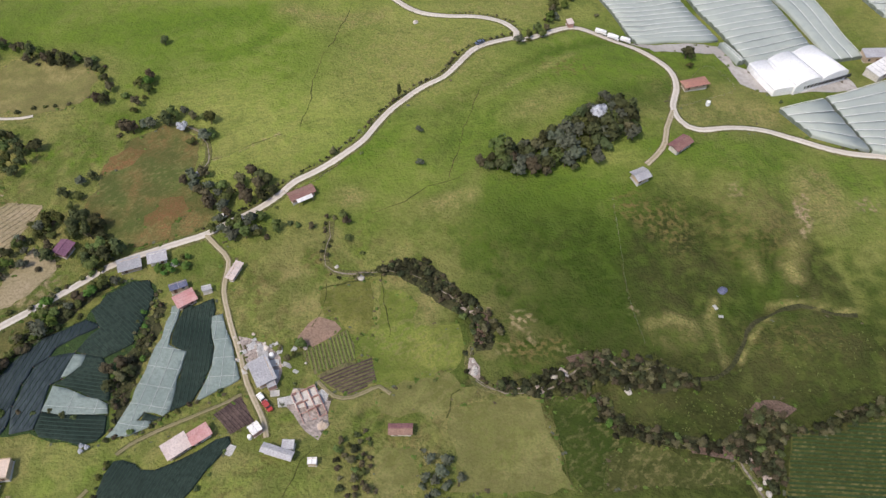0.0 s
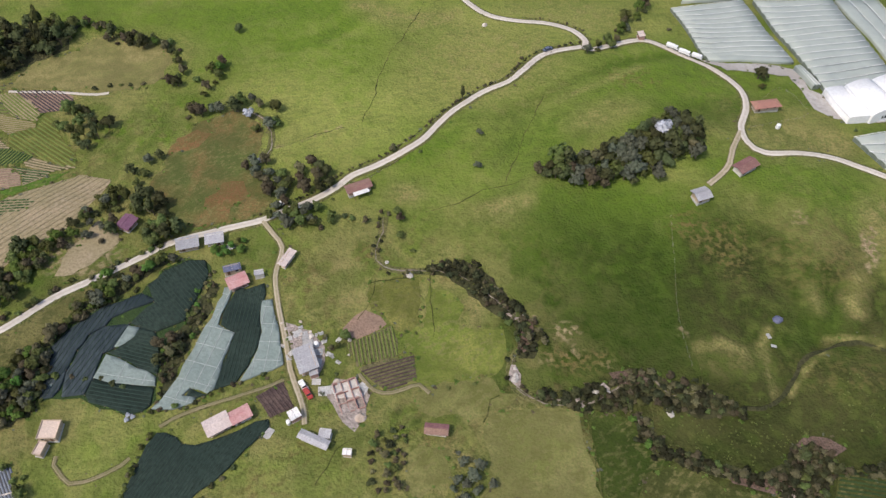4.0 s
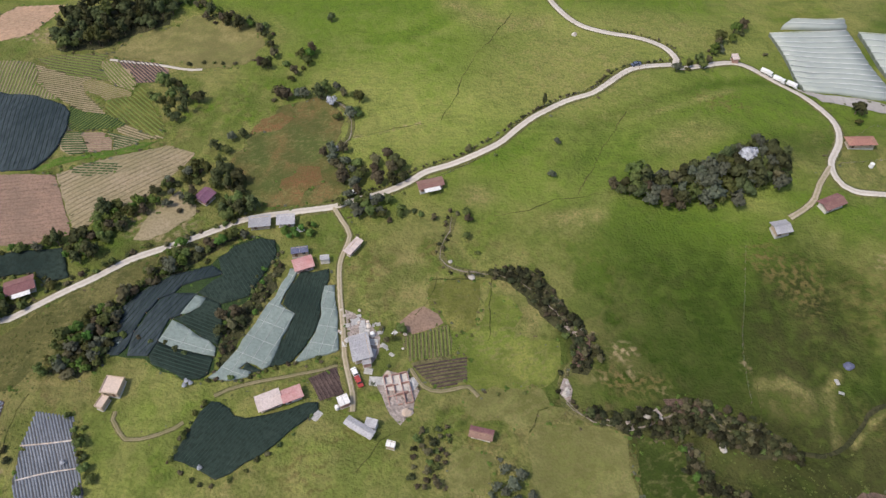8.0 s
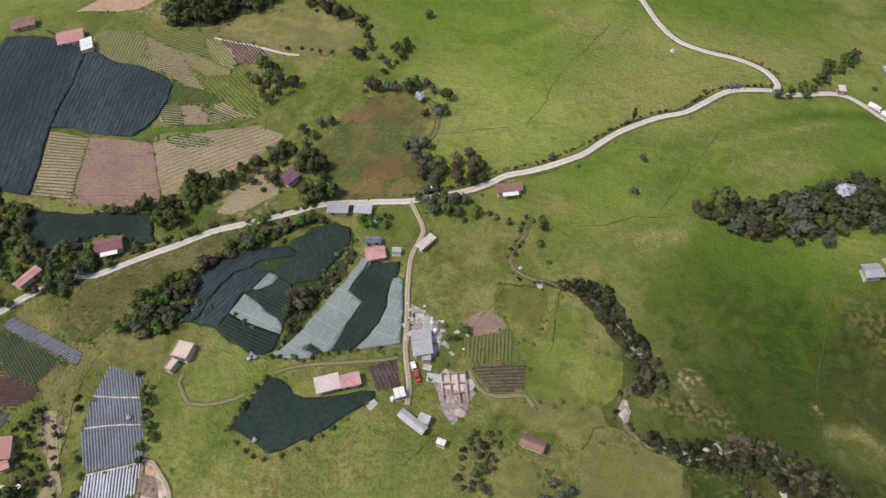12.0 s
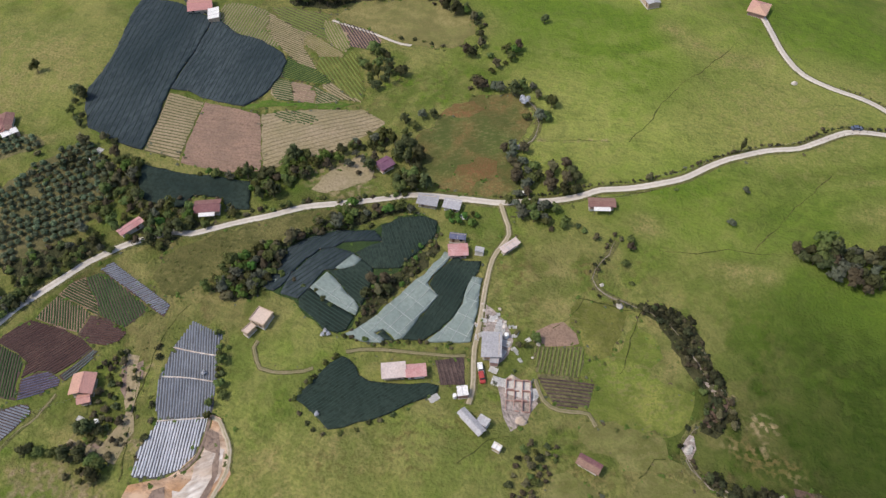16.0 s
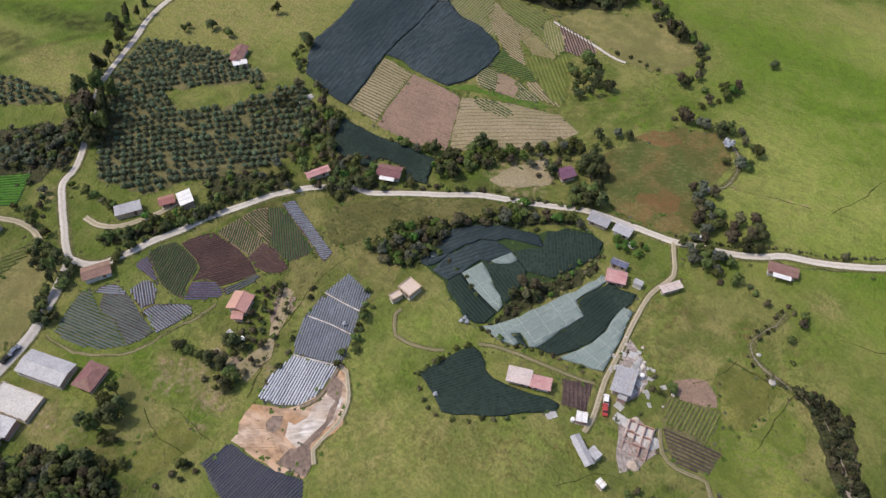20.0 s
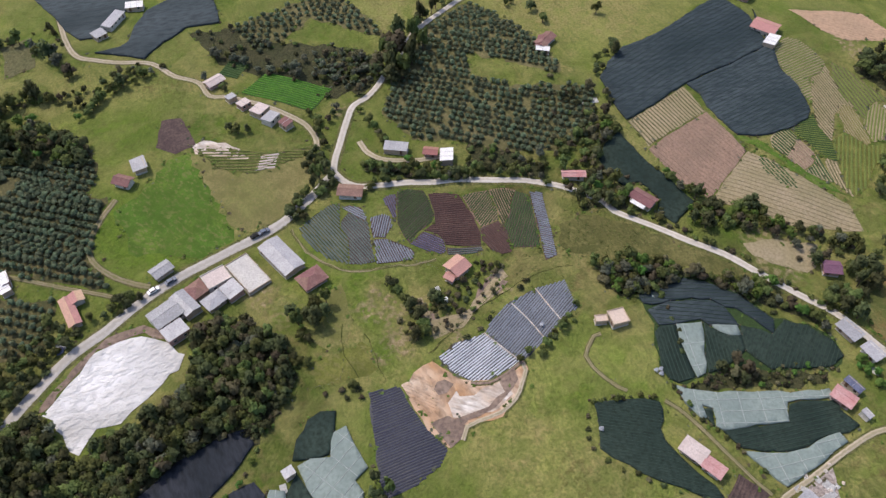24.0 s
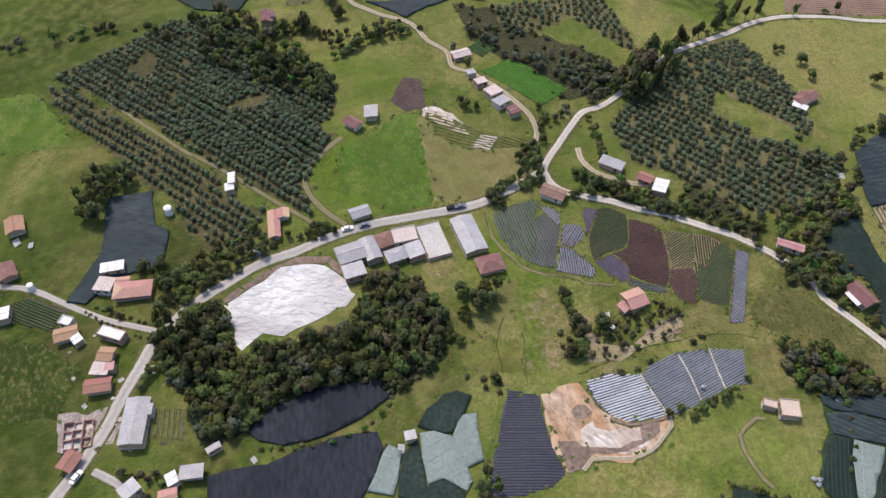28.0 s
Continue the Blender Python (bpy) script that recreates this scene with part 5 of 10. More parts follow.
net_field("shade_net", [(-125.4, 104.1), (-124.2, 110.3), (-120.8, 114.1), (-114.0, 116.4), (-114.3, 111.7), (-114.9, 106.6), (-117.3, 104.5), (-117.5, 96.3), (-117.9, 90.6), (-123.6, 88.8), (-125.7, 97.0)], NET_BLUE, SEAM_DARK, 75.8, "blue-grey shade net with long folds", 4.0, 1.4, seed=5, seams=False, rows=(75.8, 2.6, 0.5, 0.1), row_mat=SEAM_DARK)
net_field("shade_net", [(-114.8, 106.7), (-113.6, 115.6), (-110.6, 115.5), (-110.6, 111.7), (-112.6, 108.3)], NET_PALE, SEAM, 64.5, "small pale triangle of shade net", 6.0, 1.6, seed=8, seams=False)
net_field("shade_net", [(-117.0, 96.2), (-116.4, 104.2), (-112.1, 103.5), (-98.6, 99.0), (-98.0, 95.6), (-104.9, 95.7), (-111.7, 95.4)], NET_PALE, SEAM, -1.8, "narrow pale strip of shade net", 6.0, 1.5, seed=7)
net_field("shade_net", [(-117.4, 90.1), (-116.9, 95.6), (-111.5, 95.0), (-104.7, 95.3), (-98.1, 95.1), (-97.5, 89.8), (-98.9, 87.1), (-103.4, 86.0), (-110.2, 87.5), (-115.5, 88.4)], NET_DARK, SEAM_DARK, -2.3, "dark shade net over steep vegetable rows", 4.0, 1.2, seed=24, seams=False, rows=(-2.3, 2.0, 0.5, 0.14), row_mat=SEAM_DARK)
net_field("shade_net", [(-116.3, 104.7), (-114.2, 106.4), (-110.7, 111.1), (-110.3, 115.3), (-104.8, 114.4), (-101.8, 109.6), (-99.6, 104.3), (-98.7, 99.6), (-104.8, 101.1), (-111.7, 103.8)], NET_DARK, SEAM_DARK, -7.2, "dark shade net over sloping vegetable rows", 4.0, 1.3, seed=6, seams=False, rows=(-7.2, 2.0, 0.5, 0.14), row_mat=SEAM_DARK)
net_field("shade_net", [(-113.8, 116.8), (-109.1, 125.3), (-113.6, 131.4), (-110.7, 138.4), (-104.5, 143.7), (-98.4, 144.1), (-94.9, 138.7), (-95.5, 134.5), (-95.9, 128.7), (-96.6, 123.5), (-97.0, 119.7), (-101.8, 116.7), (-105.0, 114.9), (-110.3, 115.8)], NET_DARK, SEAM_DARK, -40.1, "dark green shade net with visible crop lines", 4.0, 1.4, seed=26, seams=False, rows=(-40.1, 2.0, 0.5, 0.14), row_mat=SEAM_DARK)
net_field("shade_net", [(-130.5, 88.1), (-130.2, 91.4), (-128.2, 92.4), (-128.0, 88.7)], NET_PALE, SEAM, 13.5, "small pale square of shade net", 6.0, 1.5, seed=25, seams=False)
net_field("shade_net", [(-94.7, 61.9), (-94.1, 65.9), (-93.6, 71.7), (-93.7, 77.5), (-91.9, 81.2), (-89.4, 81.7), (-86.0, 80.6), (-83.7, 78.9), (-79.4, 78.9), (-74.0, 81.1), (-68.3, 84.6), (-64.3, 88.0), (-61.1, 88.9), (-60.0, 86.8), (-62.0, 83.1), (-65.0, 77.9), (-67.9, 72.9), (-70.8, 67.9), (-73.3, 65.7), (-76.7, 62.0), (-79.8, 59.4), (-83.8, 60.0), (-87.5, 61.5)], NET_DARK, SEAM_DARK, 71.6, "dark shade net over a sloping plot", 3.5, 1.3, seed=9, seams=False, rows=(71.6, 1.7, 0.5, 0.1), row_mat=SEAM_DARK)
field("tilled_plot", [(-67.3, 96.2), (-60.3, 102.7), (-55, 94.1), (-60.7, 89.8)], SOIL_DARK, "dark freshly tilled plot", (-44.4, 1.3, 0.7, 0.18), SOIL_DARK, seed=10)
field("mulched_field", [(-125.5, 35.0), (-130.4, 38.3), (-135.5, 45.5), (-139.2, 55.8), (-140.3, 65.1), (-128.6, 66.5), (-125.2, 60.1), (-119.2, 53.5), (-112.9, 44.0)], ASH, "rows of dull silver mulch film on a long plot", (131.1, 0.85, 0.62, 0.12, 0.02), MULCH_GREY, seed=11, row_name="mulch_strip")
field("mulched_field", [(-118.6, 18.5), (-123.3, 24.5), (-125.5, 35.0), (-112.9, 44.0), (-110.0, 38.4), (-107.9, 32.5), (-108.2, 27.3), (-112.5, 22.3)], ASH, "bright silver mulch film in curved rows", (122.3, 0.9, 0.62, 0.12, 0.02), MULCH, seed=12, row_name="mulch_strip")
field("cleared_earth", [(-110.4, 5.4), (-113.9, 10.5), (-118.0, 17.1), (-112.8, 21.1), (-108.2, 26.7), (-107.3, 32.4), (-112.9, 44.3), (-109.5, 45.1), (-104.8, 42.8), (-99.7, 40.0), (-95.5, 33.9), (-94.2, 24.0), (-90.0, 21.4), (-87.3, 16.7), (-94.5, 11.7), (-104.6, 7.8)], ORANGE_EARTH, "bare orange and white earth, freshly graded", category="earthwork", seed=13, lift=0.14, step=2.0, wob=0.8)
field("cleared_earth", [(-101.2, 18.4), (-106.4, 20.9), (-103.3, 23.6), (-105.0, 30.0), (-106.2, 38.1), (-102.8, 39.2), (-98.0, 34.3), (-96.4, 27.8), (-95.9, 21.6)], PALE_EARTH, "pale clay on the graded slope", category="earthwork", seed=14, lift=0.22, wob=1.4)
field("cleared_earth", [(-110.1, 6.3), (-113.3, 11.0), (-111.3, 14.2), (-104.9, 16.2), (-99.7, 14.7), (-99.5, 11.3), (-104.8, 8.4)], ORANGE_EARTH, "orange furrows on the graded slope", (52.6, 1.0, 0.55, 0.16), ORANGE_EARTH, category="earthwork", seed=17, lift=0.2, wob=0.6)
field("cleared_earth", [(-95.8, 12.6), (-98.1, 18.3), (-95.4, 21.6), (-93.9, 23.2), (-90.2, 20.9), (-87.9, 16.9)], MUD, "brown mud at the foot of the graded slope", category="earthwork", seed=18, lift=0.24, wob=0.8)
field("cleared_earth", [(-108.8, 37.2), (-110.4, 41.3), (-106.5, 41.3), (-101.0, 37.4), (-97.9, 33.1), (-96.7, 27.6), (-96.2, 23.2), (-91.0, 19.1), (-92.6, 16.9), (-96.9, 20.2), (-97.4, 25.5), (-98.5, 30.3), (-101.3, 33.8), (-103.1, 35.8), (-106.0, 36.4)], MUD, "dark muddy rim of the graded slope", category="earthwork", seed=16, lift=0.28, step=2.0, wob=0.8)
field("cleared_earth", [(-110.2, 16.3), (-110.5, 19.2), (-108.3, 21.0), (-105.3, 19.6), (-105.0, 16.9), (-107.3, 15.8)], MUD, "brown hump on the graded slope", category="earthwork", seed=19, lift=0.26, step=2.0, wob=0.8)
road("track_rim", [(-112.2, 44.2), (-109.2, 44.6), (-104.8, 42.3), (-100.3, 39.4), (-96.5, 33.9), (-95.0, 27.2), (-93.7, 23.2), (-89.6, 21.2)], 1.6, LANE, "worn rim track round the graded slope", 0.7, 21)
road("bank", [(-107.9, 27.0), (-106.8, 32.4), (-109.0, 38.3), (-112.5, 44.0)], 1.1, MUD, "dark earth bank below the mulched rows", 0.4, 22, 0.3, "bank")
field("mulched_field", [(-110.0, -4.2), (-110.4, 5.2), (-104.6, 7.0), (-94.5, 11.5), (-87.6, 16.4), (-82.9, 13.6), (-78.1, 6.1), (-75.8, -2.3), (-80.1, -4.1), (-97.7, -4.3)], ASH, "black mulch film in dense rows", (104.2, 0.85, 0.70, 0.12, 0.02), MULCH_BLACK, seed=15, row_name="mulch_strip")
field("dirt_bank", [(-142.5, 13.5), (-142.9, 16.8), (-132.7, 19.7), (-134, 28.3), (-140.5, 36.6), (-149.9, 45.9), (-146.9, 47.5), (-136.6, 36.9), (-129.7, 27.8), (-126.4, 18.7), (-134.2, 15.2)], SOIL_PALE, "tan dirt terrace round the salmon house", category="slope", seed=163, wob=0.9, lift=0.12)
field("sand_bar", [(5.3, 136.3), (9.7, 136.3), (11.0, 134.9), (8.5, 133.9), (5.7, 134.6)], RUBBLE, "pale sand bar in the meadow stream", category="sand bar", seed=230, wob=0.9, lift=0.24, step=2.0)
field("sand_bar", [(7.9, 116.4), (9.3, 116.8), (11.0, 113.7), (11.1, 110.0), (9.6, 110.4), (8.2, 112.2)], RUBBLE, "pale gravel bend of the meadow stream", category="sand bar", seed=231, wob=0.9, lift=0.24, step=2.0)
field("sand_bar", [(34.9, 111.5), (37.9, 113.9), (39.7, 113.1), (37.4, 111.0)], RUBBLE, "pale sand bar in the meadow stream", category="sand bar", seed=232, wob=0.9, lift=0.24, step=2.0)
field("sand_bar", [(28.3, 107.8), (31.2, 108.3), (31.8, 106.0), (29.0, 105.8)], RUBBLE, "pale sand bar in the meadow stream", category="sand bar", seed=233, wob=0.9, lift=0.24, step=2.0)
field("sand_bar", [(92.5, 97.7), (94.5, 98.8), (94.4, 95.3), (92.9, 94.6)], RUBBLE, "pale sand bar in the meadow stream", category="sand bar", seed=234, wob=0.9, lift=0.24, step=2.0)
field("sand_bar", [(85.0, 85.3), (88.6, 85.4), (90.5, 83.5), (87.3, 83.3)], RUBBLE, "pale sand bar in the meadow stream", category="sand bar", seed=235, wob=0.9, lift=0.24, step=2.0)
field("sand_bar", [(89.8, 80.1), (92.1, 81.0), (93.1, 78.4), (90.4, 78.0)], RUBBLE, "pale sand bar in the meadow stream", category="sand bar", seed=236, wob=0.9, lift=0.24, step=2.0)
field("stream_bank", [(38.7, 117.5), (46.0, 120.2), (51.2, 118.8), (51.3, 115.5), (45.6, 114.7), (40.9, 114.4)], BANK_MUD, "muddy brown stream bank in the meadow", category="bank", seed=237, wob=0.5, lift=0.1, step=2.0)
field("stream_bank", [(90.1, 98.5), (93.7, 102.3), (101.5, 102.5), (105.8, 100.2), (102.5, 97.4), (96.7, 98.3), (94.4, 92.9), (91.8, 93.3)], BANK_MUD, "muddy brown stream bank in the meadow", category="bank", seed=238, wob=0.5, lift=0.1, step=2.0)
field("stream_bank", [(71.4, 88.8), (78.6, 87.8), (86.1, 87.7), (89.9, 85.7), (93.0, 80.5), (91.4, 77.8), (88.5, 79.1), (86.2, 83.2), (78.9, 83.9), (71.9, 85.9)], BANK_MUD, "muddy brown stream bank in the meadow", category="bank", seed=239, wob=0.5, lift=0.1, step=2.0)
field("stream_bank", [(9.7, 134.1), (14.1, 135.1), (15.4, 128.7), (12.4, 122.1), (9.9, 123.3), (11.1, 128.4)], BANK_MUD, "muddy brown stream bank in the meadow", category="bank", seed=240, wob=0.5, lift=0.1, step=2.0)
PLOTS = []
PLOTS.append(([(-177.8, -22.7), (-183.0, -16.4), (-186.8, -11.0), (-187.0, -7.2), (-175.5, -8.1), (-170.2, -5.5), (-159.5, -6.5), (-162.8, -13.1), (-168.1, -18.1), (-173.6, -21.3)], DITCH, CROP_BLUE, 31.0, 1.0, "blue-green cabbage rows"))
PLOTS.append(([(-178.2, -7.5), (-182.0, -4.5), (-179.0, -1.6), (-176.4, 1.8), (-173.5, 2.2), (-167.9, 2.1), (-159.1, 3.0), (-158.5, -2.0), (-159.5, -6.2), (-170.2, -5.3), (-175.5, -7.7)], SOIL_DARK, CROP_BLUE, 29.8, 0.9, "dull blue-green leek rows"))
PLOTS.append(([(-184.6, -7.0), (-185.1, -4.3), (-183.1, 0.4), (-176.7, 2.0), (-179.3, -1.5), (-182.2, -4.5)], SOIL_DARK, MULCH_GREY, 46.1, 0.85, "silver-blue mulched rows"))
PLOTS.append(([(-177.8, 3.1), (-178.9, 8.0), (-177.5, 10.2), (-172.7, 10.4), (-170.2, 8.2), (-168.5, 7.6), (-169.0, 3.3), (-173.4, 2.8)], SOIL_DARK, MULCH_GREY, 162.1, 0.85, "short silver mulched rows"))
PLOTS.append(([(-168.5, 3.3), (-168.1, 7.5), (-166.2, 11.2), (-163.4, 15.5), (-161.4, 16.8), (-158.9, 15.7), (-158.6, 9.5), (-158.2, 3.3)], SOIL_DARK, MULCH_GREY, 17.7, 0.85, "silver-grey mulched rows"))
PLOTS.append(([(-185.9, 8.4), (-187.3, 10.2), (-188.0, 13.5), (-176.4, 12.2), (-175.2, 11.8), (-180.6, 10.2)], SOIL_DARK, CROP_VIOLET, 11.4, 0.85, "grey-violet mulched rows"))
PLOTS.append(([(-188.5, 14.1), (-189.5, 18.2), (-187.7, 23.8), (-183.9, 25.2), (-176.6, 26.0), (-173.5, 24.9), (-170.1, 19.6), (-165.8, 15.8), (-168.6, 13.9), (-174.4, 12.3)], SOIL_DARK, CROP, 130.4, 0.85, "green lettuce rows"))
PLOTS.append(([(-186.4, 25.2), (-186.2, 30.1), (-184.5, 36.5), (-180.3, 38.1), (-173.8, 40.1), (-166.4, 41.2), (-160.8, 40.5), (-163.0, 28.0), (-165.0, 27.9), (-168.1, 25.7), (-170.0, 21.3), (-173.2, 25.8), (-177.6, 26.5)], SOIL_DARK, CROP_RED, 77.2, 0.85, "dark red lettuce rows"))
PLOTS.append(([(-165.2, 15.9), (-169.5, 20.9), (-167.7, 25.6), (-164.7, 27.7), (-160.7, 27.9), (-159.5, 26.7), (-161.6, 21.5)], SOIL_DARK, CROP_VIOLET, 55.7, 0.85, "violet-grey mulched rows"))
PLOTS.append(([(-162.0, 28.4), (-160.4, 40.2), (-158.3, 41.0), (-158.1, 35.8), (-159.3, 28.2)], SOIL_DARK, CROP_BLUE, 83.8, 0.85, "narrow blue-green rows"))
PLOTS.append(([(-183.9, 37.8), (-184.4, 41.4), (-184.5, 47.3), (-175.5, 49.0), (-170.3, 48.7), (-169.8, 46.8), (-168.4, 41.9), (-174.8, 40.0), (-180.2, 38.5)], SOIL, CROP, 136.7, 0.85, "thin green vegetable rows"))
PLOTS.append(([(-167.8, 41.7), (-169.4, 46.7), (-169.9, 48.8), (-164.3, 50.3), (-155.7, 50.5), (-155.5, 47.0), (-158.1, 43.7), (-162.4, 41.5)], SOIL_DARK, CROP_RED, 24.6, 0.85, "dark red beet rows"))
PLOTS.append(([(-184.6, 47.9), (-184.7, 53.2), (-183.0, 57.7), (-180.2, 55.5), (-172.3, 53.0), (-167.7, 49.7), (-175.1, 49.3)], SOIL, CROP_DEEP, 8.1, 0.85, "sparse green rows on brown soil"))
PLOTS.append(([(-182.5, 57.7), (-180.3, 62.2), (-173.8, 62.0), (-160.2, 61.1), (-155.9, 60.5), (-157.5, 51.1), (-164.1, 50.6), (-167.3, 49.8), (-172.1, 53.3), (-179.6, 55.7)], SOIL_DARK, CROP, 153.5, 0.85, "dense green vegetable rows"))
PLOTS.append(([(-181.5, 62.7), (-180.7, 67.2), (-151.1, 65.3), (-150, 61.1)], SOIL_DARK, MULCH_GREY, 58.7, 0.85, "silver mulched rows"))
for k, (poly, soil, crop, yaw, gap, label) in enumerate(PLOTS):
    field("vegetable_plot", poly, soil, label + " on a flat plot", (yaw, gap, gap * 0.72, 0.2), crop, seed=20 + k, wob=0.25)
net_field("shade_net", [(-271.8, 187.6), (-246.6, 186.3), (-277.1, 192.0), (-260.6, 188.4), (-249.0, 188.0), (-238.6, 164.1), (-229.3, 141.4), (-220.1, 125.7), (-212.3, 112.5), (-211.0, 109.4), (-223.6, 106.6), (-236.9, 106.1), (-246.7, 112.2), (-255.8, 121.8), (-259.6, 134.5), (-263.4, 142.0), (-290.3, 181.3)], NET_BLUE, SEAM_DARK, 115.8, "huge blue-black shade net on a slope", 4.5, 1.8, seed=31, seams=False, rows=(119.7, 3.6, 0.42, 0.09), row_mat=SEAM_DARK)
net_field("shade_net", [(-248.1, 187.8), (-245.5, 187.8), (-233.2, 184.6), (-219.7, 187.2), (-206.4, 185.9), (-202.1, 182.5), (-198.0, 175.0), (-194.9, 164.4), (-195.0, 157.4), (-196.8, 150.2), (-204.6, 147.4), (-214.3, 145.1), (-222.2, 144.5), (-228.5, 141.5), (-238.1, 164.2)], NET_BLUE, SEAM_DARK, 113.2, "blue-black shade net beside the huge one", 4.5, 1.8, seed=30, seams=False, rows=(113.2, 2.8, 0.42, 0.09), row_mat=SEAM_DARK)
field("stubble_field", [(-227.1, 139.5), (-212.7, 143.3), (-196.3, 114.1), (-210.4, 109.6)], SOIL_PALE, "straw-coloured stubble strip with contour rows", (19.5, 1.6, 0.6, 0.15), SCRUB, seed=32)
field("ploughed_field", [(-212.1, 143.6), (-187.8, 150.4), (-166.8, 127.4), (-176, 119.6), (-195.2, 113.5)], SOIL, "reddish brown ploughed field", (23.9, 1.7, 0.8, 0.18), SOIL, seed=33)
field("stubble_field", [(-187.7, 150.9), (-179.5, 159.6), (-156.3, 177.7), (-144.4, 176.7), (-149.6, 153.6), (-166.5, 127.6)], SOIL_PALE, "pale tan field with faint furrows", (57, 2.0, 0.7, 0.18), SOIL_PALE, seed=34)
TERRACES = []
TERRACES.append(([(-253.6, 195.9), (-252.5, 198.6), (-250.4, 201.5), (-241.6, 204.7), (-234.1, 206.5), (-228.3, 201.2), (-225.3, 194.2), (-219.7, 192.9), (-210.4, 188.5), (-214.5, 187.0), (-222.0, 185.5), (-232.0, 185.4), (-239.9, 185.4), (-245.4, 187.8)], CROP_YELLOW, SOIL_PALE, 109.9, 1.9, "yellow-green rows on a terrace"))
TERRACES.append(([(-233.8, 206.3), (-224.0, 205.3), (-213.9, 203.9), (-207.8, 207.0), (-204.0, 202.4), (-203.7, 195.7), (-193.3, 189.7), (-188.8, 186.7), (-197.1, 185.3), (-205.0, 187.4), (-210.3, 188.6), (-219.6, 193.0), (-225.6, 195.7), (-228.1, 201.3)], SCRUB, SOIL_PALE, 6.7, 1.7, "pale strawed rows on a terrace"))
TERRACES.append(([(-209.1, 202.4), (-206.0, 206.2), (-197.5, 205.1), (-186.0, 202.6), (-185.1, 200.2), (-193.6, 195.0), (-199.7, 197.2), (-204.5, 196.9)], SOIL_PALE, TAN_GRASS, -1.8, 1.6, "whitish straw rows on a terrace"))
TERRACES.append(([(-206.1, 212.0), (-208.1, 217.3), (-202.7, 218.3), (-194.8, 215.1), (-187.3, 208.2), (-186.7, 203.5), (-198.1, 206.0)], SOIL_PALE, CROP_YELLOW, -33.0, 1.7, "green rows on a terrace"))
TERRACES.append(([(-203.2, 219.4), (-197.7, 221.9), (-186.7, 223.0), (-177.9, 219.8), (-176.0, 214.3), (-180.3, 210.4), (-187.0, 208.3), (-194.5, 215.2)], SOIL, SOIL_PLUM, -31.4, 1.7, "purplish brown furrows on a terrace"))
TERRACES.append(([(-234.7, 209.7), (-229.8, 214.5), (-219.5, 218.6), (-207.4, 223.0), (-208.5, 217.4), (-206.4, 212.1), (-199.0, 206.6), (-206.2, 206.4), (-214.1, 204.1), (-224.1, 205.6)], SCRUB, CROP_YELLOW, 3.9, 2.4, "faded weedy terrace with thin rows"))
TERRACES.append(([(-193.3, 194.9), (-185.0, 200.0), (-184.7, 207.8), (-177.3, 202.2), (-171.9, 195.1), (-163.4, 188.0), (-160.2, 181.2), (-163.6, 180.4), (-171.1, 182.4), (-178.6, 184.5), (-185.7, 185.5), (-188.9, 187.1)], GRASS_OLIVE, CROP_YELLOW, -28.1, 2.3, "weedy terrace with yellow-green rows"))
TERRACES.append(([(-204.3, 186.6), (-196.8, 185.2), (-188.6, 186.5), (-178.5, 184.1), (-178.8, 182.0), (-185.5, 177.7), (-192.9, 174.4), (-200.9, 171.6), (-201.6, 176.2)], CROP_YELLOW, CROP, 74.7, 1.7, "bright green rows below the net"))
TERRACES.append(([(-200.3, 171.0), (-192.1, 173.6), (-188.1, 170.2), (-182.2, 164.4), (-188.4, 161.2), (-192.7, 162.6)], SOIL_PALE, CROP, 19.5, 1.8, "green rows in a small plot"))
TERRACES.append(([(-191.9, 173.6), (-183.4, 176.9), (-178.5, 173.9), (-175.0, 168.5), (-182.1, 164.5), (-188.1, 170.3)], SOIL_PALE, SOIL, 20.3, 1.8, "brown rows in a small plot"))
TERRACES.append(([(-183.2, 177.1), (-175.6, 178.0), (-168.2, 177.2), (-169.2, 175.0), (-174.8, 168.7), (-178.3, 174.1)], SOIL_PALE, CROP, 0.0, 1.8, "green rows in a wedge plot"))
TERRACES.append(([(-175.6, 178.2), (-180.8, 179.7), (-177.9, 183.6), (-170.5, 181.7), (-159.9, 180.7), (-168.2, 177.4)], SCRUB, SOIL_PALE, -7.0, 1.7, "straw strip between plots"))
TERRACES.append(([(-185.3, 153.9), (-180.0, 159.4), (-172.6, 162.3), (-166.1, 161.6), (-169.6, 156.4), (-177.3, 152.8)], SOIL_PALE, CROP, 12.0, 1.8, "dark green rows between straw"))
for k, (poly, soil, crop, yaw, gap, label) in enumerate(TERRACES):
    field("terraced_plot", poly, soil, label, (yaw, gap * 0.72, gap * 0.42, 0.2), crop, seed=140 + k)
field("grass_strip", [(-196.0, 149.0), (-193.9, 156.8), (-188.1, 160.6), (-181.7, 163.8), (-174.3, 168.0), (-167.6, 175.4), (-160.3, 180.0), (-166.2, 171.2), (-175.7, 163.7), (-183.9, 160.4), (-189.7, 154.4)], LUSH, "bright green grass strip below the terraces", category="meadow", seed=160, wob=0.8, lift=0.12)
field("ploughed_field", [(-274.4, 209.2), (-271, 226.4), (-267.3, 242.1), (-245.8, 248.6), (-246.2, 235.4), (-247.6, 224), (-256.9, 216.1)], PINK_SOIL, "orange-pink ploughed earth by the woods", (52, 1.8, 0.8, 0.15), PINK_SOIL, seed=42)
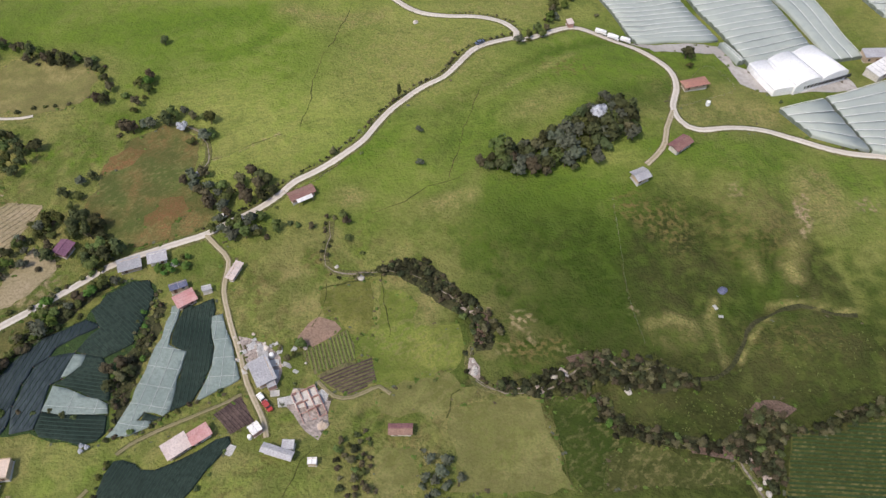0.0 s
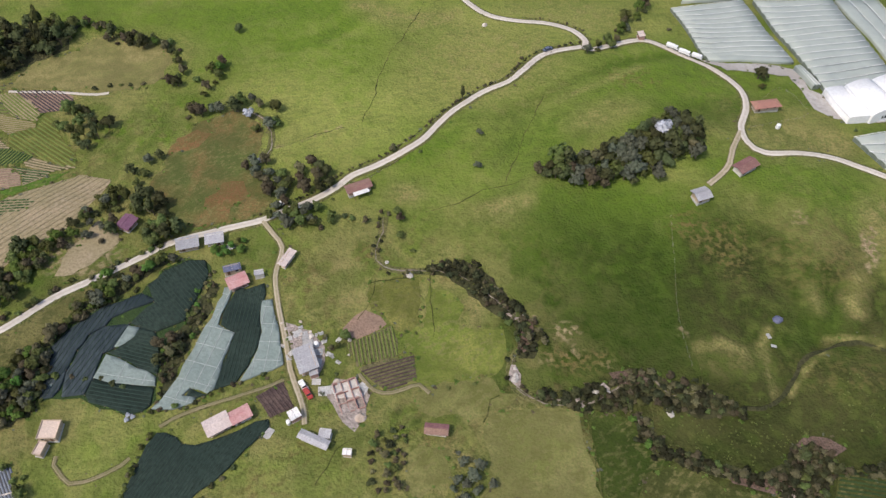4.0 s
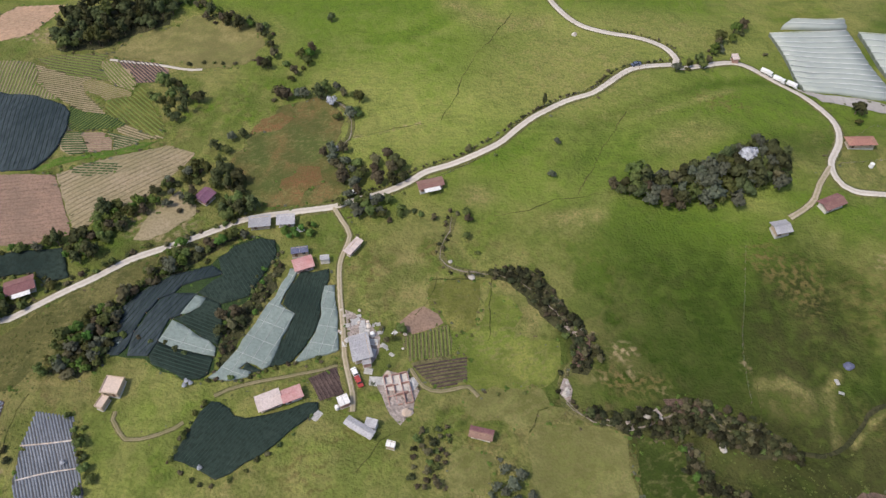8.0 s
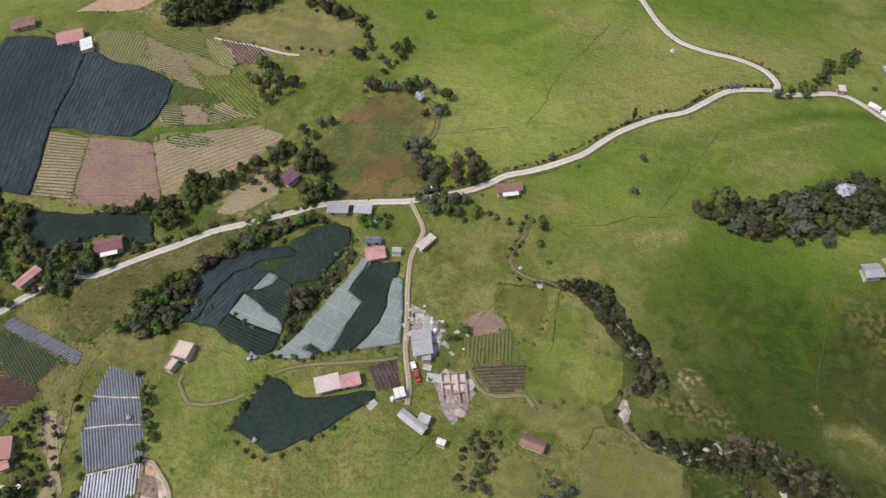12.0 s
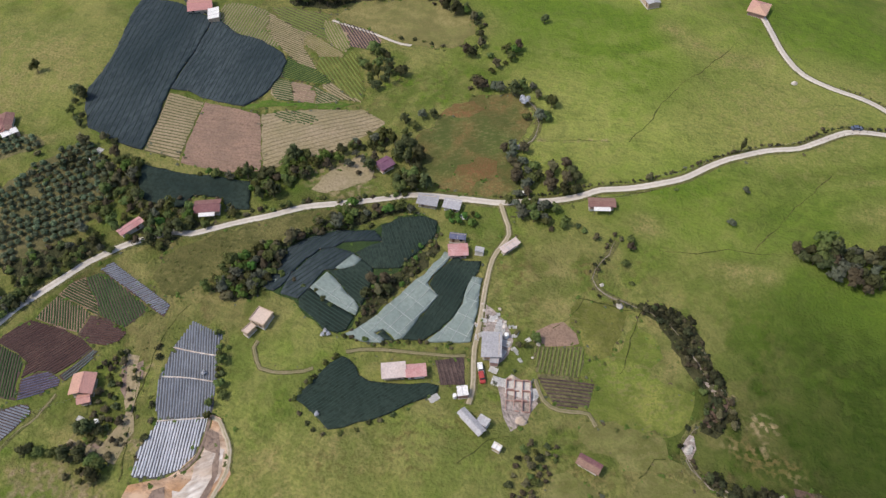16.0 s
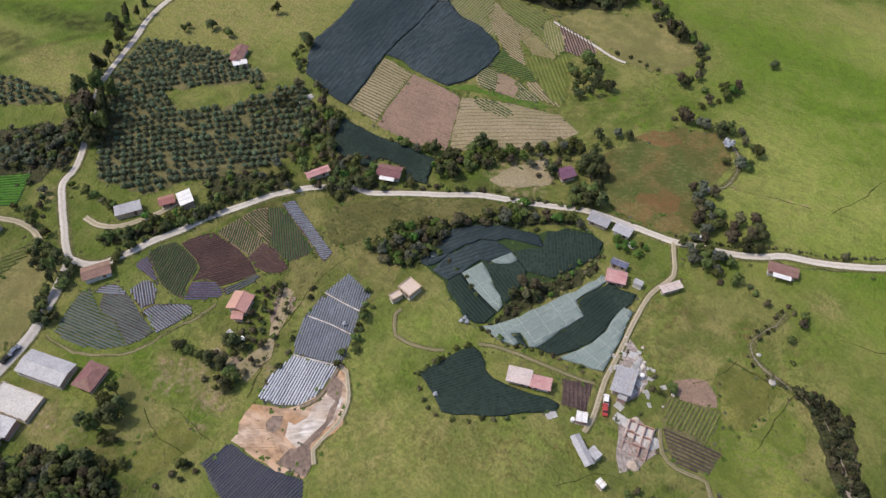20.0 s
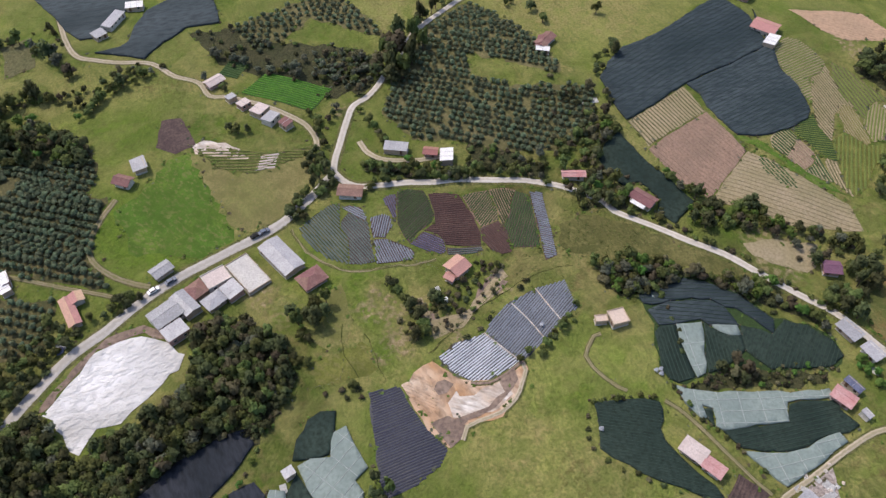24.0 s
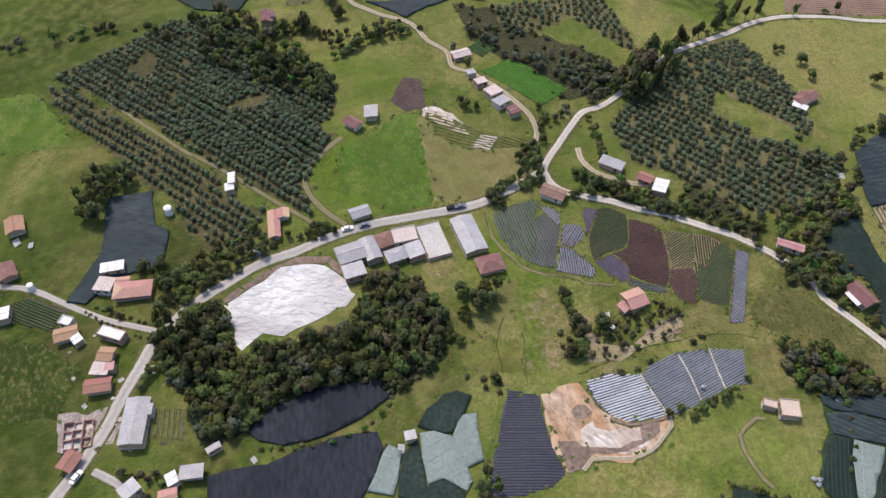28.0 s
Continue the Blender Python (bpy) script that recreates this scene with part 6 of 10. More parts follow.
net_field("shade_net", [(-205.5, 104.2), (-188.4, 111), (-166.7, 120.8), (-157.7, 110.8), (-163.8, 106.5), (-171.3, 108.9), (-179.5, 104.5), (-178.6, 97.8), (-190.1, 91.1), (-200, 97)], NET_DARK, SEAM_DARK, 23.9, "green shade net among hedges", 3.5, 1.4, seed=67, seams=False)
field("dirt_bank", [(-149.1, 42.6), (-143.3, 45.6), (-139.2, 40.6), (-134.9, 32.9), (-130.2, 25.6), (-127.9, 20.7), (-140.8, 12.8), (-143.7, 14.3), (-133.9, 21), (-131.9, 26.6), (-136.9, 33.7), (-142.2, 34.9)], MUD, "bare brown dirt bank above the gully", category="slope", seed=151, wob=1.0)
field("pale_scar", [(-224.7, -61.5), (-225.8, -54.8), (-221.1, -46.7), (-214.3, -39.2), (-212.4, -40.7), (-216.5, -50.7), (-218.2, -59.7)], PALE_EARTH, "whitish bare soil scar in the meadow", category="slope", seed=152, wob=0.9)
field("striped_plot", [(-299.7, -147), (-305.9, -136.1), (-283.2, -129.8), (-277, -141.8)], SCRUB, "brownish fallow strip on the far slope", category="plot", seed=153, wob=0.8)
field("dry_slope", [(-323.2, -174.7), (-321.5, -154.4), (-303.4, -148.9), (-290.9, -151.4), (-300.3, -161.3), (-311, -169.1)], TAN_GRASS, "dry tan slope with bushes", category="slope", seed=154, wob=1.2)
field("rust_meadow", [(-122, 210.7), (-105.8, 220.4), (-92.9, 207.3), (-94.3, 190.4), (-80.6, 173.1), (-83.4, 165.2), (-106.9, 157.7), (-122.9, 164.7), (-128.9, 174.8), (-126.2, 195)], RUST_GRASS, "rough brown and rust-coloured meadow", category="meadow", seed=39, wob=1.2)
field("rust_patch", [(-105.6, 164.1), (-107.3, 172.0), (-103.3, 175.4), (-101.9, 180.1), (-94.8, 179.6), (-90.2, 174.1), (-94.5, 168.0), (-97.1, 161.4), (-105.0, 157.9)], RED_HEATH, "red-brown dry growth in the rough meadow", category="meadow", seed=38, wob=1.6, lift=0.15)
field("rust_patch", [(-129.2, 191.9), (-127.6, 200.9), (-121.7, 206.4), (-115.4, 205.1), (-120.0, 194.8)], RED_HEATH, "reddish growth in the rough meadow", category="meadow", seed=37, wob=1.6, lift=0.15)
field("dirt_slope", [(-140.8, 156.2), (-131.2, 152), (-131.2, 144.5), (-142.8, 130.7), (-146.2, 131.7), (-144.6, 146.8)], SOIL_PALE, "bare tan dirt slope", category="slope", seed=40, wob=0.9)
field("tan_slope", [(-180.3, 256.9), (-151.2, 255.1), (-144.3, 244.5), (-146.1, 231.3), (-156.9, 225.3), (-182.3, 224.2), (-209.8, 220.8), (-202.3, 237.4), (-187.7, 248.4)], TAN_GRASS, "dry tan grass slope below the woods", category="meadow", seed=41, wob=1.5)
field("tilled_plot", [(-45.9, 123.5), (-43.9, 128.8), (-39.8, 131.9), (-34.2, 130.3), (-31.8, 126.8), (-37.9, 122.2), (-44.3, 118.9)], SOIL, "reddish brown tilled plot in the meadow", category="plot", seed=44, wob=0.8)
field("vegetable_plot", [(-43.8, 118.3), (-30.4, 126.4), (-27.6, 121.1), (-27.2, 115.7), (-38.8, 110.3)], SCRUB, "thin green rows in the meadow plot", (-71.8, 1.2, 0.7, 0.25), CROP_YELLOW, seed=45)
field("vegetable_plot", [(-38.6, 109.7), (-30.3, 114.0), (-22.0, 116.5), (-20.2, 108.2), (-28.1, 103.2), (-35.3, 106.9)], SCRUB, "dark sparse garden rows", (27.0, 1.2, 0.6, 0.2), SOIL_DARK, seed=46)
field("vegetable_plot", [(-253.1, -43.2), (-265.1, -32.4), (-249.3, -5.6), (-236.8, -15.2)], CROP, "bright green dense vegetable rows", (59.8, 1.3, 0.9, 0.35), CROP_BRIGHT, seed=47)
field("vegetable_plot", [(-267.4, -52.8), (-275.6, -48.2), (-271.2, -39.9), (-262.5, -45.2)], CROP, "small deep green vegetable plot", (56.9, 1.3, 0.9, 0.3), CROP, seed=48)
field("vegetable_plot", [(-221.3, -59.7), (-220, -48.2), (-215.1, -31), (-218, -14.4), (-212.9, -16.6), (-206, -38.1), (-210.5, -51.6)], VERGE, "striped young vegetable rows", (82.8, 1.5, 0.6, 0.25), CROP_YELLOW, seed=49)
field("limed_plot", [(-207, -37.8), (-214.7, -35), (-215.3, -28.3), (-207.6, -30.3)], SOIL_PALE, "whitish covered rows of seedlings", (94.8, 1.2, 0.9, 0.2), ROOF_PALE, seed=50)
field("tilled_plot", [(-224.6, -75.5), (-240.2, -74.6), (-241.5, -66.8), (-223.9, -60.4), (-220.4, -68.3)], SOIL_DARK, "dark reddish tilled square in grass", category="plot", seed=51, wob=0.7)
field("lime_field", [(-117.4, -99.7), (-123.8, -96.7), (-131.0, -91.9), (-137.2, -87.6), (-139.1, -80.9), (-141.4, -74.2), (-138.2, -67.0), (-131.4, -60.4), (-126.5, -61.2), (-123.0, -66.8), (-118.2, -70.3), (-113.4, -73.6), (-110.7, -77.4), (-109.3, -83.6), (-106.1, -86.1), (-101.8, -88.1), (-103.5, -90.6), (-108.8, -94.4)], LIME, "bright white levelled ground covered in lime gravel", category="earthwork", seed=52, wob=0.9, lift=0.2, step=2.5)
net_field("shade_net", [(-148.9, -160.7), (-156.5, -146.8), (-142.2, -138.2), (-141.4, -132.2), (-126.6, -127.7), (-118.2, -138.3), (-105.4, -144.4), (-104.6, -150.5), (-125.7, -149.9)], NET_BLUE, SEAM_DARK, 176.5, "blue-black shade net behind the village", 4.0, 1.6, seed=53, seams=False)
net_field("shade_net", [(-77.5, -75.7), (-86.2, -71.5), (-95.5, -59.9), (-100.7, -49.2), (-102.7, -41.0), (-97.5, -38.1), (-89.7, -44.3), (-84.1, -50.6), (-78.7, -57.6), (-75.5, -63.8), (-75.7, -70.8)], NET_BLACK, SEAM_DARK, 120.1, "blue-black shade net beside the woods", 4.0, 1.5, seed=54, seams=False)
net_field("shade_net", [(-52.7, -76.7), (-61.8, -80.5), (-65.5, -75.9), (-69.4, -66.0), (-76.7, -57.3), (-83.0, -47.9), (-86.5, -38.3), (-82.5, -35.5), (-74.2, -35.9), (-62.9, -37.3)], NET_BLACK, SEAM_DARK, 119.2, "wide blue-black shade net", 4.0, 1.5, seed=55, seams=False)
net_field("shade_net", [(-91.2, -27.9), (-97.0, -26.5), (-102.9, -22.8), (-105.1, -18.8), (-104.7, -14.9), (-98.1, -15.6), (-90.8, -17.1), (-90.7, -23.8)], NET_DARK, SEAM_DARK, 157, "dark green shade net by the hut", 3.5, 1.5, seed=56, seams=False)
net_field("shade_net", [(-88.7, -26.6), (-90.3, -22.7), (-90.4, -16.9), (-95.1, -16.7), (-97.9, -15.3), (-99.4, -11.9), (-93.2, -10.0), (-85.7, -7.0), (-82.4, -10.8), (-78.4, -8.6), (-75.3, -9.4), (-77.6, -16.5), (-74.6, -20.2), (-82.1, -23.9)], NET_PALE, SEAM, 134.2, "pale grey shade net by the hut", 5.0, 1.6, seed=57)
net_field("shade_net", [(-69.1, -36.0), (-74.5, -35.7), (-83.7, -34.7), (-82.7, -30.1), (-74.8, -28.9), (-69.3, -28.9)], NET_PALE, SEAM, 171.8, "narrow pale grey shade net", 5.0, 1.6, seed=58)
net_field("shade_net", [(-69.3, -27.8), (-74.8, -28.5), (-81.4, -29.6), (-87.4, -26.9), (-81.8, -24.1), (-74.4, -20.4), (-77.3, -16.5), (-75.1, -9.6), (-69.9, -10.1)], NET_DARK, SEAM_DARK, 169.5, "dark green shade net between pale ones", 3.5, 1.4, seed=59, seams=False)
field("vegetable_plot", [(-98.9, -169.4), (-104.4, -163.2), (-101.5, -148.1), (-93.7, -149.1), (-93.7, -165.4)], SOIL_DARK, "green leafy garden rows by the lane", (80.4, 1.0, 0.8, 0.4), CROP, seed=60)
field("vegetable_plot", [(-77.1, -105.5), (-79.2, -95.4), (-70.4, -92), (-68.5, -102.3)], SCRUB, "brownish garden rows behind the barn", (20.8, 1.5, 0.7, 0.25), CROP_YELLOW, seed=61)
net_field("shade_net", [(-346.2, -146.3), (-341.9, -118.0), (-336.4, -88.1), (-322.6, -94.3), (-305.3, -102.1), (-298.0, -107.6), (-298.6, -113.8), (-307.3, -121.3), (-320.8, -129.2)], NET_BLUE, SEAM_DARK, 92.3, "blue-black shade net on the far slope", 4.0, 1.6, seed=62, seams=False)
net_field("shade_net", [(-293.9, -92.6), (-307.1, -90.6), (-318.4, -86.2), (-326.5, -77.1), (-329.4, -58.2), (-312.1, -53.9), (-302.7, -53.3), (-302.2, -67.9), (-292.5, -77.2), (-280.5, -84.4), (-285.7, -97.9), (-287.7, -105.7), (-290.0, -95.5)], NET_BLUE, SEAM_DARK, 92.3, "blue-black shade net behind the far farm", 4.0, 1.6, seed=68, seams=False)
net_field("shade_net", [(-335.9, -220.4), (-321.2, -177.4), (-292.2, -159.7), (-266.6, -160.6), (-265.3, -182.1), (-275.5, -200.5)], NET_DARK, SEAM_DARK, 37.9, "dark shade net on the far slope", 4.0, 1.6, seed=63, seams=False)
field("ploughed_field", [(-342.7, 84.6), (-364.8, 135.1), (-344.5, 132.3), (-334.5, 98.4), (-331.6, 85.3)], SOIL, "brown ploughed field beyond the road", (102.8, 1.8, 0.8, 0.18), SOIL, seed=64)
field("maize_plot", [(102.2, 92.7), (114.4, 94.9), (131.3, 96.9), (126.7, 70.6), (94.4, 70.4)], DITCH, "dull green stubble rows", (-2.7, 1.3, 0.7, 0.25), CROP_DEEP, seed=65)
MEADOWS = []
MEADOWS.append(([(-41.0, 140.4), (-32.1, 144.6), (-22.8, 146.5), (-22.9, 140.4), (-21.6, 130.6), (-21.7, 126.3), (-28.1, 124.9), (-32.9, 131.0), (-39.1, 133.0)], GRASS_OLIVE, "olive grass plot in the meadow"))
MEADOWS.append(([(-21.2, 130.5), (-21.9, 145.0), (-14.6, 141.7), (-8.6, 136.8), (-8.8, 130.0), (-2.1, 128.2), (5.4, 129.4), (7.2, 120.6), (5.2, 113.7), (-14.9, 106.8), (-20.8, 106.9), (-21.7, 116.8), (-26.8, 121.4)], GRASS_FRESH, "fresh green grass plot by the stream"))
MEADOWS.append(([(-19.8, 102.9), (-11.7, 106.9), (4.4, 112.2), (6.6, 107.4), (12.3, 107.0), (7.4, 103.2), (-2.5, 97.7), (-13.7, 97.4), (-17.4, 98.6)], GRASS_YELLOW, "dry grass hump below the stream bend"))
MEADOWS.append(([(-18.5, 83.2), (-16.6, 86.3), (-9.7, 87.1), (-6.0, 85.5), (-7.5, 75.2), (-17.1, 71.7)], GRASS_YELLOW, "tan dry grass paddock"))
MEADOWS.append(([(6.8, 101.3), (18.3, 104.4), (30.8, 104.3), (32.1, 95.1), (34.4, 85.8), (38.2, 75.1), (3.2, 73.0), (4.0, 88.3), (2.1, 94.0), (3.0, 99.3)], GRASS_YELLOW, "pale dry grass paddock"))
MEADOWS.append(([(32.7, 104.2), (47.2, 105.0), (48.7, 97.0), (56.1, 90.9), (48.6, 86.2), (46.3, 75.3), (39.3, 75.1), (35.0, 85.9), (32.9, 95.1)], GRASS_DEEP, "dark green grass paddock"))
MEADOWS.append(([(48.8, 86.0), (56.6, 90.3), (65.7, 86.6), (73.6, 83.5), (82.0, 83.8), (87.1, 77.5), (46.5, 75.3)], DITCH, "dull brown grass paddock by the lower stream"))
MEADOWS.append(([(-122.9, -22.8), (-128.2, -4.2), (-117.3, -0.5), (-113.2, -19.6)], GRASS_OLIVE, "olive grass paddock with bushes"))
MEADOWS.append(([(-137.8, -24.7), (-147, -20.9), (-150.7, -10.9), (-140.1, -6.9), (-129.8, -7.9), (-126.3, -16.4)], GRASS_YELLOW, "worn pale grass paddock below the sheds"))
MEADOWS.append(([(-163.9, 90.8), (-147.2, 114.8), (-127.4, 136.3), (-120.3, 142.6), (-130.1, 127.7), (-139.3, 108.7), (-143.7, 84.5), (-151.3, 68.2), (-163.5, 68.8), (-168.4, 78.9)], BROWN_GRASS, "olive brown grass slope below the road"))
MEADOWS.append(([(-220.6, -63.6), (-216.9, -56.7), (-205.7, -44.8), (-212.4, -15.9), (-202.4, -9.8), (-189, -19.2), (-183.9, -28.8), (-178.7, -42.6), (-193.4, -50.7)], TAN_GRASS, "dry tan meadow beside the road"))
MEADOWS.append(([(-195.1, -87.5), (-200.9, -80.1), (-217.5, -71), (-219.1, -63.2), (-193.1, -51.7), (-177.8, -44.5), (-171.4, -57.9), (-173.9, -71.6), (-174.5, -80.6)], LUSH, "bright green meadow beside the orchard"))
MEADOWS.append(([(-185.2, -240.8), (-195.8, -221.6), (-187, -207), (-174.5, -190.7), (-164.6, -201.5), (-156.5, -220.7)], LUSH, "bright green meadow beside the orchard"))
MEADOWS.append(([(-85.1, -174.4), (-89, -152.5), (-87.8, -144.8), (-82.4, -132.6), (-67.5, -131.1), (-58, -154.3)], GRASS_DEEP, "dark green meadow behind the village"))
for k, (poly, mat, label) in enumerate(MEADOWS):
    field("meadow_plot", poly, mat, label, category="meadow", seed=170 + k, wob=1.3, lift=0.05)
for k, (pts, w) in enumerate((([(-38.4, 143.5), (-38.9, 138.2), (-39.9, 132.7), (-41.6, 127.1)], 0.7), ([(-40.4, 141.7), (-31.3, 144.6), (-21.3, 147.9)], 0.8), ([(-21.3, 147.9), (-18.5, 135.2), (-16.9, 124.3)], 0.5), ([(-60.5, 181.4), (-48, 187.3), (-37.8, 196.6)], 0.6), ([(-42.8, 70.8), (-39.2, 81.6), (-33.5, 86.9)], 0.5), ([(1.5, 96.7), (3.2, 104.1), (5.7, 106.2)], 0.6), ([(31.6, 105), (34.6, 90.5), (36.4, 76.6)], 0.6), ([(-131.1, -3.4), (-121, -0.8), (-113.4, 1.4)], 0.6), ([(-135.8, -10.9), (-126.7, -11), (-115, -6.9)], 0.5), ([(-126.8, 20.1), (-134.3, 33.6), (-141.3, 47.2), (-146.1, 60.9), (-145.6, 69.5)], 0.6), ([(-141.8, 43.4), (-132.9, 32), (-120.9, 15.5)], 0.8))):
    road("ditch", pts, w, DITCH, "narrow dark ditch between plots", 0.0, 200 + k, 0.12, "ditch", 0.6)
for k, pts in enumerate(([(-125.5, 34.7), (-119.0, 39.2), (-112.6, 43.9)], [(-134.7, 45.8), (-127.6, 49.9), (-119.2, 53.5)], [(-139.2, 54.9), (-131.6, 57.5), (-125.2, 60.1)])):
    road("walkway", pts, 0.4, PALE_EARTH, "pale trodden strip between mulched blocks", 0.0, 60 + k, 0.34, "path")
field("rubble_yard", [(-47.1, 101), (-44.8, 106.3), (-35.8, 105.2), (-32.9, 101), (-32.6, 93.5), (-35.1, 88.6), (-41.6, 93.2)], RUBBLE, "trampled rubble ground round the unfinished house", category="yard", seed=70, wob=0.9)
field("rubble_yard", [(-68.3, -131.6), (-72.6, -120.4), (-75.4, -114.5), (-72.5, -111), (-63.5, -111.4), (-60.3, -117.7), (-58.6, -124.9)], RUBBLE, "dusty forecourt beside the village road", category="yard", seed=71, wob=0.9, lift=0.08)
field("dirt_forecourt", [(-116.9, -102.9), (-126.4, -98.7), (-134.4, -92.7), (-142.2, -85.2), (-145.3, -73.9), (-142.7, -67.9), (-138.3, -66.5), (-141.9, -74.3), (-139.7, -81.0), (-137.7, -87.7), (-131.7, -92.1), (-124.2, -97.1), (-117.3, -100.1)], MUD, "bare dirt strip beside the white field", category="yard", seed=72, wob=0.7, lift=0.12)
field("rubble_yard", [(-66.9, 120.4), (-64.8, 123.2), (-55.8, 121.5), (-50.1, 116.3), (-49.3, 111.1), (-51, 104.3), (-57.8, 112.4)], RUBBLE, "trampled yard round the grey-roofed house", category="yard", seed=73, wob=0.9, lift=0.08)
# ================= buildings =================
def wall_openings(e, L, W, h, seed, door_mat, front=-1):
    """Door and windows with frames on the long and short walls of a house."""
    rnd = random.Random(seed)
    n = max(2, int(L / 3.0))
    door_at = rnd.randrange(n)
    for side in (-1, 1):
        for k in range(n):
            x = -L / 2 + (k + 0.5) * L / n
            y = side * W / 2
            if side == front and k == door_at:
                bm = bmesh.new()
                box(bm, x - 0.5, x + 0.5, y - 0.04, y + 0.04, 0.0, 2.05)
                d = part("door", bm, door_mat, e)
                bm = bmesh.new()
                box(bm, x + 0.32, x + 0.40, y + side * 0.04, y + side * 0.10, 0.95, 1.10)
                part("door_handle", bm, ROOF_ZINC, d)
            elif rnd.random() < 0.8:
                bm = bmesh.new()
                for a, b, c, d in ((-0.62, 0.62, 0.9, 0.98), (-0.62, 0.62, 1.97, 2.05), (-0.62, -0.54, 0.98, 1.97), (0.54, 0.62, 0.98, 1.97)):
                    box(bm, x + a, x + b, y - 0.05, y + 0.05, c, d)
                w = part("window", bm, PLASTER, e)
                bm = bmesh.new()
                box(bm, x - 0.54, x + 0.54, y - 0.03, y + 0.03, 0.98, 1.97)
                part("pane", bm, GLASS_DARK, w)


def house(name, spec, roof_mat, label, h=2.2, style="gable", wall_mat=None, over=0.8, pitch=0.32, seed=0, group="", category="house", porch=False):
    """spec: x, y, length, width, turn of the eaves; style: gable, hip, shed or flat."""
    cx, cy, L0, W0, yaw = spec
    ROOFS.append((cx, cy, L0 / 2, W0 / 2, yaw))
    L, W = max(1.6, L0 - 2 * over), max(1.4, W0 - 2 * over)
    wall_mat = wall_mat or (PLASTER_TAN, BRICK, PLASTER_TAN, PLASTER)[seed % 4]
    c, s = math.cos(radians(yaw)), math.sin(radians(yaw))
    zs = [float(ground_height(cx + u * c - v * s, cy + u * s + v * c)) for u in (-L / 2, 0, L / 2) for v in (-W / 2, W / 2)]
    z = max(zs)
    e = thing(name, cx, cy, z, yaw, label, category, group)
    bm = bmesh.new()
    box(bm, -L / 2 - 0.12, L / 2 + 0.12, -W / 2 - 0.12, W / 2 + 0.12, min(zs) - z - 0.4, 0.06)
    part("plinth", bm, SLAB, e)
    t = 0.18
    for x0, x1, y0, y1 in ((-L / 2, L / 2, -W / 2, -W / 2 + t), (-L / 2, L / 2, W / 2 - t, W / 2), (-L / 2, -L / 2 + t, -W / 2 + t, W / 2 - t), (L / 2 - t, L / 2, -W / 2 + t, W / 2 - t)):
        bm = bmesh.new()
        box(bm, x0, x1, y0, y1, 0.06, h)
        part("wall", bm, wall_mat, e)
    a, b, up = L / 2 + over, W / 2 + over, (W / 2 + over) * pitch
    if style == "gable":
        for k in (-1, 1):
            part("roof_slope", solid([[(-a, k * b, h), (a, k * b, h), (a, 0, h + up), (-a, 0, h + up)]], 0.12), roof_mat, e)
            bm = bmesh.new()
            v = [bm.verts.new(p) for q in (k * L / 2, k * (L / 2 - t)) for p in ((q, -W / 2, h), (q, W / 2, h), (q, 0, h + up - 0.16))]
            bm.faces.new(v[:3]), bm.faces.new(v[:2:-1])
            for i in range(3):
                bm.faces.new((v[i], v[(i + 1) % 3], v[3 + (i + 1) % 3], v[3 + i]))
            bmesh.ops.recalc_face_normals(bm, faces=bm.faces[:])
            part("gable_wall", bm, wall_mat, e)
        bm = bmesh.new()
        box(bm, -a, a, -0.16, 0.16, h + up - 0.04, h + up + 0.07)
        part("ridge_cap", bm, roof_mat, e)
    elif style == "hip":
        r = max(0.3, a - b)
        for pts in ([(-a, -b, h), (a, -b, h), (r, 0, h + up), (-r, 0, h + up)], [(a, b, h), (-a, b, h), (-r, 0, h + up), (r, 0, h + up)],
                    [(a, -b, h), (a, b, h), (r, 0, h + up)], [(-a, b, h), (-a, -b, h), (-r, 0, h + up)]):
            part("roof_slope", solid([pts], 0.12), roof_mat, e)
    elif style == "shed":
        up = 2 * b * 0.10
        part("roof_sheet", solid([[(-a, -b, h), (a, -b, h), (a, b, h + up), (-a, b, h + up)]], 0.08), roof_mat, e)
        n = max(2, int(2 * a / 2.2))
        for k in range(1, n):
            x = -a + 2 * a * k / n
            part("sheet_lap", solid([[(x - 0.07, -b, h + 0.05), (x + 0.07, -b, h + 0.05), (x + 0.07, b, h + up + 0.05), (x - 0.07, b, h + up + 0.05)]], 0.05), ROOF_ZINC, e)
        bm = bmesh.new()
        box(bm, -L / 2, L / 2, W / 2 - t, W / 2, h, h + up * 0.9)
        part("upper_wall", bm, wall_mat, e)
    else:
        bm = bmesh.new()
        box(bm, -a, a, -b, b, h, h + 0.2)
        part("roof_slab", bm, roof_mat, e)
        for x0, x1, y0, y1 in ((-a, a, -b, -b + 0.15), (-a, a, b - 0.15, b), (-a, -a + 0.15, -b + 0.15, b - 0.15), (a - 0.15, a, -b + 0.15, b - 0.15)):
            bm = bmesh.new()
            box(bm, x0, x1, y0, y1, h + 0.2, h + 0.55)
            part("parapet", bm, wall_mat, e)
    if L > 3.5:
        wall_openings(e, L, W, h, seed, DOOR)
    if porch:
        part("porch_roof", solid([[(-a * 0.6, -b - 1.6, h - 0.35), (a * 0.6, -b - 1.6, h - 0.35), (a * 0.6, -b + 0.05, h - 0.06), (-a * 0.6, -b + 0.05, h - 0.06)]], 0.08), ROOF_WHITE, e, "white porch sheet")
        for x in (-a * 0.55, a * 0.55):
            bm = bmesh.new()
            box(bm, x - 0.06, x + 0.06, -b - 1.5, -b - 1.38, min(zs) - z - 0.3, h - 0.4)
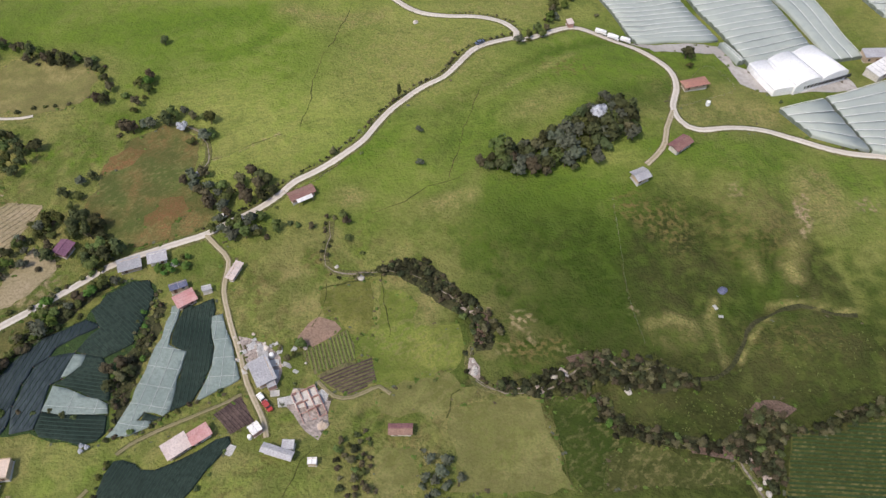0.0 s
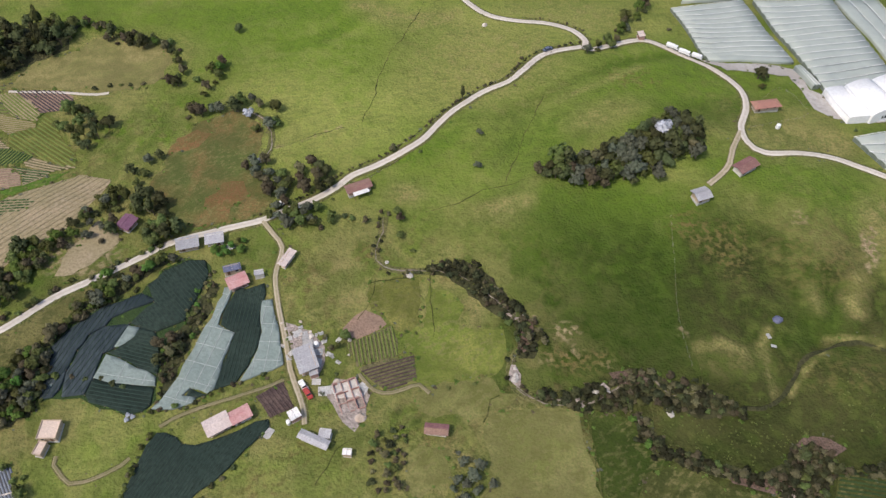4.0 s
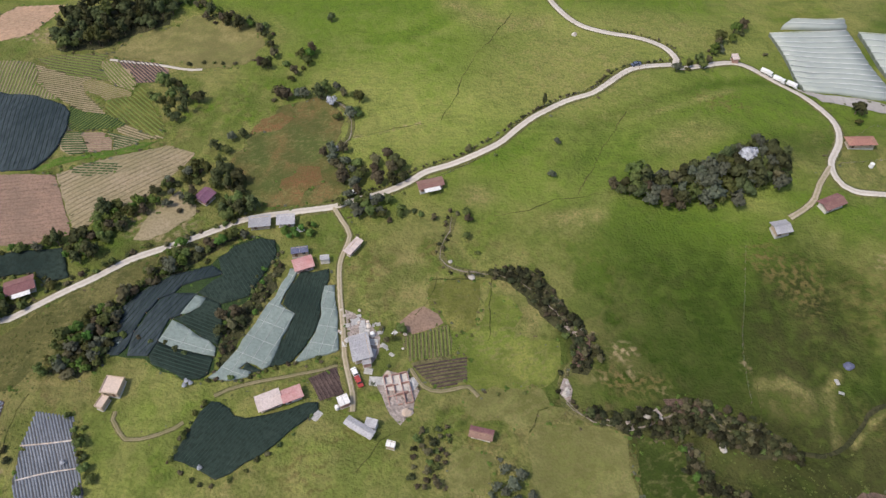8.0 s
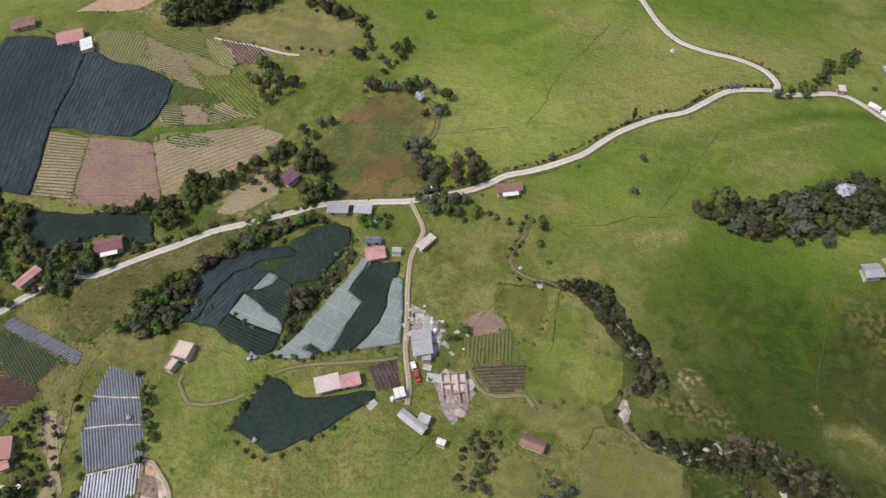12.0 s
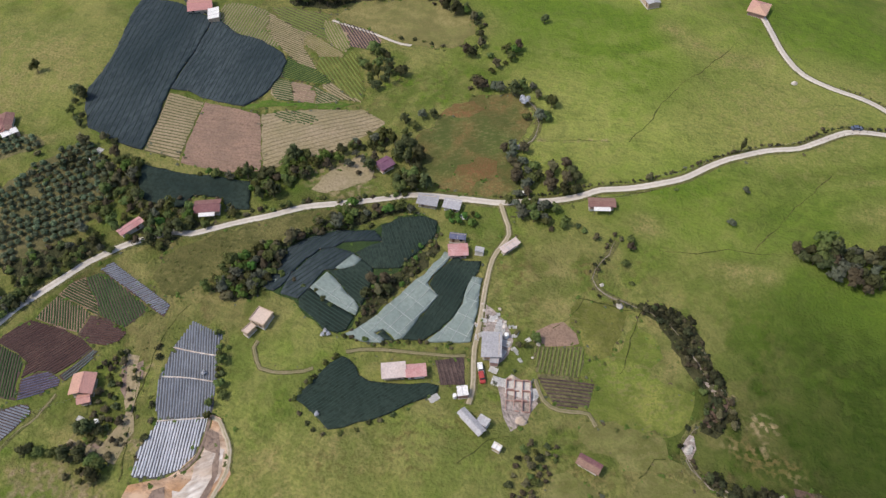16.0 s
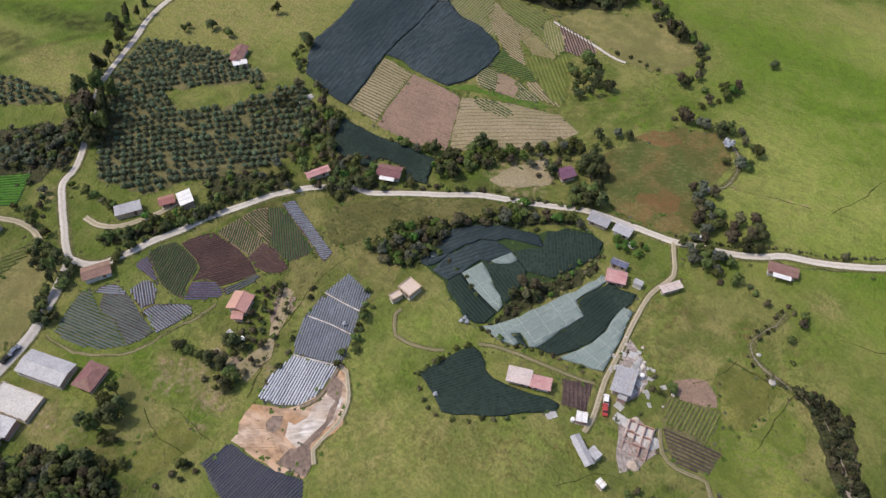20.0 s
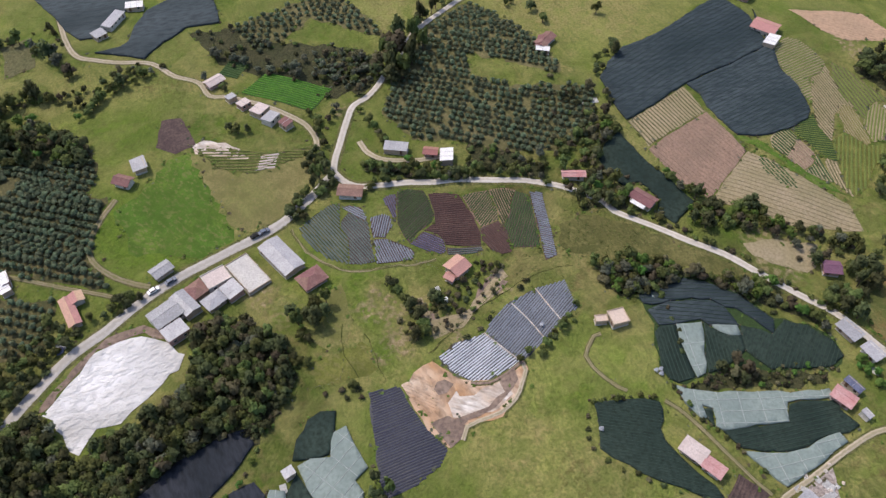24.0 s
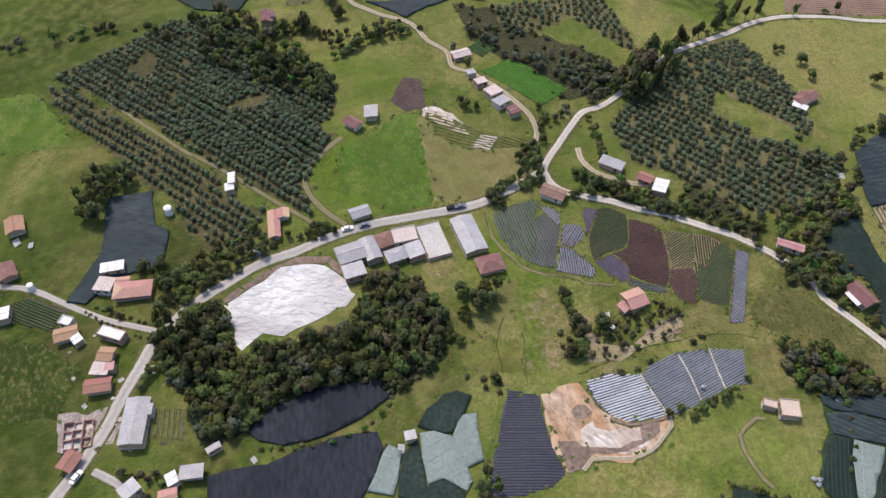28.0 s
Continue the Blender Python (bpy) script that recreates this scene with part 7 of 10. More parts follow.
            part("porch_post", bm, WOOD, e)
    return e


def ruin(spec, label, cells=(3, 2), seed=0):
    """An unfinished house: brick walls without a roof."""
    cx, cy, L, W, yaw = spec
    z = float(ground_height(cx, cy))
    e = thing("unfinished_house", cx, cy, z, yaw, label, "house")
    rnd = random.Random(seed)
    bm = bmesh.new()
    box(bm, -L / 2 - 0.4, L / 2 + 0.4, -W / 2 - 0.4, W / 2 + 0.4, -0.8, 0.12)
    part("floor_slab", bm, SLAB, e)
    for k in range(cells[0] + 1):
        for j in range(cells[1]):
            x = -L / 2 + L * k / cells[0]
            y0, y1 = -W / 2 + W * j / cells[1] + 0.12, -W / 2 + W * (j + 1) / cells[1] - (0.9 if rnd.random() < 0.4 else 0.12)
            bm = bmesh.new()
            box(bm, x - 0.1, x + 0.1, y0, y1, 0.12, rnd.uniform(0.7, 1.7))
            part("brick_wall", bm, BRICK, e)
    for j in range(cells[1] + 1):
        for k in range(cells[0]):
            y = -W / 2 + W * j / cells[1]
            x0, x1 = -L / 2 + L * k / cells[0], -L / 2 + L * (k + 1) / cells[0] - (0.9 if rnd.random() < 0.4 else 0.0)
            bm = bmesh.new()
            box(bm, x0, x1, y - 0.1, y + 0.1, 0.12, rnd.uniform(0.7, 1.7))
            part("brick_wall", bm, BRICK, e)
    return e


house("house", (-51.1, 180, 9.9, 4.5, 31.2), ROOF_BROWN, "white house with weathered brown gable roof beside the road", seed=1, porch=True)
house("house", (101.9, 239.9, 11.3, 5, 16.4), ROOF_TILE, "house with terracotta hip roof in a fenced meadow", style="hip", seed=2)
house("house", (89.2, 204.4, 9.5, 5.4, 39), ROOF_BROWN, "pasture house with rusty red roof", seed=3)
house("house", (71.8, 188.6, 6.3, 5.7, 27.4), ROOF_ZINC, "pasture house with pale sheet roof", seed=4)
house("hut", (55, 280, 4, 2.7, -78.3), ROOF_PALE, "small white roadside hut", h=2.2, style="shed", over=0.2, seed=5, category="hut")
house("house", (-105.7, 149.5, 7.9, 5.1, 21.2), ROOF_ZINC, "long low house with grey sheet roof by the road", style="shed", seed=6)
house("house", (-97.1, 152.6, 6.6, 4.7, 19.4), ROOF_ZINC, "low house with patched grey roof by the road", style="shed", seed=7)
house("house", (-69.5, 146.6, 7.7, 2.4, 71.8), ROOF_PALE, "narrow white house at the lane bend", style="shed", seed=8)
house("house", (-83.8, 135.7, 7, 5.4, 35.5), ROOF_RED, "house with faded red roof beside the nets", seed=9)
house("shed", (-87, 140.5, 5.9, 2.7, 24.6), TARP, "small shed with dark blue sheet roof", h=2.3, style="shed", over=0.25, seed=10, category="shed")
house("shed", (-77.5, 139.6, 3.2, 2.1, 19.4), ROOF_ZINC, "small grey shed near the lane", h=2.2, style="shed", over=0.2, seed=11, category="shed")
house("house", (-54.7, 109.7, 9.4, 6.4, -60.8), ROOF_ZINC, "village house with broad grey sheet roof", h=2.4, style="shed", seed=12)
house("shed", (-51.6, 106.2, 3.2, 2.8, -64.9), ROOF_ZINC, "lean-to with grey sheet roof", h=2.2, style="shed", over=0.2, seed=13, category="shed")
ruin((-39.3, 99.6, 10.5, 7.2, -61.8), "unfinished pink brick house without a roof", (3, 3), 1)
house("house", (-11.8, 91.4, 7.1, 3.6, 1.1), ROOF_BROWN, "lone house with brown-red roof in the meadow", seed=14)
house("house", (-69.1, 88.8, 6.4, 4.6, 38.3), ROOF_RED, "house wing with pink-red roof", style="gable", seed=15, h=2.4)
house("house", (-74.9, 85.2, 7.6, 5.6, 38.6), ROOF_PALE, "pale roofed wing of the pink house", style="gable", seed=16)
house("shed", (-53.5, 90.7, 3.3, 3.2, 40.4), ROOF_WHITE, "small white sheet-roofed shed in the hamlet", h=2.2, style="shed", over=0.2, seed=17, category="shed")
house("barn", (-45.8, 83.2, 9.6, 2.5, -17.2), ROOF_ZINC, "long grey sheet-roofed barn", h=2.4, style="gable", pitch=0.2, seed=18, category="barn")
house("shed", (-43.1, 85.4, 3.5, 2.8, -1.1), ROOF_ZINC, "grey shed beside the barn", h=2.4, style="shed", over=0.2, seed=19, category="shed")
house("hut", (-35.8, 80.8, 2.6, 1.9, 1.3), ROOF_WHITE, "small white-roofed hut in grass", h=2.0, style="shed", over=0.2, seed=20, category="hut")
house("house", (-129.9, 155.8, 6.4, 5.8, 73.6), ROOF_PURPLE, "house with plum-coloured roof among trees", seed=21)
house("house", (-170.1, 102.6, 9.5, 6.2, 39.1), ROOF_BROWN, "white house with brown roof above the road", seed=22, porch=True)
house("house", (-185.6, 80.5, 9.3, 3.6, 80.2), ROOF_RED, "low house with old red roof in hedges", h=2.4, seed=23)
house("shed", (-209.1, 16.3, 9.3, 4.7, 74.4), ROOF_ZINC, "long shed with dull silver sheet roof", h=2.4, style="shed", over=0.25, seed=24, category="shed")
house("house", (-204.8, 29.1, 5.9, 4.5, 73.9), ROOF_TILE, "cottage with orange tile roof", seed=25)
house("shed", (-201.7, 34.8, 6.9, 5.1, -10.2), ROOF_WHITE, "shed with white sheet roof", h=2.4, style="shed", over=0.25, seed=26, category="shed")
house("house", (-190.2, -2.9, 9.6, 6, 75.9), ROOF_BROWN, "roadside house with brown tile roof", seed=27)
house("house", (-152.1, 30.4, 7.3, 7.3, -53.2), ROOF_SALMON, "house with salmon tile roof on a lawn", h=2.7, seed=28)
house("house", (-148.4, 27.4, 4.1, 3.6, 47.8), ROOF_SALMON, "lower wing with salmon tile roof", h=2.4, seed=29)
house("house", (-121.8, 77.7, 5.6, 5.7, 7.2), ROOF_BEIGE, "beige flat-roofed house with courtyard", style="flat", h=1.9, over=0.2, wall_mat=PLASTER_TAN, seed=30)
house("house", (-122.3, 72.3, 2.6, 4.1, -3.3), ROOF_BEIGE, "projecting wing of the beige house", style="flat", h=1.8, over=0.2, wall_mat=PLASTER_TAN, seed=31)
house("barn", (-165.4, -29.1, 16.9, 8.3, 33.7), ROOF_ZINC, "warehouse with long grey sheet roof", h=2.1, style="gable", pitch=0.2, over=0.3, seed=32, category="warehouse")
house("house", (-154, -19.1, 9.3, 7.3, -59), ROOF_BROWN, "low hip-roofed house with faded red tiles", style="hip", seed=33)
house("warehouse", (-161, -40.8, 15.7, 8.7, 32.8), SLAB, "flat concrete terrace of a roadside building", h=0.8, style="flat", over=0.15, seed=34, category="building")
house("school_building", (-147.3, -66.9, 10.1, 8, -52.8), ROOF_ZINC, "grey sheet-roofed roadside building", h=2.5, style="gable", pitch=0.22, over=0.25, seed=35, category="building")
house("school_building", (-151, -61, 10.5, 5.7, 37.4), ROOF_ZINC, "grey gabled roadside building", h=2.5, style="gable", pitch=0.22, over=0.25, seed=36, category="building")
house("school_building", (-140.2, -63.4, 7.6, 6.5, -55.8), ROOF_ZINC, "rear wing with grey sheet roof", h=2.4, style="shed", over=0.2, seed=37, category="building")
house("house", (-156.1, -57.4, 6.7, 6.6, 38), ROOF_BROWN, "roadside house with rusty red tile roof", h=2.5, style="hip", seed=38)
house("house", (-159.8, -51.1, 8.5, 6.8, -61.5), ROOF_PALE, "roadside house with pale pink roof", h=2.5, style="flat", over=0.15, seed=39)
house("house", (-150.7, -51.6, 7.5, 5.8, -52.4), ROOF_ZINC, "rear house with grey sheet roof", h=2.4, style="hip", seed=40)
house("house", (-154.2, -45.9, 6.7, 5.8, 35.4), ROOF_ZINC, "rear annex with grey sheet roof", h=2.4, style="shed", over=0.2, seed=41)
house("house", (-152.7, -97.4, 12.8, 4.4, 25.1), ROOF_SALMON, "L-shaped house with salmon tile roof", seed=42)
house("house", (-158, -96.1, 4.8, 4.7, 25.2), ROOF_SALMON, "short wing with salmon tile roof", seed=43)
house("house", (-165.9, -69.6, 7.5, 5.3, -51.4), ROOF_ZINC, "white house with pale sheet roof", seed=44)
house("hut", (-168.8, -120.6, 5.7, 2.8, 23.9), ROOF_WHITE, "white hut beside the orchard track", h=2.4, style="shed", over=0.2, seed=45, category="hut")
house("hut", (-164.9, -119.8, 4, 3.5, 28.9), ROOF_WHITE, "white roofed annex of the orchard hut", h=2.2, style="shed", over=0.2, seed=46, category="hut")
house("house", (-208.1, -85.7, 7.3, 5.4, 63), ROOF_BROWN, "house with steep brown roof in pasture", pitch=0.5, seed=47)
house("house", (-215.3, -80.6, 7.2, 5.6, 18), ROOF_ZINC, "house with patched grey sheet roof", style="shed", seed=48)
house("house", (-113.4, -130.6, 12.5, 6.8, -68.9), ROOF_SALMON, "large house with salmon hip roof on a lawn", h=2.4, style="hip", seed=49)
house("house", (-115.7, -135.6, 4.7, 3.9, -67.5), ROOF_SALMON, "rear wing with salmon tile roof", h=2.4, seed=50)
house("barn", (-113.3, -140.8, 6.1, 6.1, -81.7), ROOF_PALE, "carport with pale sheet roof", h=2.2, style="shed", over=0.2, seed=51, category="carport")
house("shed", (-120.2, -141.9, 7.8, 4.6, -62.4), ROOF_WHITE, "bright white sheet-roofed shed on a lawn", h=2.4, style="shed", over=0.2, seed=52, category="shed")
house("house", (-96.3, -128.4, 8.6, 3.8, 86.4), ROOF_WHITE, "village house with white flat roof", h=2.4, style="flat", over=0.15, seed=53)
house("house", (-89.2, -126.3, 5.1, 5.1, -80.4), ROOF_TILE, "village house with orange tile roof", seed=54)
house("house", (-84.4, -125.5, 5.6, 5, -77.6), ROOF_PALE, "pale pink sheet-roofed village house", style="shed", seed=55)
house("house", (-85.6, -123.6, 3.5, 3.3, -66), ROOF_RED, "annex with faded red sheet roof", style="shed", over=0.2, seed=56)
house("house", (-79.2, -123.6, 8.1, 5, -66.5), ROOF_TILE, "village house with worn terracotta roof", seed=57)
house("house", (-93, -142.7, 7.4, 5.2, -56.3), ROOF_TILE, "house with red tile roof by the garden", seed=58)
house("house", (-97.3, -145.2, 4.1, 3.3, 88.5), ROOF_WHITE, "white flat-roofed annex beside the garden", style="flat", over=0.15, seed=59)
house("shed", (-92, -138.2, 3.3, 3.2, 57.4), ROOF_WHITE, "white sheet-roofed lean-to beside the house", h=2.3, style="shed", over=0.2, seed=60, category="shed")
ruin((-64.2, -121.9, 8.2, 8.1, 24.4), "unfinished brick house with open rooms", (3, 3), 2)
house("house", (-56.1, -119.2, 5.9, 5.2, -6.2), ROOF_TILE, "house with bright orange tile roof", seed=61)
house("barn", (-71.2, -107, 14.9, 7.1, 17.9), ROOF_ZINC, "long barn with worn grey sheet roof", h=2.5, style="gable", pitch=0.18, over=0.2, seed=62, category="barn")
house("shed", (-75.4, -105.2, 3.6, 3.3, 17), ROOF_ZINC, "annex with grey sheet roof", h=2.6, style="shed", over=0.2, seed=63, category="shed")
house("house", (-128, -183.9, 7.5, 6.5, 39.4), ROOF_TILE, "farm house with red tile roof", seed=64)
house("house", (-110, -175.6, 7.2, 6.4, 49.3), ROOF_BROWN, "house with rusty roof at the lane", seed=65)
house("shed", (-94.8, -167, 5.1, 4.9, 29.1), ROOF_WHITE, "white shed beside the lane", h=2.4, style="shed", over=0.2, seed=66, category="shed")
house("shed", (-58.3, -88.9, 3.8, 3.2, 43.8), ROOF_WHITE, "small shed with white sheet roof", h=2.4, style="shed", over=0.2, seed=67, category="shed")
house("house", (-61.5, -84.6, 6.6, 4.4, -68.1), ROOF_ZINC, "house with pale patched roof", style="shed", seed=68)
house("shed", (-69.6, -81.9, 4.3, 2, -41.1), ROOF_ZINC, "grey shed at the edge of the woods", h=2.2, style="shed", over=0.2, seed=69, category="shed")
house("hut", (-87, -28.8, 3.4, 3.1, -62.7), ROOF_ZINC, "small pump hut with sheet roof", h=2.3, style="shed", over=0.2, seed=70, category="hut")
house("house", (-53.5, -87.6, 5.2, 4.4, -60.6), ROOF_SALMON, "house with salmon roof at the lane", seed=71)
house("shed", (-52.8, -98.8, 5.3, 4.7, -28.8), ROOF_ZINC, "dark grey sheet-roofed shed in the village", h=2.5, style="shed", over=0.2, seed=72, category="shed")
house("house", (-260.4, -54, 8.3, 5.4, -52), ROOF_PALE, "small house with pale roof", seed=73)
for k, q in enumerate(((-248.3, -46.9, 3.9, 3.7, -54.8), (-243.7, -41.7, 4.9, 4.2, -51.5), (-238.6, -35.3, 6.3, 6, -41), (-233.3, -31, 6.2, 5.2, -38.8), (-229.5, -25.2, 4.7, 4.2, 39.6))):
    house("shed", q, (ROOF_ZINC, ROOF_PALE, ROOF_PALE, ROOF_ZINC, ROOF_BROWN)[k], "makeshift sheet-roofed shed in a row along the lane", h=2.2, style="shed", over=0.2, seed=80 + k, group="row of sheds", category="shed")
house("house", (-265.9, -145, 7.3, 5, 48), ROOF_PURPLE, "far house with dark plum roof", seed=90)
house("house", (-264.7, 89.1, 10.6, 5.9, -45.7), ROOF_BROWN, "hill house with brown-pink roof", seed=91)
house("shed", (-258.1, 86.3, 6.1, 3, 70.2), ROOF_WHITE, "white sheet lean-to beside the house", h=2.2, style="shed", over=0.15, seed=92, category="shed")
house("house", (-41.7, 319.2, 10.6, 8.7, -86.1), ROOF_SALMON, "hill farm with salmon hip roof", style="hip", seed=93)
house("barn", (-85.6, 298.7, 11.9, 6.1, -43.2), ROOF_ZINC, "pale cattle barn in the pasture", h=2.6, style="gable", pitch=0.2, over=0.3, seed=94, category="barn")
house("house", (-260.1, 190.2, 11.4, 9.6, 43.6), ROOF_SALMON, "farm house with pale salmon roof by the big net", seed=95)
house("shed", (-249.1, 187.8, 8.5, 5.2, -45.1), ROOF_WHITE, "white shed by the big net", h=2.4, style="shed", over=0.2, seed=96, category="shed")
house("house", (-289, 191.4, 10.3, 8.1, 46.6), ROOF_BROWN, "long farm house with brown roof", seed=97)
house("house", (-298.9, -104.7, 5.8, 5.0, 132.2), ROOF_ZINC, "far farm building with pale sheet roof", style="shed", over=0.3, seed=98)
house("house", (-309.6, -99.9, 13.1, 4.6, 157.5), ROOF_ZINC, "long far farm building with grey roof", style="shed", over=0.3, seed=99)
house("house", (-320.8, -92.0, 8.0, 4.6, 92.1), ROOF_WHITE, "far farm shed with white roof", style="shed", over=0.3, seed=102)
house("house", (-264.6, -145.3, 8.5, 5.9, 16.1), ROOF_BROWN, "far house with dark brown roof", seed=100)
house("house", (-263.3, 87.6, 8.5, 5.5, -25.4), ROOF_BROWN, "brown roofed house above the orchard", seed=101)

# ================= greenhouses =================
def greenhouse(poly, spacing, label, eave=3.0, rise=1.5, film=None, ends=None, name="greenhouse"):
    """Joined film tunnels, each one a vault with closed ends, and gutters between."""
    cx, cy = centre(poly)
    e = thing(name, cx, cy, float(ground_height(cx, cy)), 0, label, "greenhouse")
    pa, pb, pc, pd = [Vector(p) for p in poly]
    across = (pd - pa).normalized()
    count = max(1, int(round(((pd - pa).length + (pc - pb).length) / 2 / spacing)))
    for strip in range(count):
        prof = [(-0.5, 0.0)] + [(-0.5 * math.cos(math.pi * k / 8), eave + rise * math.sin(math.pi * k / 8)) for k in range(9)] + [(0.5, 0.0)]
        n = max(2, int((pb - pa).length / 7))

        def spot(w, t, strip=strip):
            """Place at w across the strip (0 to 1) and t along it."""
            w = (strip + w) / count
            a, b = pa.lerp(pd, w), pb.lerp(pc, w)
            return tuple(a.lerp(b, t))
        bm = bmesh.new()
        rings = []
        for k in range(n + 1):
            z = float(ground_height(*spot(0.5, k / n)))
            rings.append([bm.verts.new((*spot(0.5 + u * 0.97, k / n), z + h + (0.03 if k % 2 else 0.0))) for u, h in prof])
        for r, q in zip(rings, rings[1:]):
            for i in range(len(prof) - 1):
                f = bm.faces.new((r[i], r[i + 1], q[i + 1], q[i]))
                f.smooth = True
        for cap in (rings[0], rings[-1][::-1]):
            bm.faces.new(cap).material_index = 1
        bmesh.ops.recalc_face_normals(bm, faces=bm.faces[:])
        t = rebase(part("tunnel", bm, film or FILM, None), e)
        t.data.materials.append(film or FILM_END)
        bm = bmesh.new()
        last = None
        for k in range(n + 1):
            x, y = spot(0.0, k / n)
            z = float(ground_height(x, y)) + eave + 0.6 * rise
            ring = [bm.verts.new((x + across.x * u, y + across.y * u, z)) for u in (-0.14, 0.14)]
            if last:
                bm.faces.new((last[0], last[1], ring[1], ring[0]))
            last = ring
        rebase(part("gutter", bm, ends or FILM_DARK, None), e)
    return e


greenhouse([(70.3, 306.4), (104.3, 319.5), (119.5, 272.7), (83.4, 270.1)], 3.8, "broad film greenhouse of many joined tunnels", eave=1.2, rise=0.5)
greenhouse([(81, 321.2), (103.6, 327.9), (104.5, 321), (75.7, 312.6)], 4.6, "narrow film greenhouse block beyond a path", eave=1.4, rise=0.75)
greenhouse([(109.4, 319), (146.5, 326.1), (160.2, 268.9), (128.3, 254.9)], 4.4, "large grey film greenhouse with parallel vaults", eave=1.4, rise=0.55)
greenhouse([(168.1, 329.6), (181.3, 265.2), (166.2, 262.1), (148.6, 326.4)], 5.6, "film greenhouse with vaults running downhill", eave=1.4, rise=0.55)
greenhouse([(133.9, 227.5), (153.5, 234.1), (161.7, 204), (142, 212)], 5.6, "grey film greenhouse by the road", eave=1.3, rise=0.75)
greenhouse([(154.8, 235), (199.1, 254.1), (205.5, 195.6), (162.7, 203.9)], 5.6, "long grey film greenhouse with dark vault ends", eave=1.3, rise=0.75)
greenhouse([(121.2, 269.4), (126.8, 256.7), (123.7, 255.7), (118.6, 268.5)], 2.0, "single narrow film tunnel", eave=1.6, rise=1.0)
greenhouse([(191.9, 319.2), (231.8, 324.6), (224.5, 292.9), (202.6, 297)], 5.6, "far film greenhouse beyond the yard", eave=1.3, rise=0.75)
hall = greenhouse([(135.4, 255.6), (142.4, 237.9), (168.6, 249.9), (159.1, 266.7)], 11.5, "white film packing hall with three vaulted roofs", eave=4.2, rise=2.0, film=FILM_WHITE, ends=FILM_WHITE, name="packing_hall")
greenhouse([(127.5, 253.8), (133.7, 236.8), (142.9, 238.9), (135.8, 256.5)], 8.0, "low white annex of the packing hall", eave=3.2, rise=0.6, film=FILM_WHITE, ends=FILM_WHITE, name="packing_annex")
front = [(144.3, 239.4), (170.4, 250.6)]
for k in range(14):
    u = (k + 0.5) / 14
    x, y = front[0][0] + (front[1][0] - front[0][0]) * u, front[0][1] + (front[1][1] - front[0][1]) * u
    bm = bmesh.new()
    box(bm, -0.75, 0.75, -0.5, 0.06, 1.6, 3.0)
    w = part("window", bm, GLASS_DARK, None)
    w.matrix_basis = pose(x, y, float(ground_height(x, y)), 0, 0, math.degrees(math.atan2(front[1][1] - front[0][1], front[1][0] - front[0][0])))
    rebase(w, hall)
house("shed", (186.6, 265.5, 11.2, 5.8, 3), ROOF_ZINC, "grey workshop shed behind the greenhouses", h=3, style="shed", over=0.2, seed=110, category="shed")
house("shed", (184.7, 254.7, 13.2, 6.9, 34.8), ROOF_WHITE, "white-roofed store beside the packing hall", h=3, style="shed", over=0.2, seed=111, category="shed")

# ================= vehicles =================
def wheel(parent, x, y, r):
    bm = bmesh.new()
    bmesh.ops.create_cone(bm, cap_ends=True, segments=14, radius1=r, radius2=r, depth=0.24, matrix=pose(x, y, r, 90))
    w = part("wheel", bm, RUBBER, parent)
    bm = bmesh.new()
    bmesh.ops.create_cone(bm, cap_ends=True, segments=10, radius1=r * 0.5, radius2=r * 0.5, depth=0.26, matrix=pose(x, y, r, 90))
    part("rim", bm, ROOF_ZINC, w)


def truck(x, y, yaw, label, length=5.6, cargo=None):
    e = thing("truck", x, y, float(ground_height(x, y)) + 0.3, yaw, label, "truck")
    e.matrix_basis = e.matrix_basis @ Matrix.Diagonal((0.95, 0.78, 0.75, 1))
    bm = bmesh.new()
    v = box(bm, -length / 2, length / 2 - 1.9, -1.05, 1.05, 0.9, 2.6)
    bmesh.ops.bevel(bm, geom=bm.edges[:], offset=0.06, segments=1, affect="EDGES")
    part("cargo_box", bm, cargo or CAR_WHITE, e)
    bm = bmesh.new()
    v = box(bm, length / 2 - 1.8, length / 2, -1.05, 1.05, 0.5, 2.3)
    v[5].co.x -= 0.5
    v[6].co.x -= 0.5
    part("cab", bm, CAR_WHITE, e)
    bm = bmesh.new()
    box(bm, length / 2 - 0.42, length / 2 - 0.1, -0.9, 0.9, 1.4, 2.0)
    part("windscreen", bm, GLASS_DARK, e)
    bm = bmesh.new()
    box(bm, -length / 2, length / 2 - 0.2, -0.5, 0.5, 0.5, 0.85)
    part("chassis", bm, RUBBER, e)
    for wx in (-length / 2 + 1.2, length / 2 - 1.1):
        for wy in (-1.0, 1.0):
            wheel(e, wx, wy, 0.45)
    return e


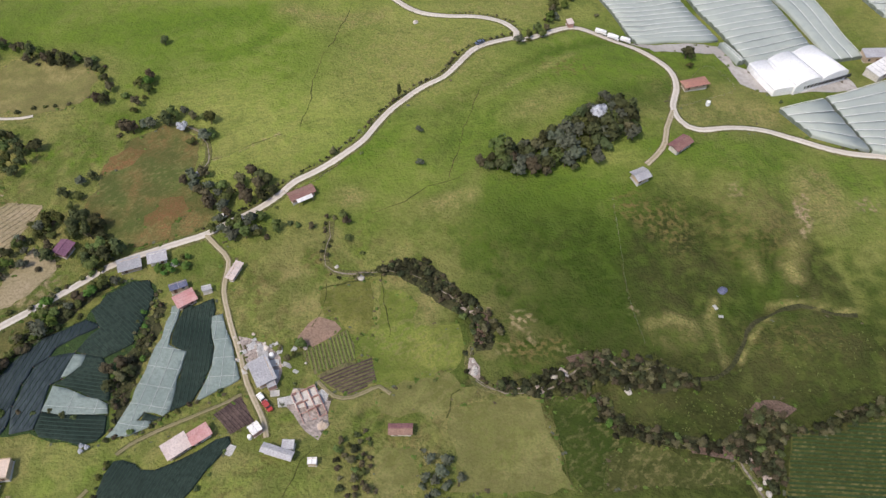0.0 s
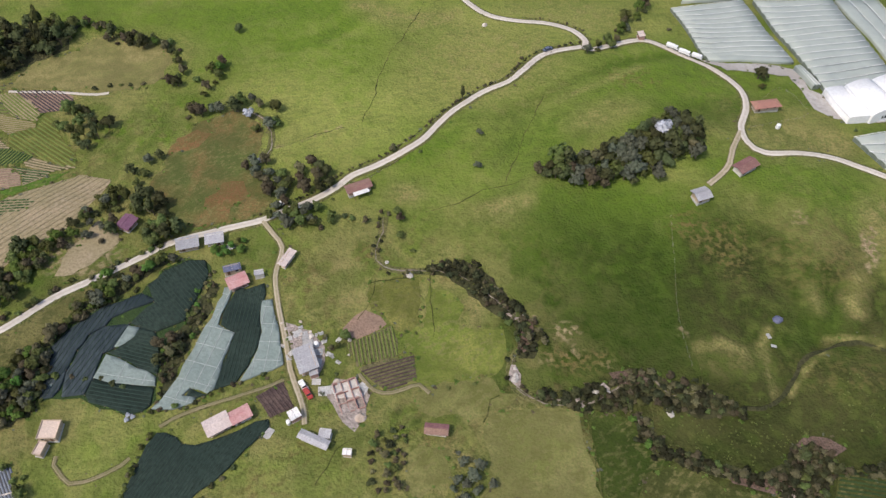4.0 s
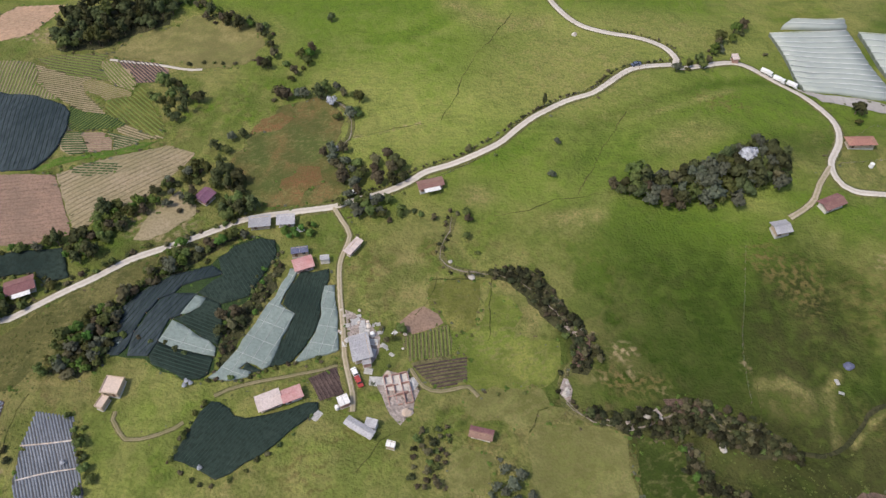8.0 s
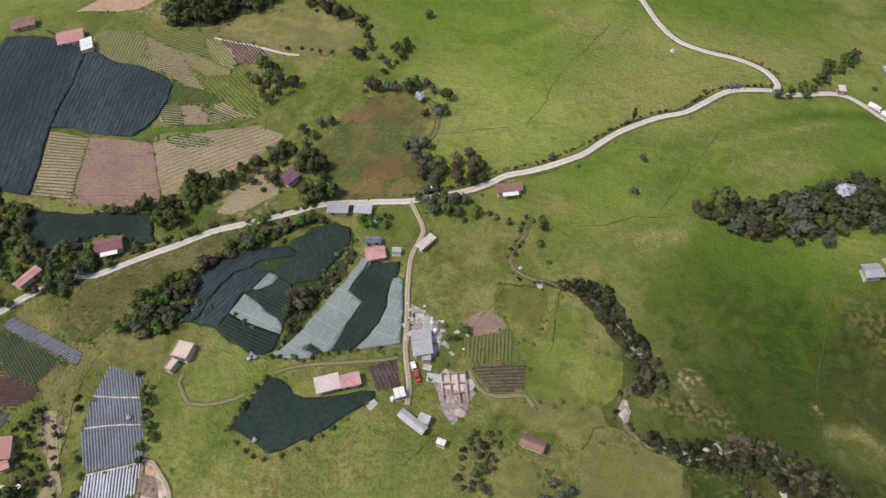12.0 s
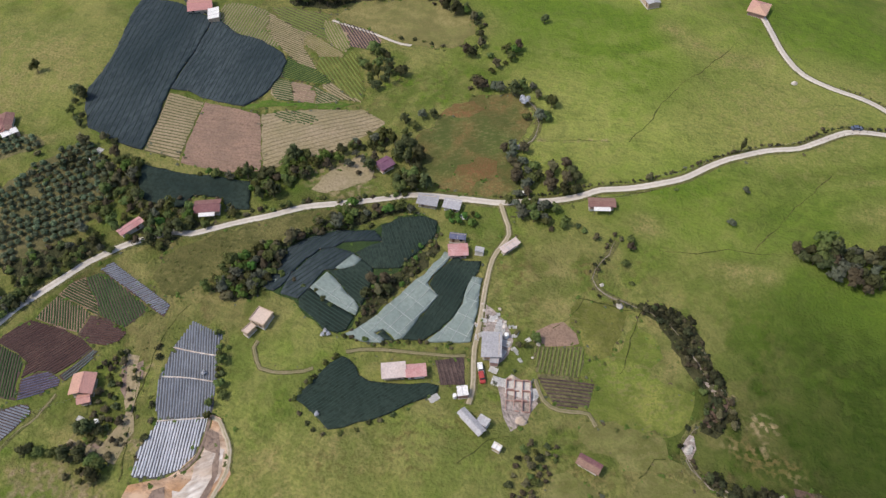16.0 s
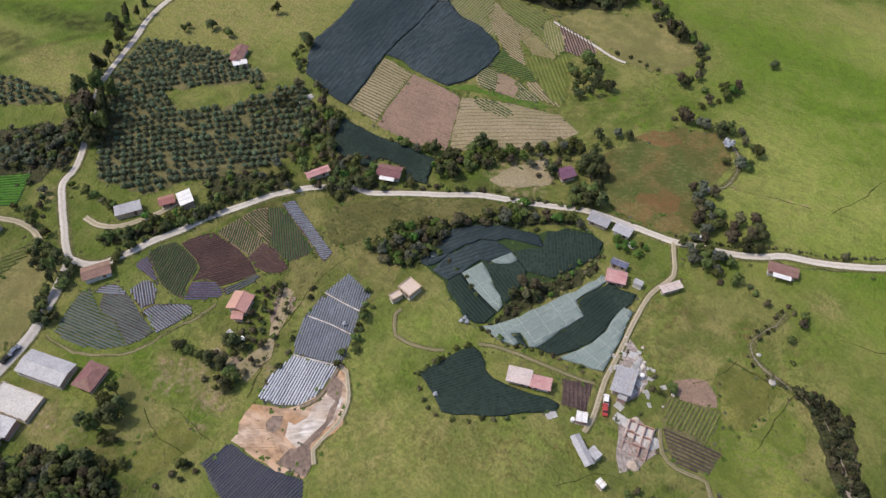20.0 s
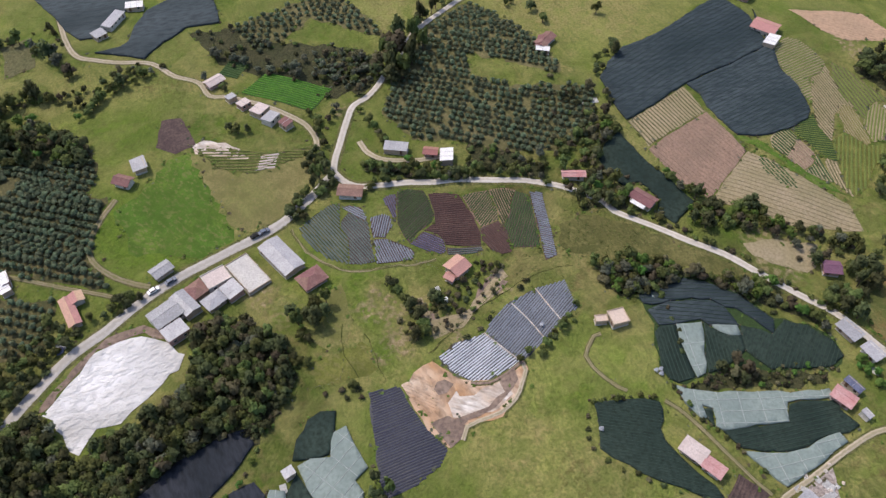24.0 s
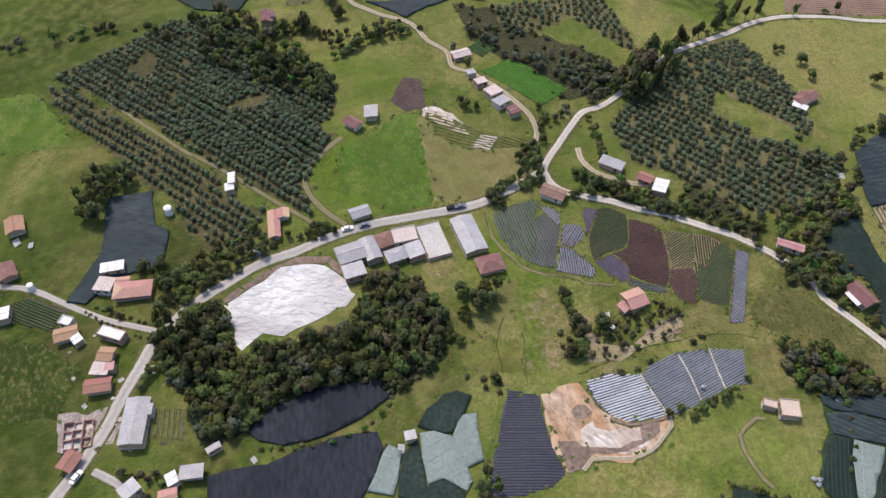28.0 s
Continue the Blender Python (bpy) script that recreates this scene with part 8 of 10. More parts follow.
def car(x, y, yaw, paint, label):
    e = thing("car", x, y, float(ground_height(x, y)) + 0.28, yaw, label, "car")
    bm = bmesh.new()
    box(bm, -2.1, 2.1, -0.85, 0.85, 0.3, 0.85)
    bmesh.ops.bevel(bm, geom=bm.edges[:], offset=0.12, segments=2, affect="EDGES")
    part("body", bm, paint, e)
    bm = bmesh.new()
    v = box(bm, -1.3, 1.0, -0.75, 0.75, 0.85, 1.2)
    part("glasshouse", bm, GLASS_DARK, e)
    bm = bmesh.new()
    box(bm, -1.15, 0.65, -0.7, 0.7, 1.2, 1.42)
    bmesh.ops.bevel(bm, geom=bm.edges[:], offset=0.1, segments=1, affect="EDGES")
    part("roof", bm, paint, e)
    for wx in (-1.3, 1.3):
        for wy in (-0.78, 0.78):
            wheel(e, wx, wy, 0.31)
    return e


truck(68.5, 275.9, -25.6, "white box truck parked on the dirt road")
truck(73.7, 273.5, -25.6, "white delivery truck parked in a line")
truck(79, 272.2, -21.8, "short white truck by the greenhouse gate", 5.0)
car(14.8, 262.6, 32.1, CAR_BLUE, "blue-grey car driving on the dirt road")
car(-158.5, -72, 122.9, CAR_WHITE, "white car parked at the roadside")
car(-161.6, -66.6, 124.3, CAR_BLUE, "dark car parked at the roadside")
car(-177.1, -37.9, 115.8, RUBBER, "black car on the gravel road")
car(-178.3, -35, 115.8, CAR_BLUE, "dark blue car on the gravel road")
car(-70.4, -105, -177.3, CAR_RED, "red car beside the barn")
car(-78.1, 170.4, 34.3, CAR_WHITE, "white car at the road junction")
car(-53.7, 101.5, -48.6, CAR_WHITE, "white car parked by the lane")
car(-51.7, 99, -48.6, CAR_RED, "red car parked by the lane")
car(-52.9, -115.7, 168.8, CAR_WHITE, "white car on the village road")

# ================= yard clutter =================
def clutter(x, y, kind, yaw, size, label):
    """Sacks, crates, tanks and sheets lying in the yards."""
    z = float(ground_height(x, y))
    bm = bmesh.new()
    if kind == "tank":
        bmesh.ops.create_cone(bm, cap_ends=True, segments=14, radius1=size * 0.5, radius2=size * 0.46, depth=size, matrix=pose(0, 0, size / 2))
        bmesh.ops.create_cone(bm, cap_ends=True, segments=14, radius1=size * 0.46, radius2=size * 0.12, depth=size * 0.15, matrix=pose(0, 0, size * 1.07))
    elif kind == "sheet":
        n = 7
        top = [[bm.verts.new((size * (1.4 * i / (2 * n) - 0.7), size * v, 0.12 + 0.05 * (i % 2) + 0.25 * (v + 0.5))) for i in range(2 * n + 1)] for v in (-0.5, 0.5)]
        for i in range(2 * n):
            bm.faces.new((top[0][i], top[0][i + 1], top[1][i + 1], top[1][i]))
        bmesh.ops.solidify(bm, geom=bm.faces[:], thickness=0.04)
    else:
        bmesh.ops.create_icosphere(bm, subdivisions=2, radius=size * 0.5)
        for v in bm.verts:
            v.co = Vector((v.co.x * 1.2, v.co.y, max(-0.1, v.co.z * 0.7 + 0.15))) * (1 + 0.25 * noise.noise(v.co * 3 + Vector((x, y, 0))))
    names = {"tank": ("water_tank", "tank", CAR_WHITE), "sheet": ("roof_sheet", "sheet metal", ROOF_WHITE), "heap": ("sand_mound", "mound", PALE_EARTH), "tarp": ("crumpled_tarpaulin", "tarpaulin", TARP), "rock": ("boulder", "rock", ROCK)}
    nm, cat, mat = names[kind]
    me = bpy.data.meshes.new(nm)
    bm.to_mesh(me)
    bm.free()
    ob = mesh_part(nm, me, mat, None)
    ob.matrix_basis = pose(x, y, z, 0, 0, yaw)
    return tagged(ob, label, cat, "yard clutter" if kind != "rock" else "boulders")


rnd = random.Random(7)
# the two small sheets near x 90, y 134 stand in for cattle
SPOTS = (("heap", -64, 120.7, 1.2), ("sheet", -59.8, 119.4, 2.2), ("sheet", -57.4, 119.3, 1.8), ("sheet", -55.8, 116.5, 2.4), ("heap", -55.2, 119, 1.6), ("tank", -53, 116.1, 1.6),
         ("sheet", -52, 113.8, 2.2), ("sheet", -51.2, 110.1, 2.2), ("sheet", -50.3, 103.6, 2.0), ("heap", -51.9, 107.7, 2.0), ("sheet", -46.6, 100.7, 3.4), ("heap", -44, 104.3, 2.2), ("sheet", -35.7, 101.8, 2.6),
         ("sheet", -35.6, 103.5, 2.0), ("heap", -34.5, 92.7, 3.0), ("tarp", 93.3, 142.5, 3.0), ("sheet", 89.5, 135.9, 1.4), ("sheet", 90.5, 132.2, 1.2), ("tank", -54.9, 88.6, 1.4), ("sheet", -59.9, 84.7, 2.4), ("tank", -140.2, 24.6, 1.5), ("sheet", -145.3, 22.5, 1.6),
         ("tank", 105.8, 230.1, 1.8), ("sheet", -122.8, -180.8, 2.4), ("sheet", -122.9, -175.3, 1.8), ("tank", -148.7, -136.1, 3.2), ("tank", -107.1, -165, 2.4), ("tarp", -139.4, -99.3, 2.6), ("sheet", -140.7, -99.2, 2.4), ("sheet", -88.3, -111.9, 3.0), ("tarp", -71, -103.9, 2.0), ("heap", -71.3, -112.2, 2.0),
         ("sheet", -224.1, 99.6, 2.6), ("heap", -66.9, -119.9, 2.4), ("sheet", -83.3, -30.6, 2.0), ("sheet", -91.5, 150.8, 2.4), ("sheet", -223.7, 93.9, 2.2), ("heap", -13.1, 279.7, 2.4), ("sheet", -69.8, -70.1, 1.5))
for kind, x, y, size in SPOTS:
    clutter(x, y, kind, rnd.uniform(0, 180), size, {"tank": "white plastic water tank in a yard", "sheet": "pale sheet metal lying in a yard", "heap": "heap of pale sand and rubble", "tarp": "dark blue tarpaulin over a heap"}[kind])
yard = random.Random(5)
for k in range(64):
    ax, ay, bx, by = (-64.9, 119.5, -47.3, 113.8) if k < 50 else (-93.7, -137.3, -64.3, -108.3)
    u = yard.uniform(0, 1)
    x, y = ax + (bx - ax) * u + yard.uniform(-6, 6), ay + (by - ay) * u + yard.uniform(-6, 6)
    kind = yard.choice(("sheet", "sheet", "sheet", "heap", "heap"))
    clutter(x, y, kind, yard.uniform(0, 180), yard.uniform(0.6, 1.5), {"tank": "small white drum in a yard", "sheet": "pale sheet metal lying in a yard", "heap": "small heap of pale rubble"}[kind])
for x, y in [(11.6, 135.5), (9.9, 114.3), (9.3, 111.9), (10.6, 116.3), (38.4, 112.3), (37.4, 111.2), (56.5, 106.8), (29.1, 105.9), (92.6, 97), (93.4, 95.6), (88.8, 76.3), (90.1, 78.2), (90.1, 75), (93.3, 97.9), (-27.4, 146.7), (-35.4, 151.3), (-93.6, 190.8), (-91.7, 191.9), (56.7, 105.9), (35.6, 110.4)]:
    clutter(x + rnd.uniform(-1, 1), y + rnd.uniform(-1, 1), "rock", rnd.uniform(0, 180), rnd.uniform(1.0, 2.4), "pale boulder in the stream bed")

# ================= fences =================
def fence(pts, label, gap=3.0):
    line = smooth_line(pts, gap)
    x0, y0 = line[0]
    e = thing("fence", x0, y0, float(ground_height(x0, y0)), 0, label, "fence")
    bm = bmesh.new()
    box(bm, -0.06, 0.06, -0.06, 0.06, -0.3, 1.3)
    pm = bpy.data.meshes.new("post")
    bm.to_mesh(pm)
    bm.free()
    for x, y in line:
        p = mesh_part("post", pm, WOOD, None)
        p.location = (x, y, float(ground_height(x, y)))
        rebase(p, e)
    for h in (0.5, 0.9, 1.2):
        co = [(x, y, float(ground_height(x, y)) + h + d) for x, y in line for d in (-0.012, 0.012)]
        me = bpy.data.meshes.new("wire")
        me.from_pydata(co, [], [(2 * i, 2 * i + 1, 2 * i + 3, 2 * i + 2) for i in range(len(line) - 1)])
        rebase(mesh_part("wire", me, ROOF_ZINC, None), e)
    return e


fence([(96.2, 237.6), (110.5, 254.1), (119, 239.5), (105.9, 232.8), (94.2, 227.1)], "post and wire fence round a meadow")
fence([(61.1, 179.9), (61.2, 158.5), (61.4, 138.7), (64.4, 122.5)], "post and wire fence across the pasture")
fence([(28.1, 272.8), (10.1, 254.3), (-1.6, 244), (-19.5, 228.8), (-31.6, 210.1), (-41.6, 200.3)], "post and wire fence along the road")
fence([(-61.1, 180.7), (-47.6, 186.7), (-37.6, 196.2)], "post and wire fence below the road")
fence([(-137, -14.9), (-128.8, -11.4), (-115.6, -12.4), (-113, -22.6)], "post and wire fence round a paddock")
fence([(-159, 14.3), (-154.9, 21.5), (-152.4, 25)], "wooden fence by the salmon house", 2.0)

# ================= trees and shrubs =================
def crown_arrays(n, seed, wide=1.0, tall=1.0, leaf=0.17, lobes=7, base=0.75, open_crown=1.0):
    """Leaf clumps over uneven lobes: vertices and quads of a crown one metre in radius."""
    r = np.random.RandomState(seed)
    cen = r.normal(0, 1, (lobes, 3))
    cen /= np.linalg.norm(cen, axis=1)[:, None]
    cen *= r.uniform(0.3, 0.8, (lobes, 1)) * open_crown
    cen[:, 2] = np.abs(cen[:, 2]) * 1.1 - 0.15
    rad = r.uniform(0.2, 0.5, lobes) + 0.3 * (1 - open_crown)
    pick = r.randint(0, lobes, n)
    d = r.normal(0, 1, (n, 3))
    d[:, 2] = np.where(d[:, 2] < -0.3, -d[:, 2], d[:, 2])
    d /= np.linalg.norm(d, axis=1)[:, None]
    p = cen[pick] + d * rad[pick][:, None] * r.uniform(0.6, 1.2, (n, 1))
    nrm = d + (0, 0, 0.35) + r.normal(0, 0.6, (n, 3))
    nrm /= np.linalg.norm(nrm, axis=1)[:, None]
    u = np.cross(nrm, r.normal(0, 1, (n, 3)))
    u /= np.linalg.norm(u, axis=1)[:, None] + 1e-9
    v = np.cross(nrm, u)
    s = leaf * r.uniform(0.6, 1.3, (n, 1))
    quad = np.stack([p - u * s - v * s * 0.5, p + u * s * 0.6 - v * s, p + u * s + v * s * 0.6 + nrm * s * 0.3, p - u * s * 0.5 + v * s], 1).reshape(-1, 3)
    quad *= (wide, wide, tall)
    quad[:, 2] += base * tall + 0.25
    out = 0.75 * d + 0.55 * p + (0, 0, 0.2) + r.normal(0, 0.16, (n, 3))
    out /= np.linalg.norm(out, axis=1)[:, None] + 1e-9
    return quad, np.arange(4 * n).reshape(-1, 4), np.repeat(out, 4, axis=0)


ROUNDED = {}


def rounded(me, normals):
    """Shades a mesh of leaves by the round of its clumps."""
    ROUNDED[me.name] = normals
    me.normals_split_custom_set_from_vertices(normals.tolist())


def core_arrays(wide, tall, base, seed):
    bm = bmesh.new()
    bmesh.ops.create_icosphere(bm, subdivisions=1, radius=0.5)
    co = [((v.co.x * wide) * (1 + 0.3 * noise.noise(v.co * 2 + Vector((seed, 0, 0)))), v.co.y * wide * (1 + 0.3 * noise.noise(v.co * 2 + Vector((0, seed, 0)))), v.co.z * 0.8 * tall + base * tall + 0.28) for v in bm.verts]
    faces = [tuple(v.index for v in f.verts) for f in bm.faces]
    bm.free()
    return co, faces


def tree_kind(leaf_mat, seed, n=320, wide=1.0, tall=1.0, leaf=0.15, lobes=7, base=0.75, limbs=4, stem=0.09, open_crown=1.0):
    """Meshes of one kind of tree, for a crown one metre in radius: trunk with limbs, and crown."""
    q, f, out = crown_arrays(n, seed, wide, tall, leaf, lobes, base, open_crown)
    co, cf = core_arrays(wide, tall, base, seed)
    k = len(q)
    cm = bpy.data.meshes.new("crown")
    cm.from_pydata(q.tolist() + co, [], f.tolist() + [tuple(i + k for i in t) for t in cf])
    cm.materials.append(leaf_mat)
    hub = np.array(co) - (0, 0, base * tall + 0.28)
    rounded(cm, np.concatenate([out, hub / np.linalg.norm(hub, axis=1)[:, None]]))
    bm = bmesh.new()
    bmesh.ops.create_cone(bm, cap_ends=True, segments=7, radius1=stem, radius2=stem * 0.5, depth=base * tall + 0.3, matrix=pose(0, 0, (base * tall + 0.2) / 2 - 0.05))
    rnd = random.Random(seed)
    for j in range(limbs):
        a = 360 * j / limbs + rnd.uniform(-30, 30)
        m = pose(0, 0, base * tall * rnd.uniform(0.55, 0.8), 0, 0, a) @ pose(0, 0, 0, 0, rnd.uniform(35, 60), 0) @ pose(0, 0, 0.3)
        bmesh.ops.create_cone(bm, cap_ends=True, segments=5, radius1=stem * 0.5, radius2=stem * 0.2, depth=0.6, matrix=m)
    tm = bpy.data.meshes.new("trunk")
    bm.to_mesh(tm)
    bm.free()
    tm.materials.append(BARK)
    return tm, cm


KINDS = {
    "green": [tree_kind(LEAF, 1, lobes=12), tree_kind(LEAF, 2, lobes=15, tall=1.15), tree_kind(LEAF, 3, lobes=10, wide=1.1, tall=0.9)],
    "dark": [tree_kind(LEAF_DARK, 4, lobes=13), tree_kind(LEAF_DARK, 5, lobes=16, tall=1.3), tree_kind(LEAF_DARK, 6, lobes=11, tall=0.95)],
    "scrub": [tree_kind(LEAF_SCRUB, 31, n=170, tall=0.6, lobes=9, base=0.35, leaf=0.17, limbs=5), tree_kind(LEAF_SCRUB, 32, n=150, tall=0.8, lobes=11, base=0.45, leaf=0.16, limbs=5), tree_kind(LEAF_BROWN, 33, n=120, tall=0.7, lobes=9, base=0.4, leaf=0.15, limbs=6)],
    "grey": [tree_kind(LEAF_GREY, 7, lobes=12), tree_kind(LEAF_GREY, 8, lobes=10, tall=1.1)],
    "brown": [tree_kind(LEAF_BROWN, 9, n=380, lobes=12), tree_kind(LEAF_BROWN, 10, n=400, lobes=10, tall=1.1)],
    "light": [tree_kind(LEAF_LIGHT, 11, lobes=6, tall=0.9), tree_kind(LEAF_LIGHT, 12, lobes=8)],
    "tall": [tree_kind(LEAF_DARK, 13, n=460, tall=2.1, wide=0.8, lobes=11, base=0.9), tree_kind(LEAF, 14, n=460, tall=1.9, wide=0.8, lobes=10, base=0.9)],
    "cypress": [tree_kind(LEAF_DARK, 15, n=360, tall=2.2, wide=0.62, lobes=9, base=0.55, limbs=2)],
    "shrub": [tree_kind(LEAF, 16, n=260, tall=0.7, lobes=6, base=0.4, leaf=0.2), tree_kind(LEAF_BROWN, 17, n=240, tall=0.7, lobes=5, base=0.4, leaf=0.2), tree_kind(LEAF_DARK, 18, n=260, tall=0.75, lobes=6, base=0.4, leaf=0.2)],
    "blossom": [tree_kind(BLOSSOM, 19, n=300, lobes=8)],
    "orchard": [tree_kind(LEAF_ORCHARD, 20, n=150, tall=0.85, lobes=6, base=0.55, leaf=0.17, limbs=3, open_crown=0.55), tree_kind(LEAF_ORCHARD, 21, n=150, tall=0.8, lobes=7, base=0.55, leaf=0.17, limbs=3, open_crown=0.55)],
}
WORDS = {"green": "green broadleaf tree", "dark": "dark green broadleaf tree", "grey": "tree with grey-green crown", "brown": "brownish tree with thin crown",
         "light": "light green young tree", "tall": "tall dark eucalyptus-like tree", "cypress": "slender dark conifer", "shrub": "low bushy shrub", "scrub": "dark twiggy scrub bush", "blossom": "tree covered in pale blossom", "orchard": "round grey-green orchard tree"}


def plant(x, y, kind, radius, rnd, group, where, into=None):
    """One tree, as a thing of its own, or laid into a list for a joined thicket."""
    tm, cm = rnd.choice(KINDS[kind])
    for cx, cy, half, deep, yaw in ROOFS:
        c, s = math.cos(radians(yaw)), math.sin(radians(yaw))
        if abs((x - cx) * c + (y - cy) * s) < half + 0.7 * radius and abs((y - cy) * c - (x - cx) * s) < deep + 0.7 * radius:
            return None
    if into is not None:
        m = pose(x, y, float(ground_height(x, y)) - 0.1, 0, 0, rnd.uniform(0, 360)) @ Matrix.Diagonal((radius, radius, radius * rnd.uniform(0.9, 1.15), 1))
        into += [(m, tm, 0.0), (m, cm, rnd.random())]
        return None
    e = new({"shrub": "shrub", "scrub": "shrub", "orchard": "orchard_tree"}.get(kind, "tree"))
    e.empty_display_size = 0.5
    k = radius * rnd.uniform(0.9, 1.15)
    e.matrix_basis = pose(x, y, float(ground_height(x, y)) - 0.1, rnd.uniform(-4, 4), rnd.uniform(-4, 4), rnd.uniform(0, 360)) @ Matrix.Diagonal((radius, radius, k, 1))
    tagged(e, WORDS[kind] + " " + where, "shrub" if kind in ("shrub", "scrub") else "tree", group)
    mesh_part("trunk", tm, BARK, e)
    mesh_part("crown", cm, LEAF, e)
    return e


def thicket(pieces, label, category):
    """Many trees of a wood joined into one mesh."""
    mats, co, faces, idx, tint, normals, base = [], [], [], [], [], [], 0
    for m, me, own in pieces:
        v = np.empty(len(me.vertices) * 3)
        me.vertices.foreach_get("co", v)
        mm = np.array(m)
        co.append(v.reshape(-1, 3) @ mm[:3, :3].T + mm[:3, 3])
        if me.name not in ROUNDED:
            own_n = np.empty(len(me.vertices) * 3)
            me.vertices.foreach_get("normal", own_n)
            ROUNDED[me.name] = own_n.reshape(-1, 3)
        turned = ROUNDED[me.name] @ mm[:3, :3].T
        normals.append(turned / (np.linalg.norm(turned, axis=1)[:, None] + 1e-9))
        if me.materials[0] not in mats:
            mats.append(me.materials[0])
        faces += [tuple(i + base for i in p.vertices) for p in me.polygons]
        idx += [mats.index(me.materials[0])] * len(me.polygons)
        tint += [own] * len(me.vertices)
        base += len(me.vertices)
    me = bpy.data.meshes.new("thicket")
    me.from_pydata(np.concatenate(co).tolist(), [], faces)
    for m in mats:
        me.materials.append(m)
    me.polygons.foreach_set("material_index", idx)
    me.attributes.new("tint", "FLOAT", "POINT").data.foreach_set("value", tint)
    me.normals_split_custom_set_from_vertices(np.concatenate(normals).tolist())
    return tagged(new("thicket", me), label, category, kind="stuff")


def inside(poly, x, y):
    hit = False
    for i, (x0, y0) in enumerate(poly):
        x1, y1 = poly[(i + 1) % len(poly)]
        if (y0 > y) != (y1 > y) and x < x0 + (x1 - x0) * (y - y0) / (y1 - y0):
            hit = not hit
    return hit


def beside(pts, off):
    """A line alongside another, off metres to its left."""
    line = smooth_line(pts, 8.0)
    d = np.gradient(line, axis=0)
    d /= np.linalg.norm(d, axis=1)[:, None] + 1e-9
    return [(float(x - dy * off), float(y + dx * off)) for (x, y), (dx, dy) in zip(line, d)]


def grove(poly, n, mix, lo, hi, seed, group, where, apart=0.75, joined=False):
    """n trees inside an outline, kept apart by their size; mix: kind letters with weights."""
    rnd = random.Random(seed)
    kinds = [k for k, w in mix for _ in range(w)]
    xs, ys = [p[0] for p in poly], [p[1] for p in poly]
    done, into = [], [] if joined else None
    for _ in range(n * 40):
        if len(done) >= n:
            break
        x, y = rnd.uniform(min(xs), max(xs)), rnd.uniform(min(ys), max(ys))
        r = rnd.uniform(lo, hi)
        if inside(poly, x, y) and not any(inside(p, x, y) for p in NETS) and all((x - a) ** 2 + (y - b) ** 2 > (apart * (r + c)) ** 2 for a, b, c in done):
            done.append((x, y, r))
            plant(x, y, rnd.choice(kinds), r, rnd, group, where, into)
    if into:
        thicket(into, "dense dark green trees and bushes " + where, "wood")
    # brush sheet under close trees, its colour darkened for their shade
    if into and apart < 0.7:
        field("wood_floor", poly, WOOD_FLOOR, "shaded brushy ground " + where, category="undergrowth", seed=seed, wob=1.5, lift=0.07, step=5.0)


def hedge(pts, gap, width, mix, lo, hi, seed, group, where, joined=False):
    """Trees and shrubs strung along a line."""
    rnd = random.Random(seed)
    kinds = [k for k, w in mix for _ in range(w)]
    line = smooth_line(pts, gap)
    into = [] if joined else None
    for x, y in line:
        if rnd.random() < 0.88:
            kind = rnd.choice(kinds)
            r = rnd.uniform(lo, hi) * (0.7 if kind == "shrub" else 1.0)
            plant(x + rnd.uniform(-width, width), y + rnd.uniform(-width, width), kind, r, rnd, group, where, into)
    if into:
        thicket(into, "line of green bushes and trees " + where, "hedge")


WILD = (("green", 5), ("dark", 2), ("brown", 2), ("grey", 2), ("light", 2), ("shrub", 3))
DARKS = (("dark", 5), ("green", 3), ("tall", 1))
WOODS = (("dark", 5), ("green", 4), ("tall", 1), ("brown", 1), ("grey", 1), ("shrub", 2))
# wood on the green hill
grove([(13.1, 192.3), (20, 199.2), (30.8, 202.7), (42.9, 209.4), (54.8, 221.3), (64.1, 225), (73.5, 219.6), (73.9, 207.4), (64.7, 203.2), (59.8, 196.2), (46.8, 192.2), (32, 187.7), (19.7, 189)], 78, (("dark", 5), ("grey", 4), ("brown", 1), ("green", 2)), 2.1, 3.8, 1, "trees of the hill wood", "in the small hill wood", 0.52)
plant(59.3, 215.8, "blossom", 4.2, random.Random(3), "trees of the hill wood", "in the small hill wood")
# low growth on the bank above the dirt roads
BANK = (("scrub", 5), ("brown", 2), ("shrub", 2))
hedge(beside([(29.3, 267.9), (12.1, 258.6), (-0.4, 241.5), (-10.6, 234.9), (-25.5, 216.2), (-39.3, 198.1), (-54.7, 187.3), (-67.6, 173.7), (-82.7, 163.3)], -2.9), 1.3, 0.35, BANK, 0.45, 0.95, 201, "road bank", "on the road bank", joined=True)
hedge(beside([(1.3, 284.7), (14.8, 283.3), (25.4, 279.5), (31, 272.3)], 2.6), 1.5, 0.35, BANK, 0.4, 0.8, 202, "road bank", "on the road bank", joined=True)
